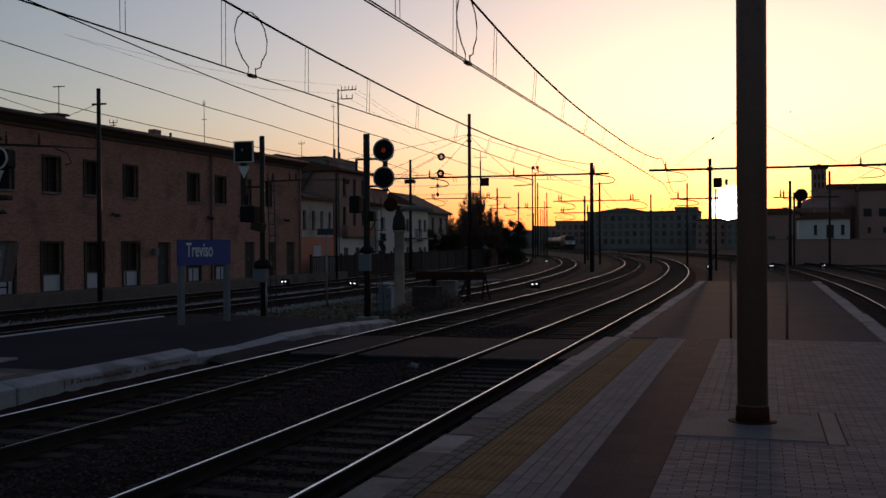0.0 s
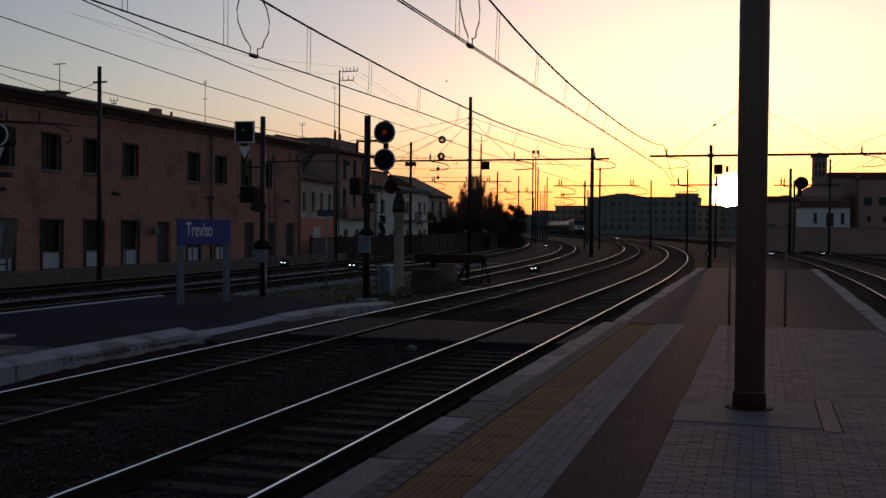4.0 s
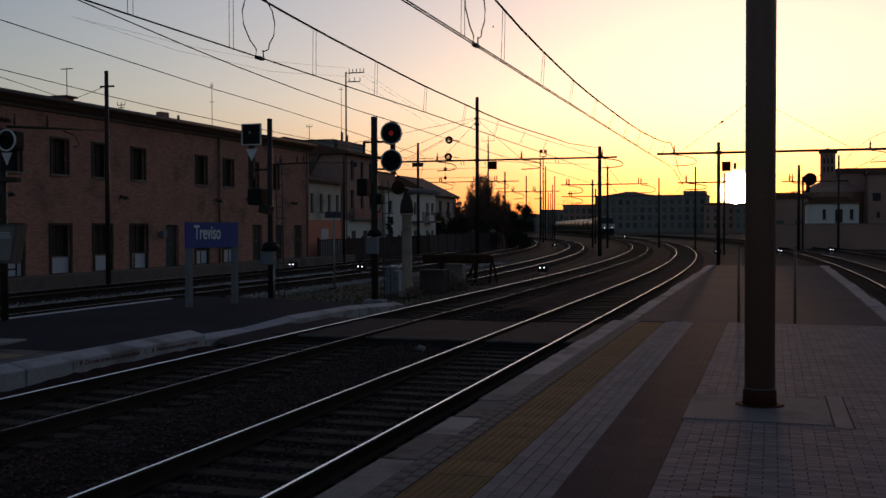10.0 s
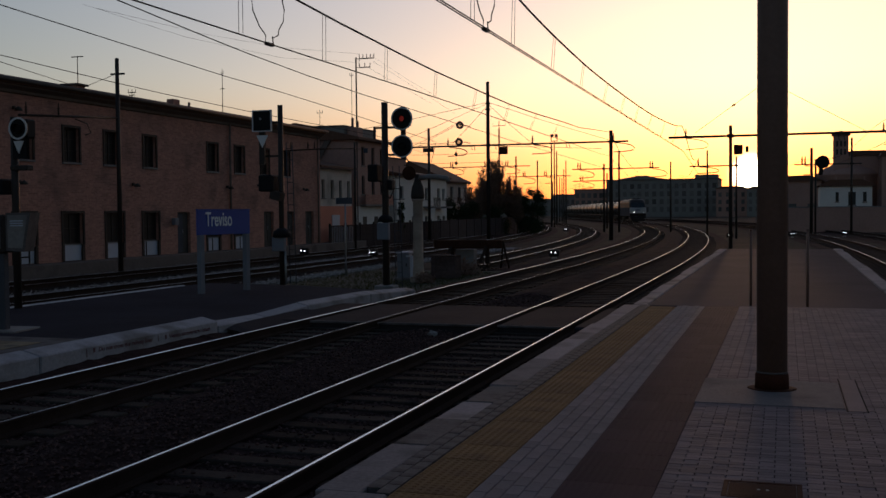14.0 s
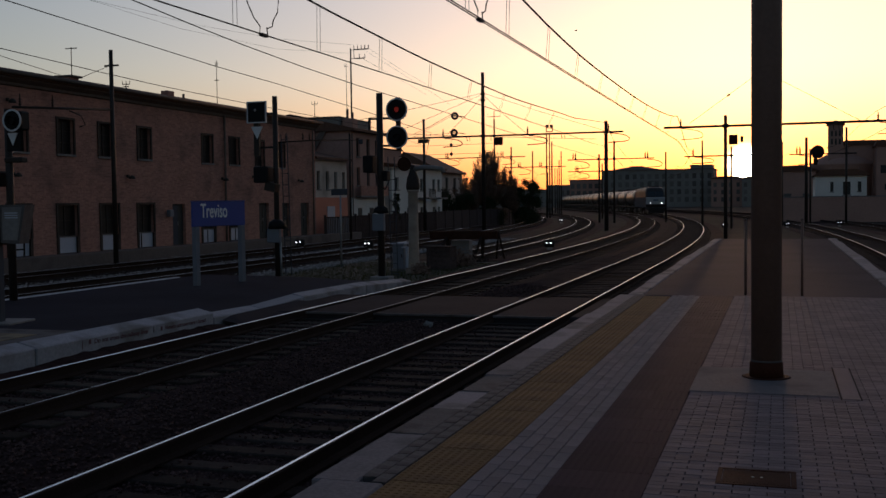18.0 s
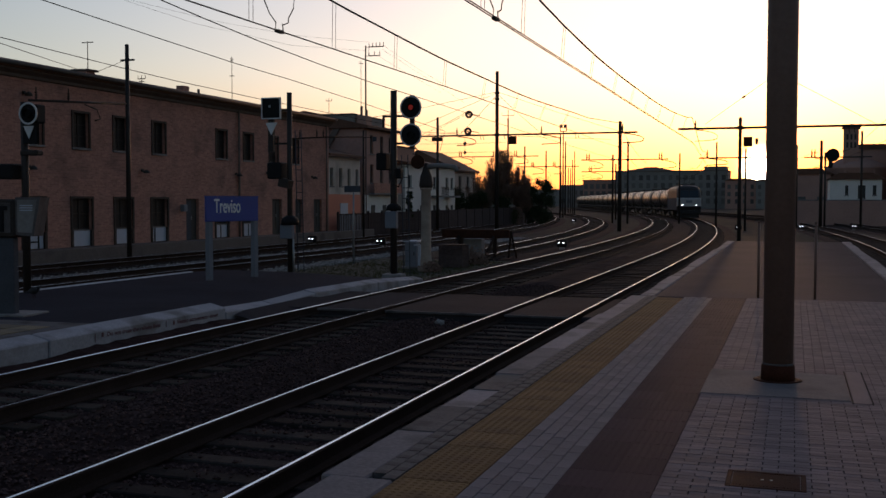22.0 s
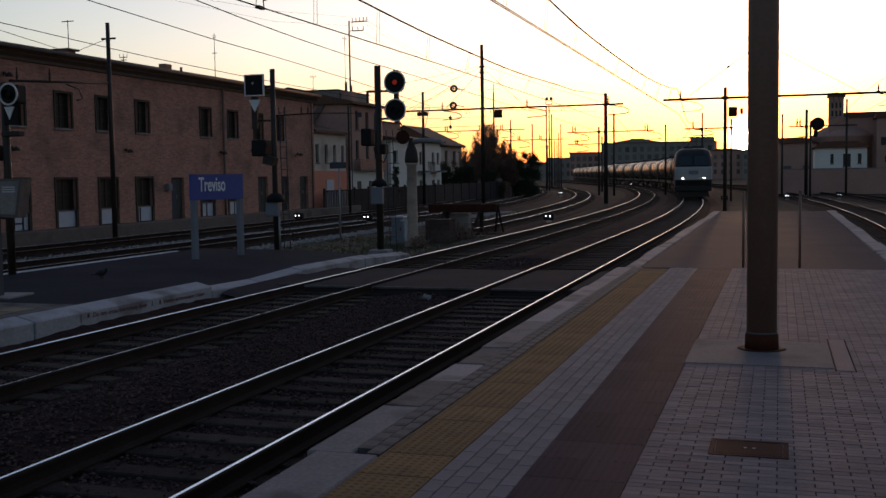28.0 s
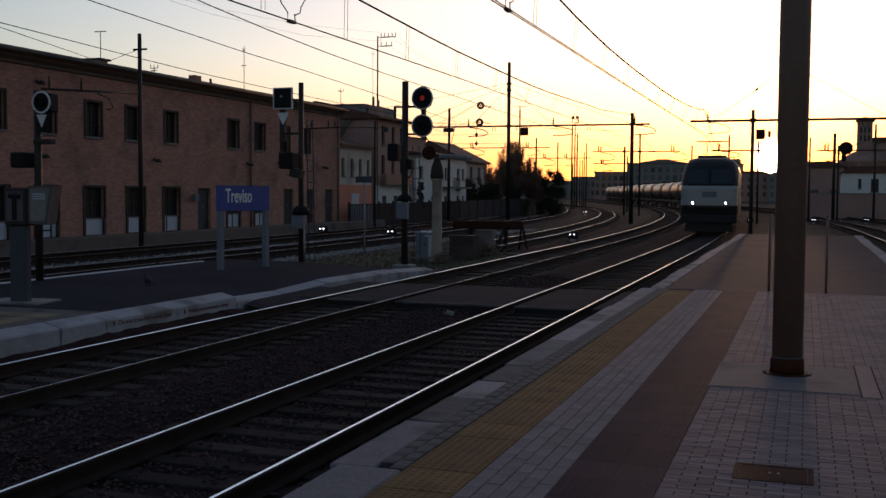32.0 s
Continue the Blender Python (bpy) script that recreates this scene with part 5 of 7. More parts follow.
wire("feeder_wire", "thin wire over the track behind the low platform", [(-20.0, 8, 6.4), (-20, 23, 5.96), (-20, 28, 5.80), (-20, 31.1, 5.72), (-20, 37.1, 5.65), (-20.6, 52, 5.7), (-27.2, 80, 6.2)], .012)
wire("feeder_wire", "thin wire tied to the building's roof", [(-22.3, 24.2, 6.41), (-24, 27.65, 6.61), (-28.6, 37, 7.16)], .012)
wire("stay_wire", "stay wire from the mast to the roof", [(-25.93, 36.7, 7.4), (-28.2, 37.76, 7.12)], .011)
for pts in ([(-29.9, 72, 13.35), (-33.0, 66, 13.1), (-34.6, 58, 12.9), (-35.2, 48, 12.75)], [(-30.2, 72, 12.75), (-32.2, 64, 12.1), (-34.0, 55, 12.2), (-36.0, 48, 13.0)],
            [(-29.0, 72, 13.2), (-26.0, 72, 11.2), (-23.7, 72, 9.83)], [(-28.9, 72, 12.8), (-25.6, 73, 10.6), (-23.2, 74, 8.9)], [(-29.2, 72, 12.3), (-25.0, 74, 9.7)]):
    wire("aerial_stay", "hair-thin stay wire of the tall aerial mast", pts, .007, "aerial stays")
for a, b in (((-23.72, 85, 10.78), (-37.0, 80, 7.9)), ((-23.72, 85, 10.7), (-34.5, 84, 6.5)), ((-23.72, 85, 10.55), (-26.9, 85, 7.4)), ((-23.72, 85, 10.65), (-20.0, 85, 7.3)),
             ((-23.72, 85, 10.8), (-13.6, 85, 7.35)), ((-30.4, 85, 7.34), (-23.1, 75, 8.38)), ((-36, 84, 7.9), (-14, 84, 6.6))):
    wire("span_wire", "thin span wire between the masts", [a, ((a[0] + b[0]) / 2, (a[1] + b[1]) / 2, (a[2] + b[2]) / 2 - .08), b], .017, "span wires")
for (a, b) in (((-4.3, 54.0, 5.48), (-.6, 54, 8.1)), ((-.4, 54, 7.66), (3.72, 54.0, 5.3))):
    wire("span_wire", "thin span wire beside the platform's end", [a, b], .012, "span wires")
tagged(part("wire_insulator", lathe(B(), [(.02, -.10), (.05, -.05), (.05, .05), (.02, .10)], 10, 0, Matrix.Translation((-2.43, 54, 6.8)) @ Matrix.Rotation(radians(55), 4, "Y")), M_STEELD), "small insulator on the span wire", "insulator")
for x, z in ((-23.1, 8.1), (-23.17, 6.85)):
    pu = thing("tension_wheel", "dark spoked tension wheel of the overhead line", "wheel", pose(x, 75, z), "tension wheels")
    bm = B()
    ring(bm, .12, .29, .08, FACE, 22), ring(bm, .02, .06, .1, FACE, 12)
    for k in range(5):
        a = k * math.pi * .4
        cyl(bm, (.04 * math.cos(a), -.03, .04 * math.sin(a)), (.15 * math.cos(a), -.03, .15 * math.sin(a)), .014, n=5)
    part("wheel", bm, M_STEELD, pu)
    part("rope", tube(B(), [(.2, 0, 0), (.5, 0, -.04), (.85, 0, -.12)], .03, 6), M_STEELD, pu)
    part("rope", tube(B(), [(-.28, 0, 0.0), (-6.8, 10, 7.32 - z)], .014, 5), M_STEELD, pu)
for z in (5.95, 5.28):
    hi = thing("line_insulator", "small diamond-shaped insulator hanging under the gantry", "insulator", pose(-23.42, 75, z), "line insulators")
    part("body", lathe(B(), [(.02, -.16), (.15, 0), (.02, .16)], 10), M_STEELD, hi)
    part("wire", tube(B(), [(-3.6, 0, .03), (-1.8, 0, -.01), (0, 0, 0), (1.8, 0, .01), (3.4, 0, .05)], .012, 5), M_WIRE, hi)
    part("hanger", tube(B(), [(0, 0, .15), (0, 0, .65)], .012, 5), M_WIRE, hi)
for k in range(6):
    y = 95 + k * 14
    wire("contact_wire", "contact wires among the far sidings", [along(T3, y, y + 14, 4.9, d, 7) for d in (0,)] + [along(T4, y, y + 14, 5.0, 0, 7)], .012)
# ---------------------------------------------------------------- kerbs of the near platform
KY = [-9.0, -6.0, -3.0, 0.0, 2.2, 3.6, 5.7, 7.0, 7.95, 8.75, 9.6, 11.4, 13.3, 15.2, 16.9, 18.45]
DARKK = {7.0, 8.75}
pk = thing("platform_kerb", "row of pale and dark stone slabs along the platform edge", "kerb", None, "", "structure")
rk = random.Random(5)
for a, b in zip(KY, KY[1:]):
    z = rk.uniform(-.012, .004)
    part("kerb_slab", box(B(), E0 + rk.uniform(-.012, .012) + (-.045 if a > 5 else .03), E0 + (.238 if a > 5 else .425), a + .006, b - .006, -.18, z, .012), M_KERBD if a in DARKK else M_KERBM if a in (2.2, 3.6, 5.7, 9.6) else M_KERB, pk)
y, n = 18.47, 0
while y < 45:
    d = rk.uniform(1.6, 2.6)
    x = -2.58 + rk.uniform(-.035, .035)
    part("kerb_slab", box(B(), x, -2.305, y, min(y + d, 45.2) - .012, -.18, .004 + rk.uniform(-.01, .012), .015), M_KERB, pk)
    y += d
y = -10.0
while y < 45:
    d = rk.uniform(1.8, 2.6)
    part("kerb_slab", box(B(), 1.855, 2.17 + rk.uniform(-.02, .02), y, min(y + d, 45.2) - .01, -.18, .004 + rk.uniform(-.01, .008), .015), M_KERB, pk)
    y += d

# kerb of the low platform: white painted blocks, sinking towards their end
lk = thing("low_platform_kerb", "white painted concrete kerb blocks of the low platform", "kerb", None, "", "structure")
for a, b in ((3.6, 6.6), (6.6, 9.6), (9.6, 12.6), (12.6, 17.62)):
    bm = box(B(), -10.64, -10.30, a + .012, b - .012, SOIL, LP + .012, .02)
    for v in bm.verts:
        if v.co.z > -.5 and v.co.x > -10.45:
            v.co.z -= .075
    part("kerb_block", bm, M_KERBW, lk)
for a, b, z0, z1 in ((17.65, 19.6, -.10, -.13), (19.62, 21.6, -.13, -.065), (21.62, 25.4, -.05, -.09), (25.42, 28.9, -.09, -.24)):
    bm = box(B(), -10.62, -10.31, a, b - .01, SOIL, LP, .02)
    for v in bm.verts:
        if v.co.z > -.5:
            v.co.z += z0 + (z1 - z0) * (v.co.y - a) / (b - a) - (.06 if v.co.x > -10.45 else 0)
    part("kerb_block", bm, M_KERBW, lk)
part("painted_edge", box(B(), -16.02, -15.86, -2, 25.4, SOIL, LP + .006, .02), M_PAINTW, lk, "white painted far edge")
TX = Matrix.Translation((-10.297, 0, 0)) @ Matrix.Rotation(radians(90), 4, "Z") @ Matrix.Rotation(radians(90), 4, "X")
for words, y, z, width in (("Do not cross the railway lines", 14.69, -.482, 1.47), ("Vietato attraversare i binari", 16.63, -.503, 1.39)):
    me = text_mesh("warning_text", words, .10, .001, .0025)
    span = max(v.co.x for v in me.vertices) - min(v.co.x for v in me.vertices)
    me.materials.append(M_SIGNR)
    part("warning_text", me, None, lk, "dark red lettering on the kerb", Matrix.Translation((0, y, z)) @ TX @ Matrix.Rotation(-.011, 4, "Z") @ Matrix.Diagonal((width / span, 1, 1, 1)))
for y, w, z0, z1 in ((13.84, .05, -.50, -.43), (13.655, .012, -.56, -.43), (15.836, .05, -.53, -.46), (15.60, .012, -.54, -.44)):
    part("warning_mark", box(B(), -10.298, -10.294, y - w / 2, y + w / 2, z0, z1), M_SIGNR, lk)
lpav = thing("low_platform_paving", "pale paving with a worn yellow tactile strip on the low platform", "paving", None, "", "structure")
part("paving", box(B(), -15.8, -10.66, -3, 14.05, LP - .011, LP + .004), M_KERBD, lpav)
for k in range(30):
    part("tactile_tile", box(B(), -11.42, -10.98, 13.46 - k * .45 - .44, 13.46 - k * .45, LP + .0045, LP + .014, .004), M_YELP, lpav)
for k in range(9):
    part("tactile_tile", box(B(), -11.44 - k * .45 - .44, -11.44 - k * .45, 13.02, 13.46, LP + .0045, LP + .014, .004), M_YELP, lpav)

# ---------------------------------------------------------------- small things on the near platform
dg = thing("drain_grate", "rusty iron drain cover set flush in the paving", "drain grate", pose(-.145, 6.385, 0.004))
bm = B()
for a, b, c, d in ((-.225, .225, -.19, -.16), (-.225, .225, .16, .19), (-.225, -.195, -.16, .16), (.195, .225, -.16, .16)):
    box(bm, a, b, c, d, -.03, .0, .003)
part("rim", bm, M_GRATE, dg)
bm = box(B(), -.193, .193, -.158, .158, -.03, -.003, .003)
part("cover", bm, M_GRATE, dg)
for k in range(20):
    part("rib", box(B(), -.183 + k * .0188, -.174 + k * .0188, -.145, .145, -.0027, -.0008), M_GRATE, dg)
for x in (-.02, .03):
    part("lifting_hole", lathe(B(), [(.010, 0), (.010, .0015)], 10, 0, Matrix.Translation((x, 0, -.0005))), M_STEELG, dg)
for x, h in ((.35, 1.3), (-.57, 1.3)):
    bp = thing("barrier_post", "thin dark steel post at the end of the paving", "post", pose(x, 18.7, -.012), "barrier posts")
    part("shaft", cyl(B(), (0, 0, 0), (0, 0, h), .022, n=10), M_COLUMN, bp)
    part("cap", lathe(B(), [(.026, h - .02), (.02, h + .012)], 10), M_COLUMN, bp)

# ---------------------------------------------------------------- dwarf signals
dw = thing("dwarf_signal", "low dark ground signal with two white lights between the tracks", "dwarf signal", pose(-11.03, 51.6, SOIL), "dwarf signals")
part("case", box(B(), -.26, .26, 0, .25, .14, .50, .05), M_BLACK, dw)
part("foot", box(B(), -.12, .12, .05, .2, 0, .12), M_CONC, dw)
for x in (-.105, .105):
    hd = part("hood", lathe(B(), [(.08, 0), (.08, .08)], 14, 0, Matrix.Translation((x, 0, .36)) @ FACE), M_BLACK, dw)
    part("lens", lathe(B(), [(.032, 0), (.032, .004)], 14, 0, Matrix.Translation((x, -.081, .36)) @ FACE), M_DWARF, hd, "lit white lens")
for x, y in ((-24.75, 51.4), (-20.07, 49.7), (-22.6, 112), (-4.15, 86), (.6, 90), (4.75, 93), (-25.98, 195)):
    copy_thing(dw, pose(x, y, SOIL + .05))

# ---------------------------------------------------------------- buffer stop at the end of the siding
bs = thing("buffer_stop", "rusty buffer stop of timber beam and rail struts", "buffer stop", pose(-12.6, 42.2, SOIL))
part("beam", box(B(), -1.55, 1.4, -.15, .15, .90, 1.25, .03), M_RUST, bs, "rusty transverse beam")
for x in (-.78, .74):
    part("strut", tube(B(), [(x, -.2, .95), (x, -1.6, .02)], .07, 6), M_RAIL, bs)
    part("upright", box(B(), x - .07, x + .07, -.05, .12, 0, .9), M_RAIL, bs)
for x in (1.25, 1.62):
    part("strut", tube(B(), [(1.42, .05, 1.2), (x, .3, 0)], .045, 6), M_RAIL, bs)
part("block", box(B(), -.7, .1, .2, .7, 0, .85, .03), M_CONC, bs)

# ---------------------------------------------------------------- old water column and the cabinets beside it
wc = thing("water_column", "old stone-grey water column with a dark hood and a swung arm", "water column", pose(-12.02, 34, SOIL))
z = -SOIL
part("shaft", lathe(B(), [(.21, 0), (.2, .3), (.18, .6), (.165, 1.4 + z), (.165, 2.0 + z), (.21, 2.03 + z), (.21, 2.1 + z)], 18), M_OLDSTONE, wc)
part("base_stone", box(B(), -.235, .235, -.235, .235, 0, .22, .04), M_OLDSTONE, wc)
part("hood", lathe(B(), [(.22, 2.103 + z), (.24, 2.2 + z), (.20, 2.5 + z), (.12, 2.7 + z), (.07, 2.95 + z)], 18), M_FRAME, wc)
part("disc", B_disc(.24, Matrix.Translation((-.24, -.15, 2.98 + z)) @ FACE, .06), M_RUST, wc, "faded rust-brown round plate")
part("arm", tube(B(), [(.05, 0, 2.80 + z), (.35, 0, 2.86 + z), (.75, 0, 2.84 + z), (1.06, 0, 2.80 + z), (1.12, 0, 2.66 + z)], .085, 12), M_CONC, wc)
cb = thing("trackside_cabinet", "pale grey trackside cabinet on a concrete base", "cabinet", pose(-13.0, 35.3, SOIL))
part("body", box(B(), -.22, .22, -.2, .2, .1, .98, .02), M_GREYP, cb)
part("base", box(B(), -.3, .3, -.28, .28, -.02, .1), M_CONC, cb)
part("roof", box(B(), -.26, .26, -.24, .24, .983, 1.03, .01), M_PANEL, cb)
part("handle", box(B(), .12, .15, -.225, -.2, .5, .62), M_STEELD, cb)
mp = thing("marker_post", "short white marker post beside the cabinet", "post", pose(-12.62, 35.0, SOIL))
part("shaft", box(B(), -.05, .05, -.05, .05, 0, .85, .01), M_PANEL, mp)
part("cap", box(B(), -.2, .12, -.06, .06, .853, .9), M_PANEL, mp)
ts = thing("track_sign", "thin pole with a small blue-grey plate", "sign", pose(-16.03, 37, SOIL))
part("post", cyl(B(), (0, 0, 0), (0, 0, 2.95), .035, n=8), M_STEELG, ts)
part("plate", box(B(), -.36, .31, -.06, -.04, 2.78, 3.02, .005), M_GREYD, ts)
part("cap", box(B(), -.04, .04, -.04, .04, 2.95, 2.98), M_STEELG, ts)
tx = thing("timber_box", "weathered brown timber box standing beside the track", "box", pose(-11.78, 36.35, SOIL, 0, 0, -6))
for k in range(5):
    for u, w in ((-.30, .022), (.30, -.022)):
        part("board", box(B(), -.47, .47, min(u, u + w), max(u, u + w), .01 + k * .163, .165 + k * .163, .006), M_BOARD, tx)
    for u, w in ((-.47, .022), (.47, -.022)):
        part("board", box(B(), min(u, u + w), max(u, u + w), -.277, .277, .01 + k * .163, .165 + k * .163, .006), M_BOARD, tx)
for u, w in ((-.448, -.28), (.398, -.28), (-.448, .23), (.398, .23)):
    part("corner_post", box(B(), u, u + .05, w, w + .05, 0, .82), M_BOARD, tx)
part("lid", box(B(), -.51, .51, -.34, .34, .828, .865, .01), M_BOARD, tx, "slightly warped lid")
lt = thing("litter", "crumpled pale scrap lying between the tracks", "litter", pose(-6.38, 18.8, RT - .19))
bm = B()
bmesh.ops.create_icosphere(bm, subdivisions=2, radius=.10)
rl = random.Random(3)
for v in bm.verts:
    v.co = Vector((v.co.x * .9, v.co.y * .7, max(v.co.z, -.05) * .9)) * rl.uniform(.65, 1.25)
part("scrap", bm, M_CONC, lt, "", pose(0, 0, .04))

# ---------------------------------------------------------------- roof aerials


def aerial(x, y, z0, z1, arms, label="thin television aerial on the roof", r=.022):
    th = thing("roof_aerial", label, "aerial", pose(x, y, z0), "roof aerials")
    part("mast", cyl(B(), (0, 0, 0), (0, 0, z1 - z0), r, r * .8, 6), M_STEELD, th)
    if r > .05:
        part("bracket", tube(B(), [(0, 0, z1 - z0 - .75), (.25, 0, z1 - z0 - .75), (.25, 0, z1 - z0 - .1), (0, 0, z1 - z0 - .1)], .03, 6), M_STEELD, th)
    for z, w, teeth in arms:
        bm = B()
        o = w * .5 if r < .05 else -.27
        cyl(bm, (-o, 0, z - z0), (w - o, 0, z - z0), r * .45 + .012, n=6)
        for k in range(teeth):
            xx = -o + w * k / max(teeth - 1, 1)
            cyl(bm, (xx, 0, z - z0 - .0), (xx, 0, z - z0 + (.3 if r > .05 else .16)), r * .3 + .008, n=5)
        part("element", bm, M_STEELD, th)
    return th


aerial(-29.58, 39, 7.1, 8.65, [(8.6, .6, 0)])
aerial(-29.88, 52, 7.1, 9.7, [(9.45, .14, 2), (8.62, .3, 0)])
aerial(-30.18, 72, 6.6, 13.1, [(13.0, 1.15, 5), (12.35, .85, 3)], "tall mast with comb-shaped aerials behind the brick building", .07)
aerial(-29.92, 70.5, 6.6, 11.8, [(11.6, .3, 1)], "slim whip aerial behind the brick building")
aerial(-29.48, 64, 5.5, 8.5, [(8.3, .4, 3)])
aerial(-29.3, 42.6, 7.1, 7.45, [(7.4, .4, 3), (7.28, .3, 0)])

for x, y, z0, z1, w in ((-71.5, 372, 9.0, 10.9, 1.2), (-70.3, 374, 9.0, 11.6, 1.5), (-68.6, 372, 9.0, 10.4, 1.0), (-66.5, 374, 9.0, 10.2, 1.2), (-43.5, 205, 9.6, 10.6, 1.2), (-33.5, 366, 11.9, 13.3, 1.4), (-20.5, 352, 8.9, 10.3, 1.2)):
    far = thing("roof_aerial", "small aerial on a far roof", "aerial", pose(x, y, z0), "far roof aerials")
    part("mast", cyl(B(), (0, 0, -.3), (0, 0, z1 - z0), .05, .04, 6), M_STEELD, far)
    bm = B()
    cyl(bm, (-w / 2, 0, z1 - z0 - .2), (w / 2, 0, z1 - z0 - .2), .03, n=5)
    for k in range(4):
        cyl(bm, (-w / 2 + w * k / 3, 0, z1 - z0 - .4), (-w / 2 + w * k / 3, 0, z1 - z0), .022, n=5)
    part("element", bm, M_STEELD, far)

# ---------------------------------------------------------------- fence along the yard
fe = thing("fence", "dark slatted fence along the edge of the yard", "fence", pose(-27.5, 0, 0))
slat = mesh_of(box(B(), -.015, .015, -.06, .06, SOIL, 0.82), "slat", M_FENCE)
post = mesh_of(box(B(), -.06, .06, -.06, .06, SOIL, 0.95), "post", M_FENCE)
y = 61.0
while y < 112:
    part("post", post, None, fe, "", Matrix.Translation((0, y, (y - 60) * .004)))
    for k in range(1, 14):
        if y < 82:
            part("slat", slat, None, fe, "", Matrix.Translation((0, y + k * .18, (y - 60) * .004)))
    if y >= 82:
        part("panel", box(B(), -.02, .02, y + .07, y + 2.43, SOIL, .82 + (y - 60) * .004), M_FENCE, fe)
    y += 2.5
pale_slat = mesh_of(box(B(), -.012, .012, -.05, .05, SOIL, 0.72), "slat", M_GREYP)
for k in range(13):
    part("slat", pale_slat, None, fe, "pale weathered board" if k == 0 else "", Matrix.Translation((.045, 61.3 + k * .27, (k % 3) * .03)))
# ---------------------------------------------------------------- trees and weeds


def tubes(segs):
    """Bars (a, b, ra, rb) as one light mesh, five-sided."""
    v, f = [], []
    for a, b, ra, rb in segs:
        q = (b - a).to_track_quat("Z", "Y")
        k, n = len(v), 3 if ra < .02 else 5
        for c, r in ((a, ra), (b, rb)):
            v += [c + q @ Vector((r * math.cos(2 * math.pi * j / n), r * math.sin(2 * math.pi * j / n), 0)) for j in range(n)]
        f += [(k + j, k + (j + 1) % n, k + n + (j + 1) % n, k + n + j) for j in range(n)]
    return v, f


def bare_tree(x, y, height, half, seed, label, trunk_r=.16, fork=.3, branches=46, twigs=70, name="tree"):
    """A leafless tree: limbs that fan out of the fork to an uneven egg-shaped crown, each with a spray of fine twigs."""
    rnd = random.Random(seed)
    th = thing(name, label, "tree", pose(x, y, SOIL), "trees by the yard")
    zf = height * fork
    limbs, fine = [(Vector((0, 0, 0)), Vector((rnd.gauss(0, .04), rnd.gauss(0, .04), zf)), trunk_r, trunk_r * .8)], []
    for k in range(branches):
        a, u = rnd.uniform(0, 2 * math.pi), rnd.random()
        z1 = zf + (height - zf) * (.22 + .78 * u) * rnd.uniform(.86, 1.0)
        h = (z1 - zf) / (height - zf)
        w = half * (math.sin(math.pi * min(.20 + .76 * h, .98)) ** .75) * rnd.uniform(.45, 1.0)
        p, q = Vector((0, 0, zf * rnd.uniform(.75, 1.05))), Vector((w * math.cos(a), w * math.sin(a), z1))
        mid = Vector((q.x * .62, q.y * .62, p.z + (q.z - p.z) * rnd.uniform(.38, .5)))
        way = [p.lerp(mid, t).lerp(mid.lerp(q, t), t) for t in (0, .25, .5, .75, 1)]
        r = trunk_r * rnd.uniform(.28, .45)
        for n, (c, d) in enumerate(zip(way, way[1:])):
            limbs.append((c, d, r * (1 - n * .2), r * (.8 - n * .2)))
        for _ in range(twigs):
            t = 1 - rnd.random() ** 1.3 * .75
            c = p.lerp(mid, t).lerp(mid.lerp(q, t), t)
            out = (c - Vector((0, 0, zf * .8))).normalized()
            d = (out * .8 + Vector((rnd.gauss(0, .55), rnd.gauss(0, .55), rnd.gauss(.25, .45)))).normalized()
            e = c + d * rnd.uniform(.22, .7) * (height / 7.5)
            fine.append((c, e, .017, .011))
            if rnd.random() < .6:
                b = c.lerp(e, rnd.uniform(.3, .8))
                fine.append((b, b + (d + Vector((rnd.gauss(0, .6), rnd.gauss(0, .6), rnd.gauss(.1, .5)))).normalized() * rnd.uniform(.15, .38), .015, .010))
    part("trunk", many("trunk", *tubes(limbs), M_TRUNK), None, th)
    part("crown", many("crown", *tubes(fine), M_TWIG), None, th)
    return th


def leafy_tree(x, y, height, rx, seed, label, low=.15, n=2600, point=1.0, leaf=.14, category="tree", name="tree"):
    """A trunk with limbs and a crown of many small leaves set in clumps."""
    rnd = random.Random(seed)
    th = thing(name, label, category, pose(x, y, SOIL), "trees by the yard" if name == "tree" else "shrubs by the track")
    segs = [(Vector((0, 0, 0)), Vector((0, 0, height * .6)), height * .025 + .02, height * .012)]
    clumps = []
    for k in range(44):
        h = low + (1 - low) * rnd.random() ** .9
        w = rx * (math.sin(math.pi * min(.12 + .86 * (h - low) / (1 - low), 1)) ** point) * rnd.uniform(.35, 1.0)
        a = rnd.uniform(0, 2 * math.pi)
        c = Vector((w * math.cos(a), w * math.sin(a), height * h * .93))
        clumps.append((c, rx * rnd.uniform(.22, .42)))
        segs.append((Vector((0, 0, c.z * .6)), c, .03, .01))
    part("trunk", many("trunk", *tubes(segs), M_TRUNK), None, th)
    v, f = [], []
    for _ in range(n):
        c, r = rnd.choice(clumps)
        p = c + Vector((rnd.gauss(0, r * .55), rnd.gauss(0, r * .55), rnd.gauss(0, r * .55)))
        if p.z < .02:
            continue
        d = Vector((rnd.gauss(0, 1), rnd.gauss(0, 1), rnd.gauss(0, 1))).normalized()
        e = d.orthogonal().normalized()
        s = leaf * rnd.uniform(.6, 1.3)
        k = len(v)
        v += [p - d * s, p + e * s * .45, p + d * s, p - e * s * .45]
        f.append((k, k + 1, k + 2, k + 3))
    part("crown", many("crown", v, f, M_LEAF if name == "tree" else M_TWIG), None, th)
    return th


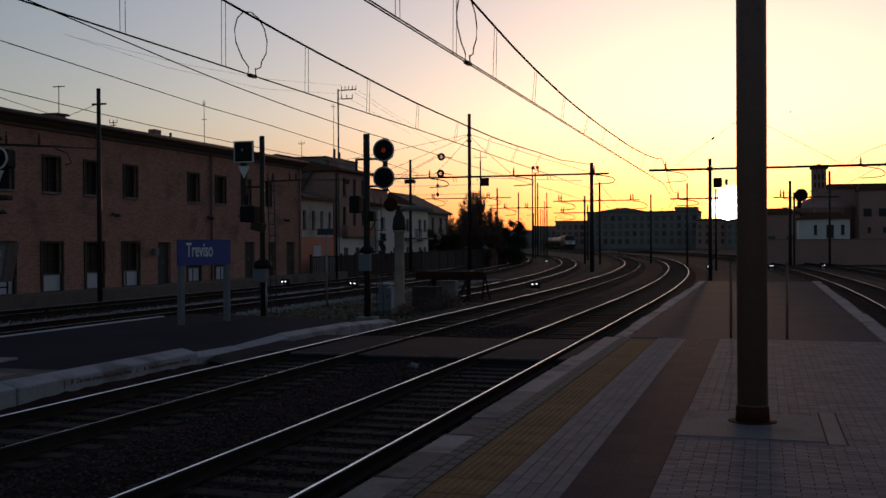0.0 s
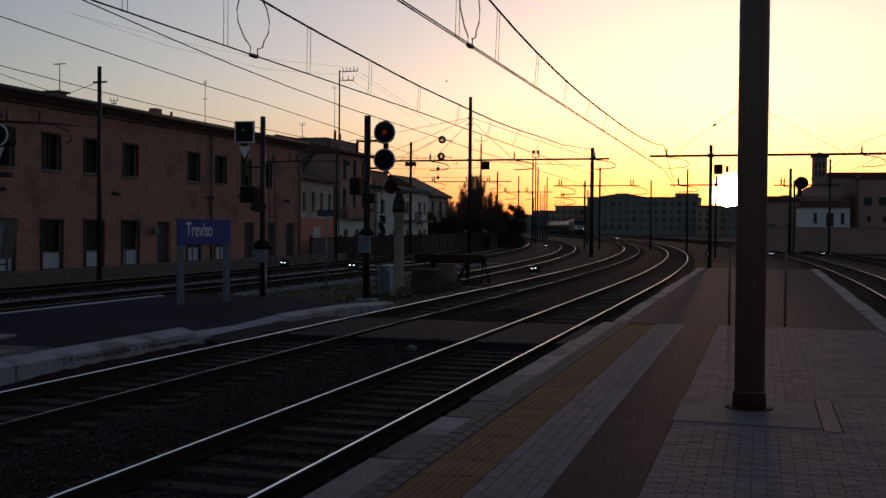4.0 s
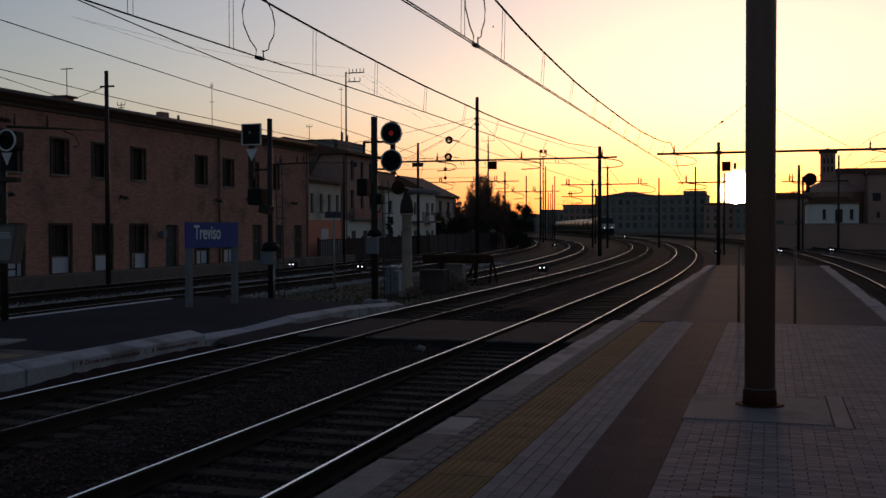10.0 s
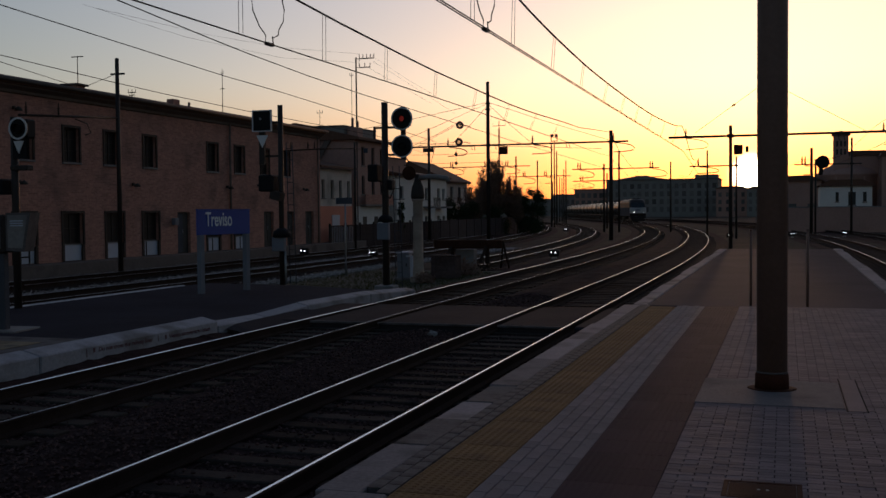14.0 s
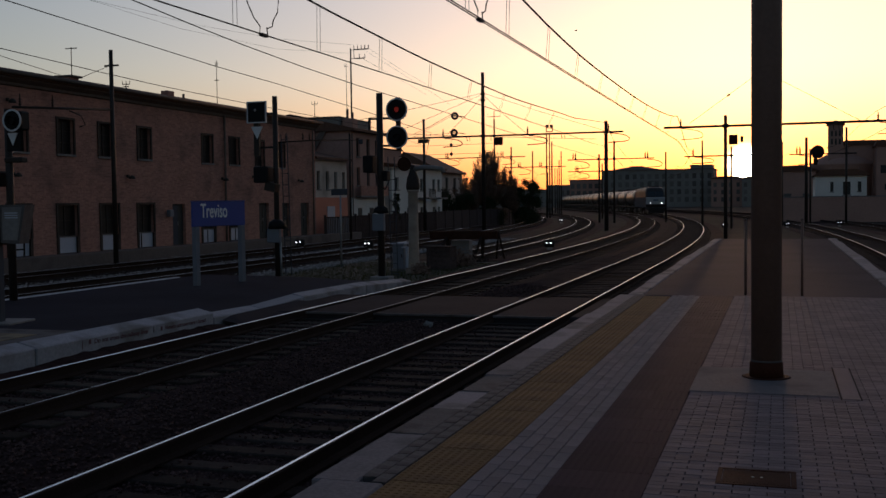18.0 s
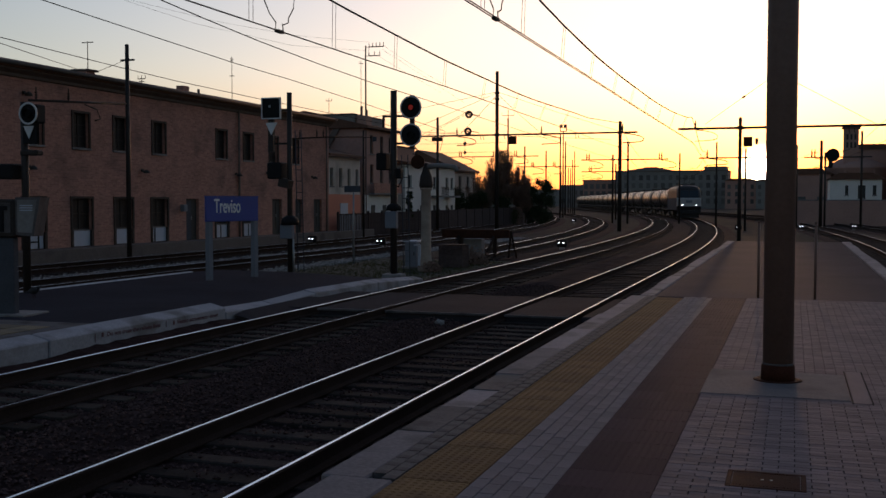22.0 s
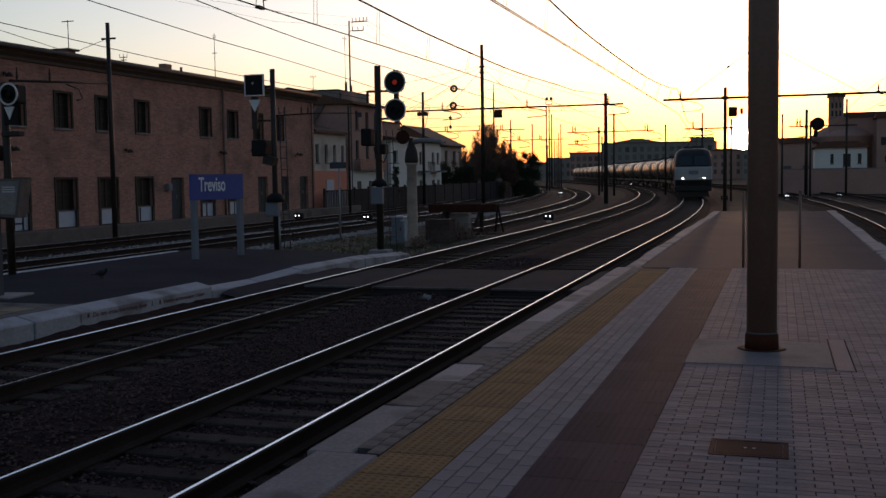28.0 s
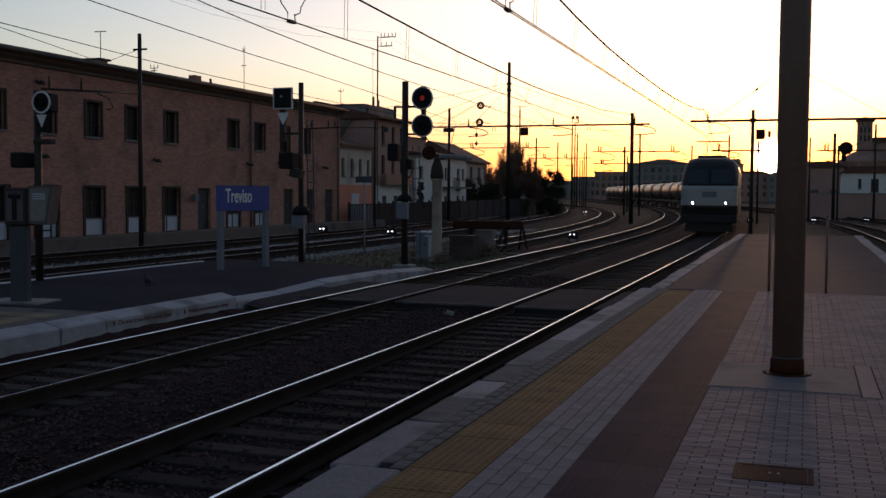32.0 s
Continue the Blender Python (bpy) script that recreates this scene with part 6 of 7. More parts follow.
bare_tree(-29.05, 106, 7.75, 2.15, 11, "bare winter tree with a dense crown of fine brown twigs", .17, .24, 100, 95)
bare_tree(-27.7, 108.5, 5.9, 1.2, 13, "bare winter tree at the edge of the yard", .10, .3, 44, 90)
bare_tree(-30.6, 107, 6.2, 1.0, 17, "slim bare tree behind the white house", .09, .3, 30, 70)
bare_tree(-31.6, 105, 5.4, 1.1, 18, "slim bare tree behind the white house", .09, .3, 30, 70)
bare_tree(-30.2, 104, 4.9, 1.0, 19, "bare winter tree among the shrubs", .08, .25, 30, 80)
bare_tree(-26.6, 106.5, 5.2, .9, 20, "bare winter tree at the edge of the yard", .08, .25, 36, 90)
leafy_tree(-24.72, 106, 5.15, 1.15, 21, "dark round evergreen at the edge of the yard", .02, 13000, .42, .07)
leafy_tree(-26.2, 107.5, 4.2, .8, 22, "dark evergreen among bare trees", .03, 6000, .6, .08)
leafy_tree(-30.6, 103, 3.5, 1.4, 23, "low dark evergreen among bare trees", .03, 6000, .5, .08)
leafy_tree(-32.9, 102, 4.2, 1.3, 24, "dark evergreen beside the white house", .03, 6000, .5, .08)
leafy_tree(-28.2, 104, 2.9, 1.4, 28, "low dark evergreen among bare trees", .03, 5000, .5, .08)
leafy_tree(-27.75, 74.6, 3.7, .28, 25, "slim dark evergreen before the white house", .05, 3000, .6, .06)
leafy_tree(-11.75, 38.3, .5, .75, 27, "low dry shrub behind the timber box", .05, 1500, .6, .05, "shrub", "shrub")
leafy_tree(-11.72, 33.7, .34, .34, 26, "tuft of dry weeds at the water column's foot", .04, 700, .6, .05, "shrub", "shrub")

# rough grass behind the low platform's end
rg = random.Random(31)
v, f = [], []
for _ in range(16000):
    y = rg.uniform(25.5, 40)
    x = rg.uniform(-16.6, -10.7)
    if y < 30 and -15.4 < x < -11 and rg.random() < .8:
        continue
    h, a = rg.uniform(.03, .11), rg.uniform(0, math.pi)
    d = Vector((math.cos(a), math.sin(a), 0)) * rg.uniform(.006, .014)
    t = Vector((rg.gauss(0, .05), rg.gauss(0, .05), h))
    p = Vector((x, y, SOIL))
    k = len(v)
    v += [p - d, p + d, p + t]
    f.append((k, k + 1, k + 2))
tagged(new("rough_grass", many("rough_grass", v, f, M_GRASS)), "thin rough grass on the trodden ground behind the low platform", "grass", "", "stuff")
bm = B()
g = [[bm.verts.new((x, y, SOIL + .012 + rg.uniform(0, .02))) for x in (-16.9, -15, -13, -11.5, -10.7)] for y in (26, 29, 32, 35, 38, 41)]
for a, b in zip(g, g[1:]):
    for k in range(4):
        bm.faces.new((a[k], a[k + 1], b[k + 1], b[k]))
struct("verge", bm, mat("verge_turf", (0.03, 0.03, 0.014), .95, vary=.5, grain=5, patch=.5, bump=.6), "strip of dark turf between the sidings", "verge")

# a bank of ballast heaped against the low platform's kerb
rb = random.Random(8)
bm = B()
g = []
y = 2.0
while y < 18.3:
    h = rb.uniform(-.665, -.632) + .045 * min(max(y - 12.6, 0), 1) - max(0, y - 17.2) * .08
    g.append([bm.verts.new((x, y, z)) for x, z in ((-10.31, h), (-10.16, h - rb.uniform(.01, .03)), (-9.95, -.70 + rb.uniform(-.02, .02)), (-9.72, -.775))])
    y += .16
for a, b in zip(g, g[1:]):
    for k in range(3):
        bm.faces.new((a[k], a[k + 1], b[k + 1], b[k]))
struct("ballast_bank", bm, M_BALLAST, "dark ballast heaped against the kerb of the low platform", "ballast")

# a low ridge of ballast between the two main tracks
for y0, y1 in ((1.0, 19.5), (23.9, 44.0)):
    bm = B()
    g, y = [], y0
    while y < y1:
        h = rb.uniform(.05, .085)
        g.append([bm.verts.new((-6.7 + u, y, RT - .215 + h * k + rb.uniform(-.012, .012))) for u, k in ((-.75, -.35), (-.5, .3), (-.22, .85), (0, 1), (.22, .85), (.5, .3), (.75, -.35))])
        y += .17
    for a, b in zip(g, g[1:]):
        for k in range(6):
            bm.faces.new((a[k], a[k + 1], b[k + 1], b[k]))
    struct("ballast_ridge", bm, M_BALLAST, "low ridge of loose ballast between the main tracks", "ballast")

# loose ballast stones
rs = random.Random(41)


def stones(n, spot, zone, size):
    v, f = [], []
    for _ in range(n):
        x, y = zone()
        z = spot(x, y)
        if z is None:
            continue
        r = rs.uniform(*size)
        sx, sy, sz = (r * rs.uniform(.7, 1.3) for _ in range(3))
        a = rs.uniform(0, 3.14)
        ca, sa = math.cos(a), math.sin(a)
        k = len(v)
        for px, py, pz in ((1, 0, .1), (.2, .9, -.1), (-1, .2, .15), (-.1, -1, 0), (.15, .1, .9), (-.1, 0, -.8)):
            px, py = px * sx, py * sy
            v.append((x + px * ca - py * sa, y + px * sa + py * ca, z + pz * sz * .8))
        f += [(k + i, k + j, k + m) for i, j, m in ((0, 1, 4), (1, 2, 4), (2, 3, 4), (3, 0, 4), (1, 0, 5), (2, 1, 5), (3, 2, 5), (0, 3, 5))]
    return v, f


def bed_height(x, y):
    for c in (-4.7, -8.7):
        for d in (-.7525, .7525):
            if abs(x - c - d) < .09:
                return None
    if 19.5 < y < 23.8:
        return None
    z = RT - .21 + .01
    for c in (-4.7, -8.7):
        if abs(x - c) < 1.28 and ((y + 11.94) % .56) < .28:
            return None if rs.random() < .88 else RT - .165
    ridge = max(0.0, 1 - ((x + 6.7) / .62) ** 2) * .068
    return z + ridge + rs.uniform(-.01, .015)


st_near = stones(52000, bed_height, lambda: (rs.uniform(-10.25, -2.62), 3.5 + 25 * rs.random() ** 1.4), (.013, .030))
tagged(new("ballast_stones", many("ballast_stones", *st_near, M_STONE)), "loose dark ballast stones between and beside the rails", "ballast", "", "stuff")
M_PALES = mat("pale_ballast", (0.30, 0.272, 0.258), .9, vary=.3, grain=30, patch=4, bump=.3, rand=.5, island=True)
pale = stones(26000, lambda x, y: RT - .2 + rs.uniform(-.02, .03), lambda: (rs.choice((rs.gauss(-16.9, .3), rs.gauss(-21.35, .5), rs.gauss(-26.0, .35))), rs.uniform(12, 66)), (.02, .048))
tagged(new("pale_ballast_stones", many("pale_ballast_stones", *pale, M_PALES)), "pale loose stones on the shoulders of the rear tracks", "ballast", "", "stuff")
# ---------------------------------------------------------------- paving of the near platform


def paver(x, y, h=.05, c=.0025):
    """A paver, its top edges chamfered; it reaches from -h to 0."""
    bm = B()
    lo = [bm.verts.new((a * x / 2, b * y / 2, -h)) for a, b in ((-1, -1), (1, -1), (1, 1), (-1, 1))]
    mi = [bm.verts.new((a * x / 2, b * y / 2, -c)) for a, b in ((-1, -1), (1, -1), (1, 1), (-1, 1))]
    hi = [bm.verts.new((a * (x / 2 - c), b * (y / 2 - c), 0)) for a, b in ((-1, -1), (1, -1), (1, 1), (-1, 1))]
    for k in range(4):
        j = (k + 1) % 4
        bm.faces.new((lo[k], lo[j], mi[j], mi[k])), bm.faces.new((mi[k], mi[j], hi[j], hi[k]))
    bm.faces.new(hi)
    return bm


def pave(name, label, cells, size, material, far_mat, limit=300, tilt=.003, lift=.002):
    """Pavers at (x, y): the first ones, which the camera passes nearest, are pieces of their own; the rest are joined."""
    th = thing(name, label, "paving", None, "", "structure")
    rnd = random.Random(len(name))
    me = mesh_of(paver(*size), "paver", material)
    base = [v.co.copy() for v in me.vertices]
    polys = [tuple(p.vertices) for p in me.polygons]
    v, f = [], []
    for n, (x, y) in enumerate(cells):
        m = Matrix.Translation((x, y, rnd.uniform(-lift, lift * .4))) @ Euler((rnd.uniform(-tilt, tilt), rnd.uniform(-tilt, tilt), rnd.uniform(-.006, .006))).to_matrix().to_4x4()
        if n < limit:
            part("paver", me, None, th, "", m)
        else:
            k = len(v)
            v += [m @ c for c in base]
            f += [tuple(k + i for i in p) for p in polys]
    if v:
        part("pavers", many("pavers", v, f, far_mat), None, th)["kind"] = "stuff"
    return th


def clear_of(x, y):
    return not (-.66 < x < .36 and 9.19 < y < 10.46) and not (-.27 < x < -.02 and 6.235 < y < 6.535)


# grey-pink bricks laid across, to the column and beyond
cells, halves = [], []
r = 0
y = 4.6
while y < PAVE - .03:
    x = -.745 + .095 + (.095 if r % 2 else 0)
    if r % 2:
        halves.append((-.745 + .0475, y))
    while x < 1.84:
        if clear_of(x, y):
            cells.append((x, y))
        x += .19
    y += .069
    r += 1
cells.sort(key=lambda c: (c[1] + abs(c[0]) * .6))
pave("brick_paving", "grey-pink bricks laid across the platform in running bond", cells, (.184, .0668), M_BRICKP, M_BRICKPI)
pave("edge_bricks", "half bricks closing the paving against the dark strip", halves, (.0925, .0668), M_BRICKP, M_BRICKPI)
# pale setts beside the tactile strip
cells = [(-1.725 + .0945 * c, 3.2 + .2 * k + (.1 if c % 2 else 0)) for k in range(77) for c in range(5)]
pave("pale_paving", "pale setts laid along the platform in running bond", [c for c in cells if c[1] < PAVE - .1], (.0905, .195), M_BRICKW, M_BRICKWI)
# dark red strip: tiles with fine ribs along the platform
bm = paver(.2768, .3985, .05, .0015)
for k in range(6):
    x = -.1155 + k * .0462
    q = [bm.verts.new((x + a * .014, b * .192, .0003)) for a, b in ((-1, -1), (1, -1), (1, 1), (-1, 1))]
    p = [bm.verts.new((x + a * .009, b * .195, .0024)) for a, b in ((-1, -1), (1, -1), (1, 1), (-1, 1))]
    for e in range(4):
        bm.faces.new((q[e], q[(e + 1) % 4], p[(e + 1) % 4], p[e]))
    bm.faces.new(p)
RIBBED = mesh_of(bm, "ribbed_tile", M_BRICKR)
dk = thing("ribbed_strip", "dark red ribbed tiles laid as a strip along the platform", "paving", None, "", "structure")
rd = random.Random(12)
for k in range(38):
    for c in range(2):
        part("ribbed_tile", RIBBED, None, dk, "", Matrix.Translation((-1.163 + .278 * c, 3.3 + .4 * k, rd.uniform(-.001, .0002))) @ Euler((rd.uniform(-.0015, .0015), rd.uniform(-.0015, .0015), 0)).to_matrix().to_4x4())
# narrow grey course along the kerb
cells = [(x, 5.82 + .2 * k + (.1 if x < -2.3 else 0)) for k in range(64) for x in (-2.272, -2.367)]
pave("kerb_course", "two courses of grey setts between kerb and tactile strip", [c for c in cells if c[1] < PAVE - .1], (.089, .192), M_KERBD, M_KERBD)
# paving behind the camera's feet
struct("paving_behind", box(B(), E0 + .33, E1 - .31, -13.9, 3.08, -.049, -.004), M_BRICKPI, "plain paving of the platform", "paving")

struct("paving_behind", box(B(), -.74, E1 - .31, 3.083, 4.56, -.049, -.004), M_BRICKPI, "plain paving of the platform", "paving")

# yellow tactile tiles with rows of studs
bm = paver(.436, .436, .05, .004)
for i in range(8):
    for j in range(8):
        x, y = -.191 + i * .0545, -.191 + j * .0545
        q = [bm.verts.new((x + a * .017, y + b * .017, .0003)) for a, b in ((-1, -1), (1, -1), (1, 1), (-1, 1))]
        p = [bm.verts.new((x + a * .010, y + b * .010, .0042)) for a, b in ((-1, -1), (1, -1), (1, 1), (-1, 1))]
        for k in range(4):
            bm.faces.new((q[k], q[(k + 1) % 4], p[(k + 1) % 4], p[k]))
        bm.faces.new(p)
TILE = mesh_of(bm, "tactile_tile", M_YEL)
ty = thing("tactile_strip", "worn yellow tactile strip of studded tiles along the platform", "tactile paving", None, "", "structure")
rt = random.Random(9)
for k in range(34):
    part("tactile_tile", TILE, None, ty, "", Matrix.Translation((-1.998, 3.35 + k * .4405, rt.uniform(-.003, .001))))
# ---------------------------------------------------------------- the goods train


def locomotive():
    th = thing("locomotive", "electric locomotive with a white nose and two lit headlamps", "locomotive", pose(0, 0, RT))
    # +y is its tail; the nose looks to -y
    side = [(-8.55, 1.05), (-8.78, 1.56), (-8.80, 2.45), (-8.68, 2.62), (-7.95, 3.62), (-7.5, 4.02), (-6.6, 4.20), (7.6, 4.20), (8.4, 3.6), (8.6, 2.62), (8.6, 1.05)]
    bm = B()
    rows = []
    for x, push, drop in ((-1.5, .32, .52), (-1.42, .14, .30), (-1.18, .03, .09), (-.75, 0, 0), (.75, 0, 0), (1.18, .03, .09), (1.42, .14, .30), (1.5, .32, .52)):
        rows.append([bm.verts.new((x, y + (push if y < -6 else -push * .3 if y > 6 else 0), z - (drop * 1.3 if z > 3.5 else 0))) for y, z in side])
    n = len(side)
    for a, b in zip(rows, rows[1:]):
        for k in range(n):
            f = bm.faces.new((a[k], a[(k + 1) % n], b[(k + 1) % n], b[k]))
            f.material_index = 1 if 3 <= k <= 8 or k in (0, 10) else 0
            f.smooth = 2 <= k <= 5
    for r in (rows[0], rows[-1]):
        bm.faces.new((r[0], r[1], r[2], r[3], r[9], r[10])).material_index = 2
        bm.faces.new((r[3], r[4], r[5], r[6], r[7], r[8], r[9])).material_index = 1
    bmesh.ops.recalc_face_normals(bm, faces=bm.faces)
    body = part("body", bm, (M_LOCOW, M_LOCOD, M_GREYD), th)
    sl = Matrix.Translation((0, -8.70, 2.62)) @ Matrix.Rotation(radians(-36.1), 4, "X")
    for a, b in ((-1.16, -.05), (.05, 1.16)):
        part("windscreen", box(B(), a, b, -.03, .03, .10, 1.12, .02), M_GLASS, body, "", sl)
    part("nose_band", box(B(), -1.08, 1.08, -8.83, -8.77, 1.42, 1.56), M_LOCOD, body, "dark band under the headlamps")
    part("emblem", box(B(), -.38, .38, -8.83, -8.775, 2.0, 2.3), M_GREYP, body, "pale grey emblem")
    for x in (-.86, .86):
        lamp = part("headlamp", lathe(B(), [(.12, 0), (.12, .07)], 18, 0, Matrix.Translation((x, -8.77, 1.69)) @ FACE), M_LOCOD, body)
        part("lens", lathe(B(), [(.058, 0), (.058, .02)], 18, 0, Matrix.Translation((x, -8.845, 1.69)) @ FACE), M_LAMP, lamp, "lit headlamp")
    part("buffer_beam", box(B(), -1.45, 1.45, -8.8, -8.35, .62, 1.04, .03), M_LOCOD, th)
    for x in (-.875, .875):
        part("buffer", lathe(B(), [(.08, 0), (.08, .4), (.22, .42), (.24, .46)], 16, 0, Matrix.Translation((x, -8.8, .88)) @ FACE), M_LOCOD, th)
    part("snow_plough", prism(B(), [(-1.3, .15), (1.3, .15), (1.2, .6), (-1.2, .6)], .15, Matrix.Translation((0, -8.6, 0))), M_LOCOD, th)
    for y in (-5.2, 5.2):
        bm = B()
        for s in (-1.0, 1.0):
            box(bm, s - .08, s + .08, y - 2.0, y + 2.0, .38, .85, .03)
        box(bm, -1.0, 1.0, y - .3, y + .3, .45, .8)
        bg = part("bogie", bm, M_BOGIE, th)
        for d in (-1.3, 1.3):
            bm = B()
            for s in (-.75, .75):
                lathe(bm, [(.55, -.06), (.55, .06)], 20, 0, Matrix.Translation((s, y + d, .55)) @ Matrix.Rotation(radians(90), 4, "Y"))
            cyl(bm, (-.75, y + d, .55), (.75, y + d, .55), .09)
            part("wheelset", bm, M_BOGIE, bg)
    bm = B()
    for y in (-5, -1, 3):
        box(bm, -.8, .8, y - 1.2, y + 1.2, 4.203, 4.34, .05)
    part("roof_gear", bm, M_LOCOD, th)
    bm = B()
    tube(bm, [(-.5, -5.6, 4.3), (-.3, -4.6, 4.6), (-.3, -5.9, 5.1)], .03), tube(bm, [(.5, -5.6, 4.3), (.3, -4.6, 4.6), (.3, -5.9, 5.1)], .03)
    box(bm, -.9, .9, -6.0, -5.8, 5.1, 5.16)
    part("pantograph", bm, M_STEELD, th)
    return th


def tank_wagon():
    th = thing("tank_wagon", "grey cylindrical tank wagon coupled in the goods train", "tank wagon", pose(0, 0, RT), "wagons of the goods train")
    prof = [(.25, -5.55), (.9, -5.42), (1.28, -5.2), (1.42, -4.9)] + [(1.42, -4.9 + k * 1.4) for k in range(1, 7)] + [(1.42, 4.9), (1.28, 5.2), (.9, 5.42), (.25, 5.55)]
    tk = part("tank", lathe(B(), prof, 26, 0, Matrix.Translation((0, 0, 2.62)) @ Matrix.Rotation(radians(-90), 4, "X")), M_TANK, th)
    for y in (-3.6, -1.2, 1.2, 3.6):
        part("hoop", lathe(B(), [(1.43, -.06), (1.46, -.05), (1.46, .05), (1.43, .06)], 26, 0, Matrix.Translation((0, y, 2.62)) @ Matrix.Rotation(radians(-90), 4, "X")), M_BOGIE, tk)
    part("dome", lathe(B(), [(.4, 0), (.4, .26), (.25, .32)], 14, 0, Matrix.Translation((0, 0, 3.98))), M_BOGIE, tk)
    bm = B()
    box(bm, -.35, .35, -5.2, 5.2, 4.10, 4.13)
    for y in range(-5, 6, 2):
        box(bm, -.3, .3, y - .03, y + .03, 3.95, 4.1)
    part("walkway", bm, M_BOGIE, tk)
    bm = B()
    box(bm, -1.2, -.95, -6.0, 6.0, .95, 1.22), box(bm, .95, 1.2, -6.0, 6.0, .95, 1.22), box(bm, -1.25, 1.25, -6.1, -5.9, .85, 1.2), box(bm, -1.25, 1.25, 5.9, 6.1, .85, 1.2)
    for y in (-4, 4):
        box(bm, -1.15, 1.15, y - .25, y + .25, 1.22, 1.75)
    part("underframe", bm, M_BOGIE, th)
    for y in (-6.1, 6.1):
        for x in (-.875, .875):
            s = math.copysign(1, y)
            bm = cyl(B(), (x, y, 1.04), (x, y + s * .42, 1.04), .09)
            part("buffer", cyl(bm, (x, y + s * .42, 1.04), (x, y + s * .48, 1.04), .22, n=14), M_BOGIE, th)
    bm = B()
    tube(bm, [(1.05, -5.7, .9), (1.05, -5.7, 2.6), (.4, -5.2, 4.1)], .03), tube(bm, [(1.4, -5.7, .9), (1.4, -5.7, 2.6)], .03)
    for k in range(5):
        cyl(bm, (1.05, -5.7, 1.1 + k * .3), (1.4, -5.7, 1.1 + k * .3), .015, n=5)
    part("ladder", bm, M_BOGIE, th)
    for y in (-4.2, 4.2):
        bm = B()
        for s in (-1.0, 1.0):
            box(bm, s - .07, s + .07, y - 1.3, y + 1.3, .35, .72, .03)
        box(bm, -1, 1, y - .2, y + .2, .45, .92)
        bg = part("bogie", bm, M_BOGIE, th)
        for d in (-.9, .9):
            bm = B()
            for s in (-.75, .75):
                lathe(bm, [(.46, -.06), (.46, .06)], 18, 0, Matrix.Translation((s, y + d, .46)) @ Matrix.Rotation(radians(90), 4, "Y"))
            cyl(bm, (-.75, y + d, .46), (.75, y + d, .46), .08)
            part("wheelset", bm, M_BOGIE, bg)
    return th


LOCO = locomotive()
WAGONS = [tank_wagon()]
for k in range(1, 17):
    WAGONS.append(copy_thing(WAGONS[0], pose(0, 0, RT)))


def nose_at(t):
    """Metres along the track at which the locomotive's nose stands."""
    return 58.0 + (32.0 - t) * 7.62


def on_track(s):
    p, a = T1(s)
    return Matrix.Translation((p.x, p.y, RT)) @ Matrix.Rotation(a, 4, "Z")


# ---------------------------------------------------------------- a pigeon on the low platform
PIGEON = thing("pigeon", "dark grey pigeon walking on the low platform", "bird", pose(-14.6, 15.6, LP))
bm = lathe(B(), [(.015, -.15), (.045, -.09), (.075, 0), (.068, .06), (.035, .11)], 12, 0, Matrix.Translation((0, 0, .15)) @ Matrix.Rotation(radians(80), 4, "Y"))
part("body", bm, M_FEATH, PIGEON)
bm = B()
bmesh.ops.create_icosphere(bm, subdivisions=2, radius=.034, matrix=Matrix.Translation((.125, 0, .215)))
cyl(bm, (.09, 0, .165), (.125, 0, .21), .036, .027)
part("head", bm, M_FEATH, PIGEON)
part("beak", cyl(B(), (.15, 0, .213), (.183, 0, .203), .010, .003, 6), M_GREYP, PIGEON)
part("tail", box(B(), -.22, -.11, -.03, .03, .10, .12, .004), M_FEATH, PIGEON)
for y in (-.03, .03):
    part("leg", cyl(B(), (.01, y, 0), (.0, y, .09), .006, n=6), M_RUST, PIGEON)


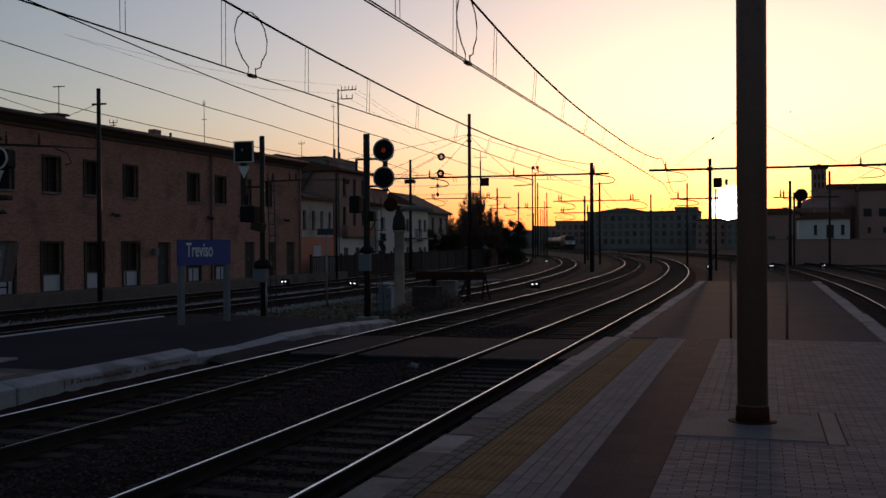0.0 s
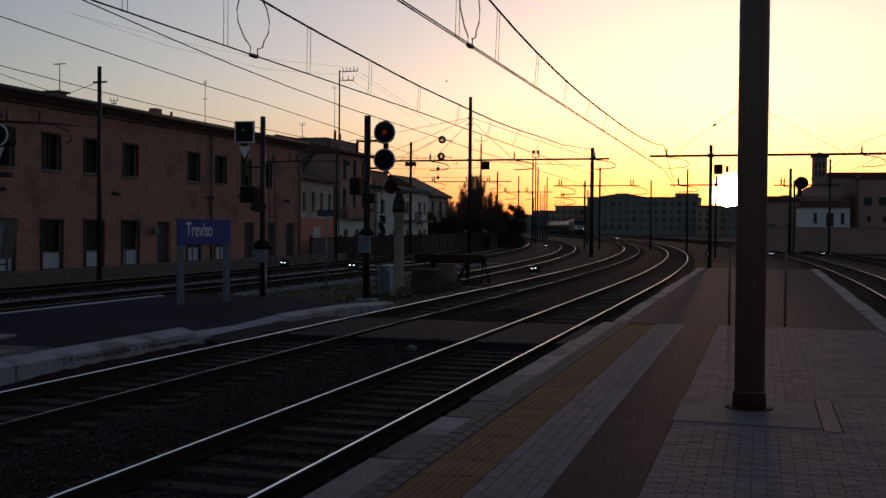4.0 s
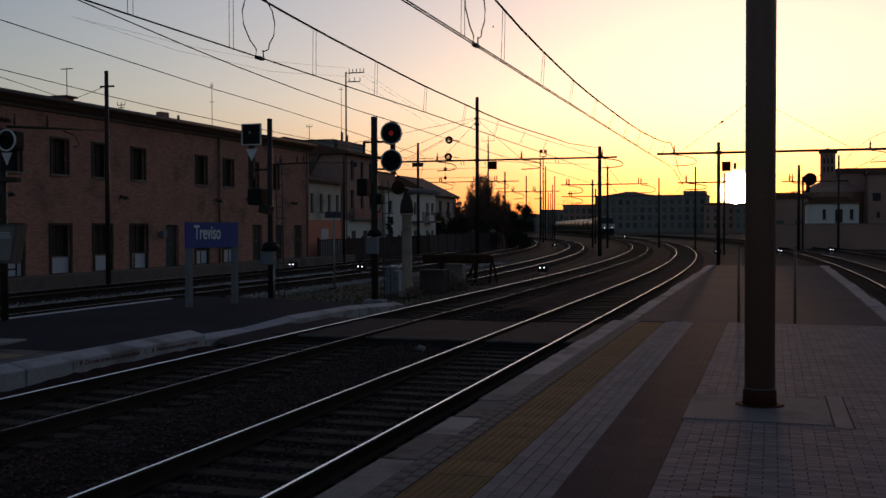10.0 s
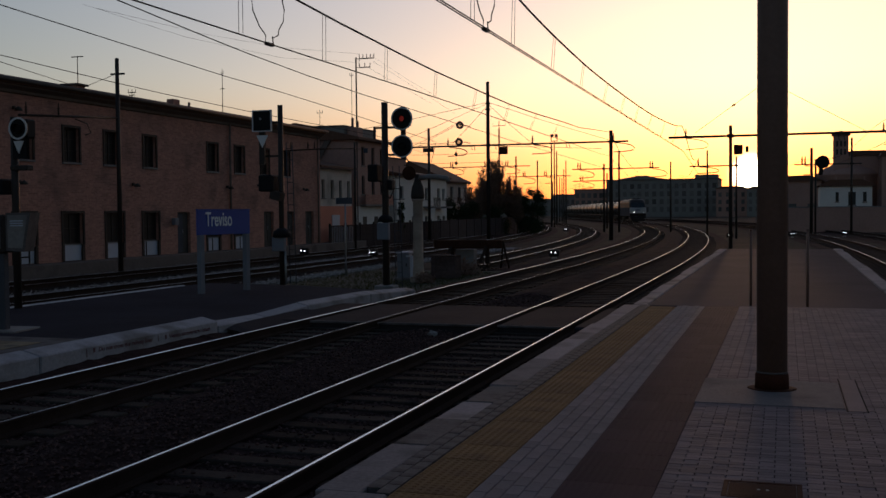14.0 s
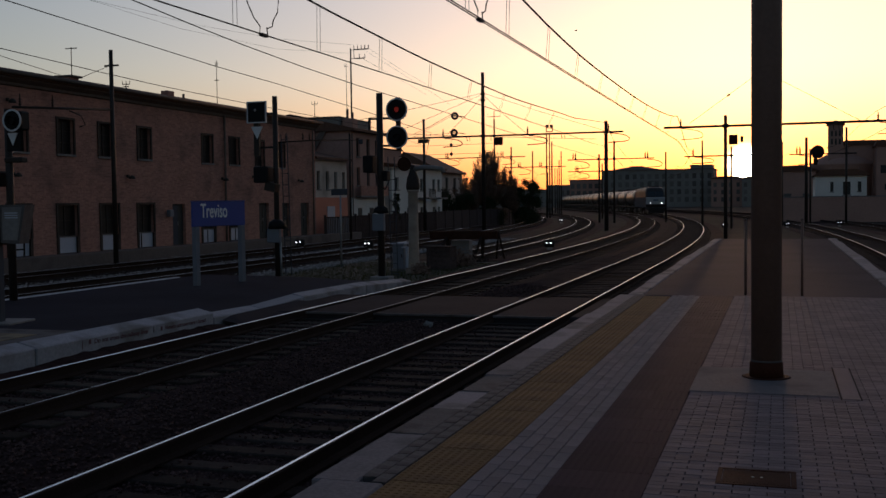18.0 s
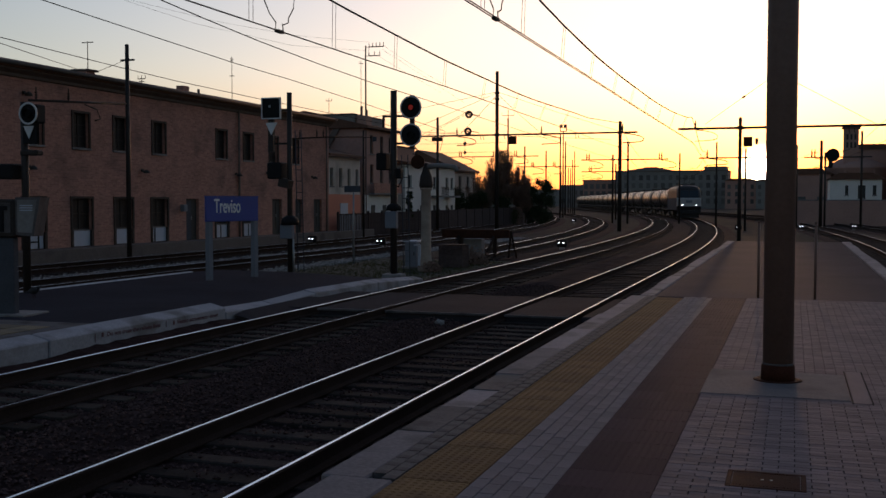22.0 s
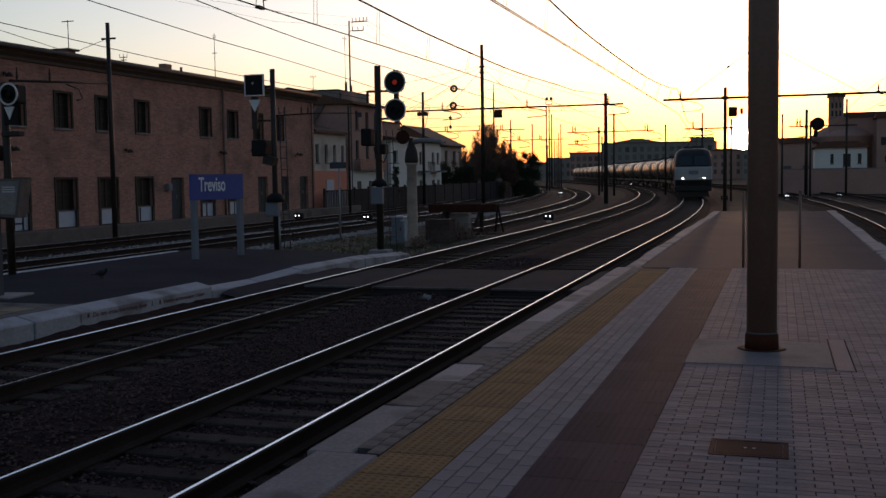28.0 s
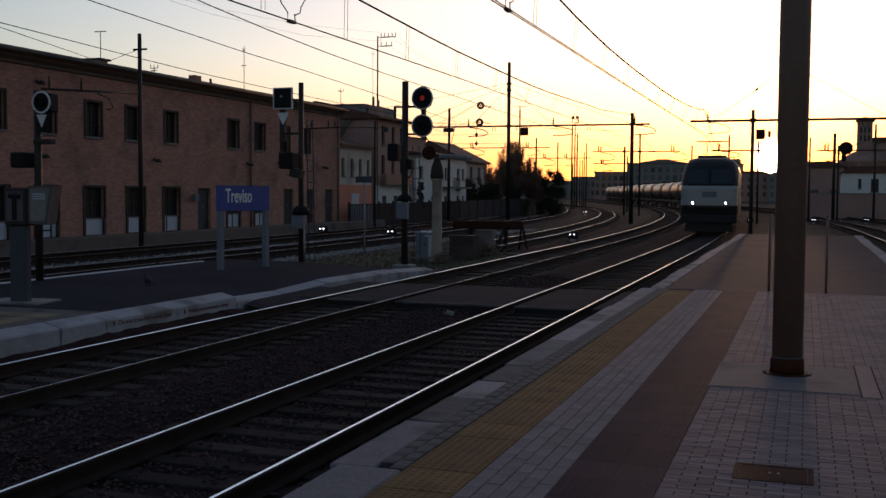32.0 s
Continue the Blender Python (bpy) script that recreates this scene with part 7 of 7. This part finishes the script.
def bird(label):
    th = thing("bird", label, "bird", pose(0, 0, 0), "birds in the sky")
    part("body", lathe(B(), [(.01, -.10), (.03, -.04), (.035, .015), (.015, .085)], 10, 0, Matrix.Rotation(radians(90), 4, "Y")), M_FEATH, th)
    for s in (-1, 1):
        bm = B()
        vs = [bm.verts.new(c) for c in ((.05, s * .02, .01), (-.04, s * .02, .01), (-.05, s * .16, .06), (.03, s * .16, .07), (-.05, s * .30, .03))]
        bm.faces.new((vs[0], vs[1], vs[2], vs[3])), bm.faces.new((vs[3], vs[2], vs[4]))
        bmesh.ops.solidify(bm, geom=bm.faces[:], thickness=.006)
        part("wing", bm, M_FEATH, th)
    return th


BIRDS = [bird("small dark bird flying over the tracks") for _ in range(3)]
# ---------------------------------------------------------------- what moves


PIGEON_WAY = [(0, -15.1, 17.4, 0), (20, -15.1, 17.4, 0), (22, -14.6, 17.42, 0), (23, -14.36, 17.52, -8), (24, -14.1, 17.5, 0), (25, -13.8, 17.56, 5), (25.5, -13.61, 17.55, 5),
              (27.6, -12.97, 17.71, 5), (28, -12.86, 17.72, 0), (28.5, -12.72, 17.72, 0), (29, -12.54, 17.74, 8), (29.5, -12.47, 17.84, 25), (30, -12.45, 17.92, 85), (30.3, -12.48, 18.0, 125),
              (30.6, -12.52, 18.02, 145), (31, -12.43, 17.84, 155), (31.5, -12.48, 17.9, 155), (32, -12.58, 18.02, 150)]


def motions():
    times = [k * 1.0 for k in range(33)]
    walk(LOCO, [(t, on_track(nose_at(t) + 8.8)) for t in times])
    for k, wagon in enumerate(WAGONS):
        walk(wagon, [(t, on_track(nose_at(t) + 17.9 + 6.6 + k * 13.16)) for t in times])

    walk(PIGEON, [(t, pose(x, y, LP, 0, 0, a)) for t, x, y, a in PIGEON_WAY])
    for flier, (t0, place, speed) in zip(BIRDS, ((6.0, (-47.1, 75.3, 16.3), (6.1, 2.8, .57)), (9.0, (-56.5, 68.9, 14.5), (-6.5, -2.0, .3)), (19.0, (-10.3, 88.1, 17.1), (5.5, 3.0, 1.6)))):
        way = Vector(speed)
        turn = math.degrees(math.atan2(way.y, way.x))
        walk(flier, [(t, pose(*(Vector(place) + way * (t - t0)), 0, 0, turn)) for t in (0, 8, 16, 24, 32)])


motions()
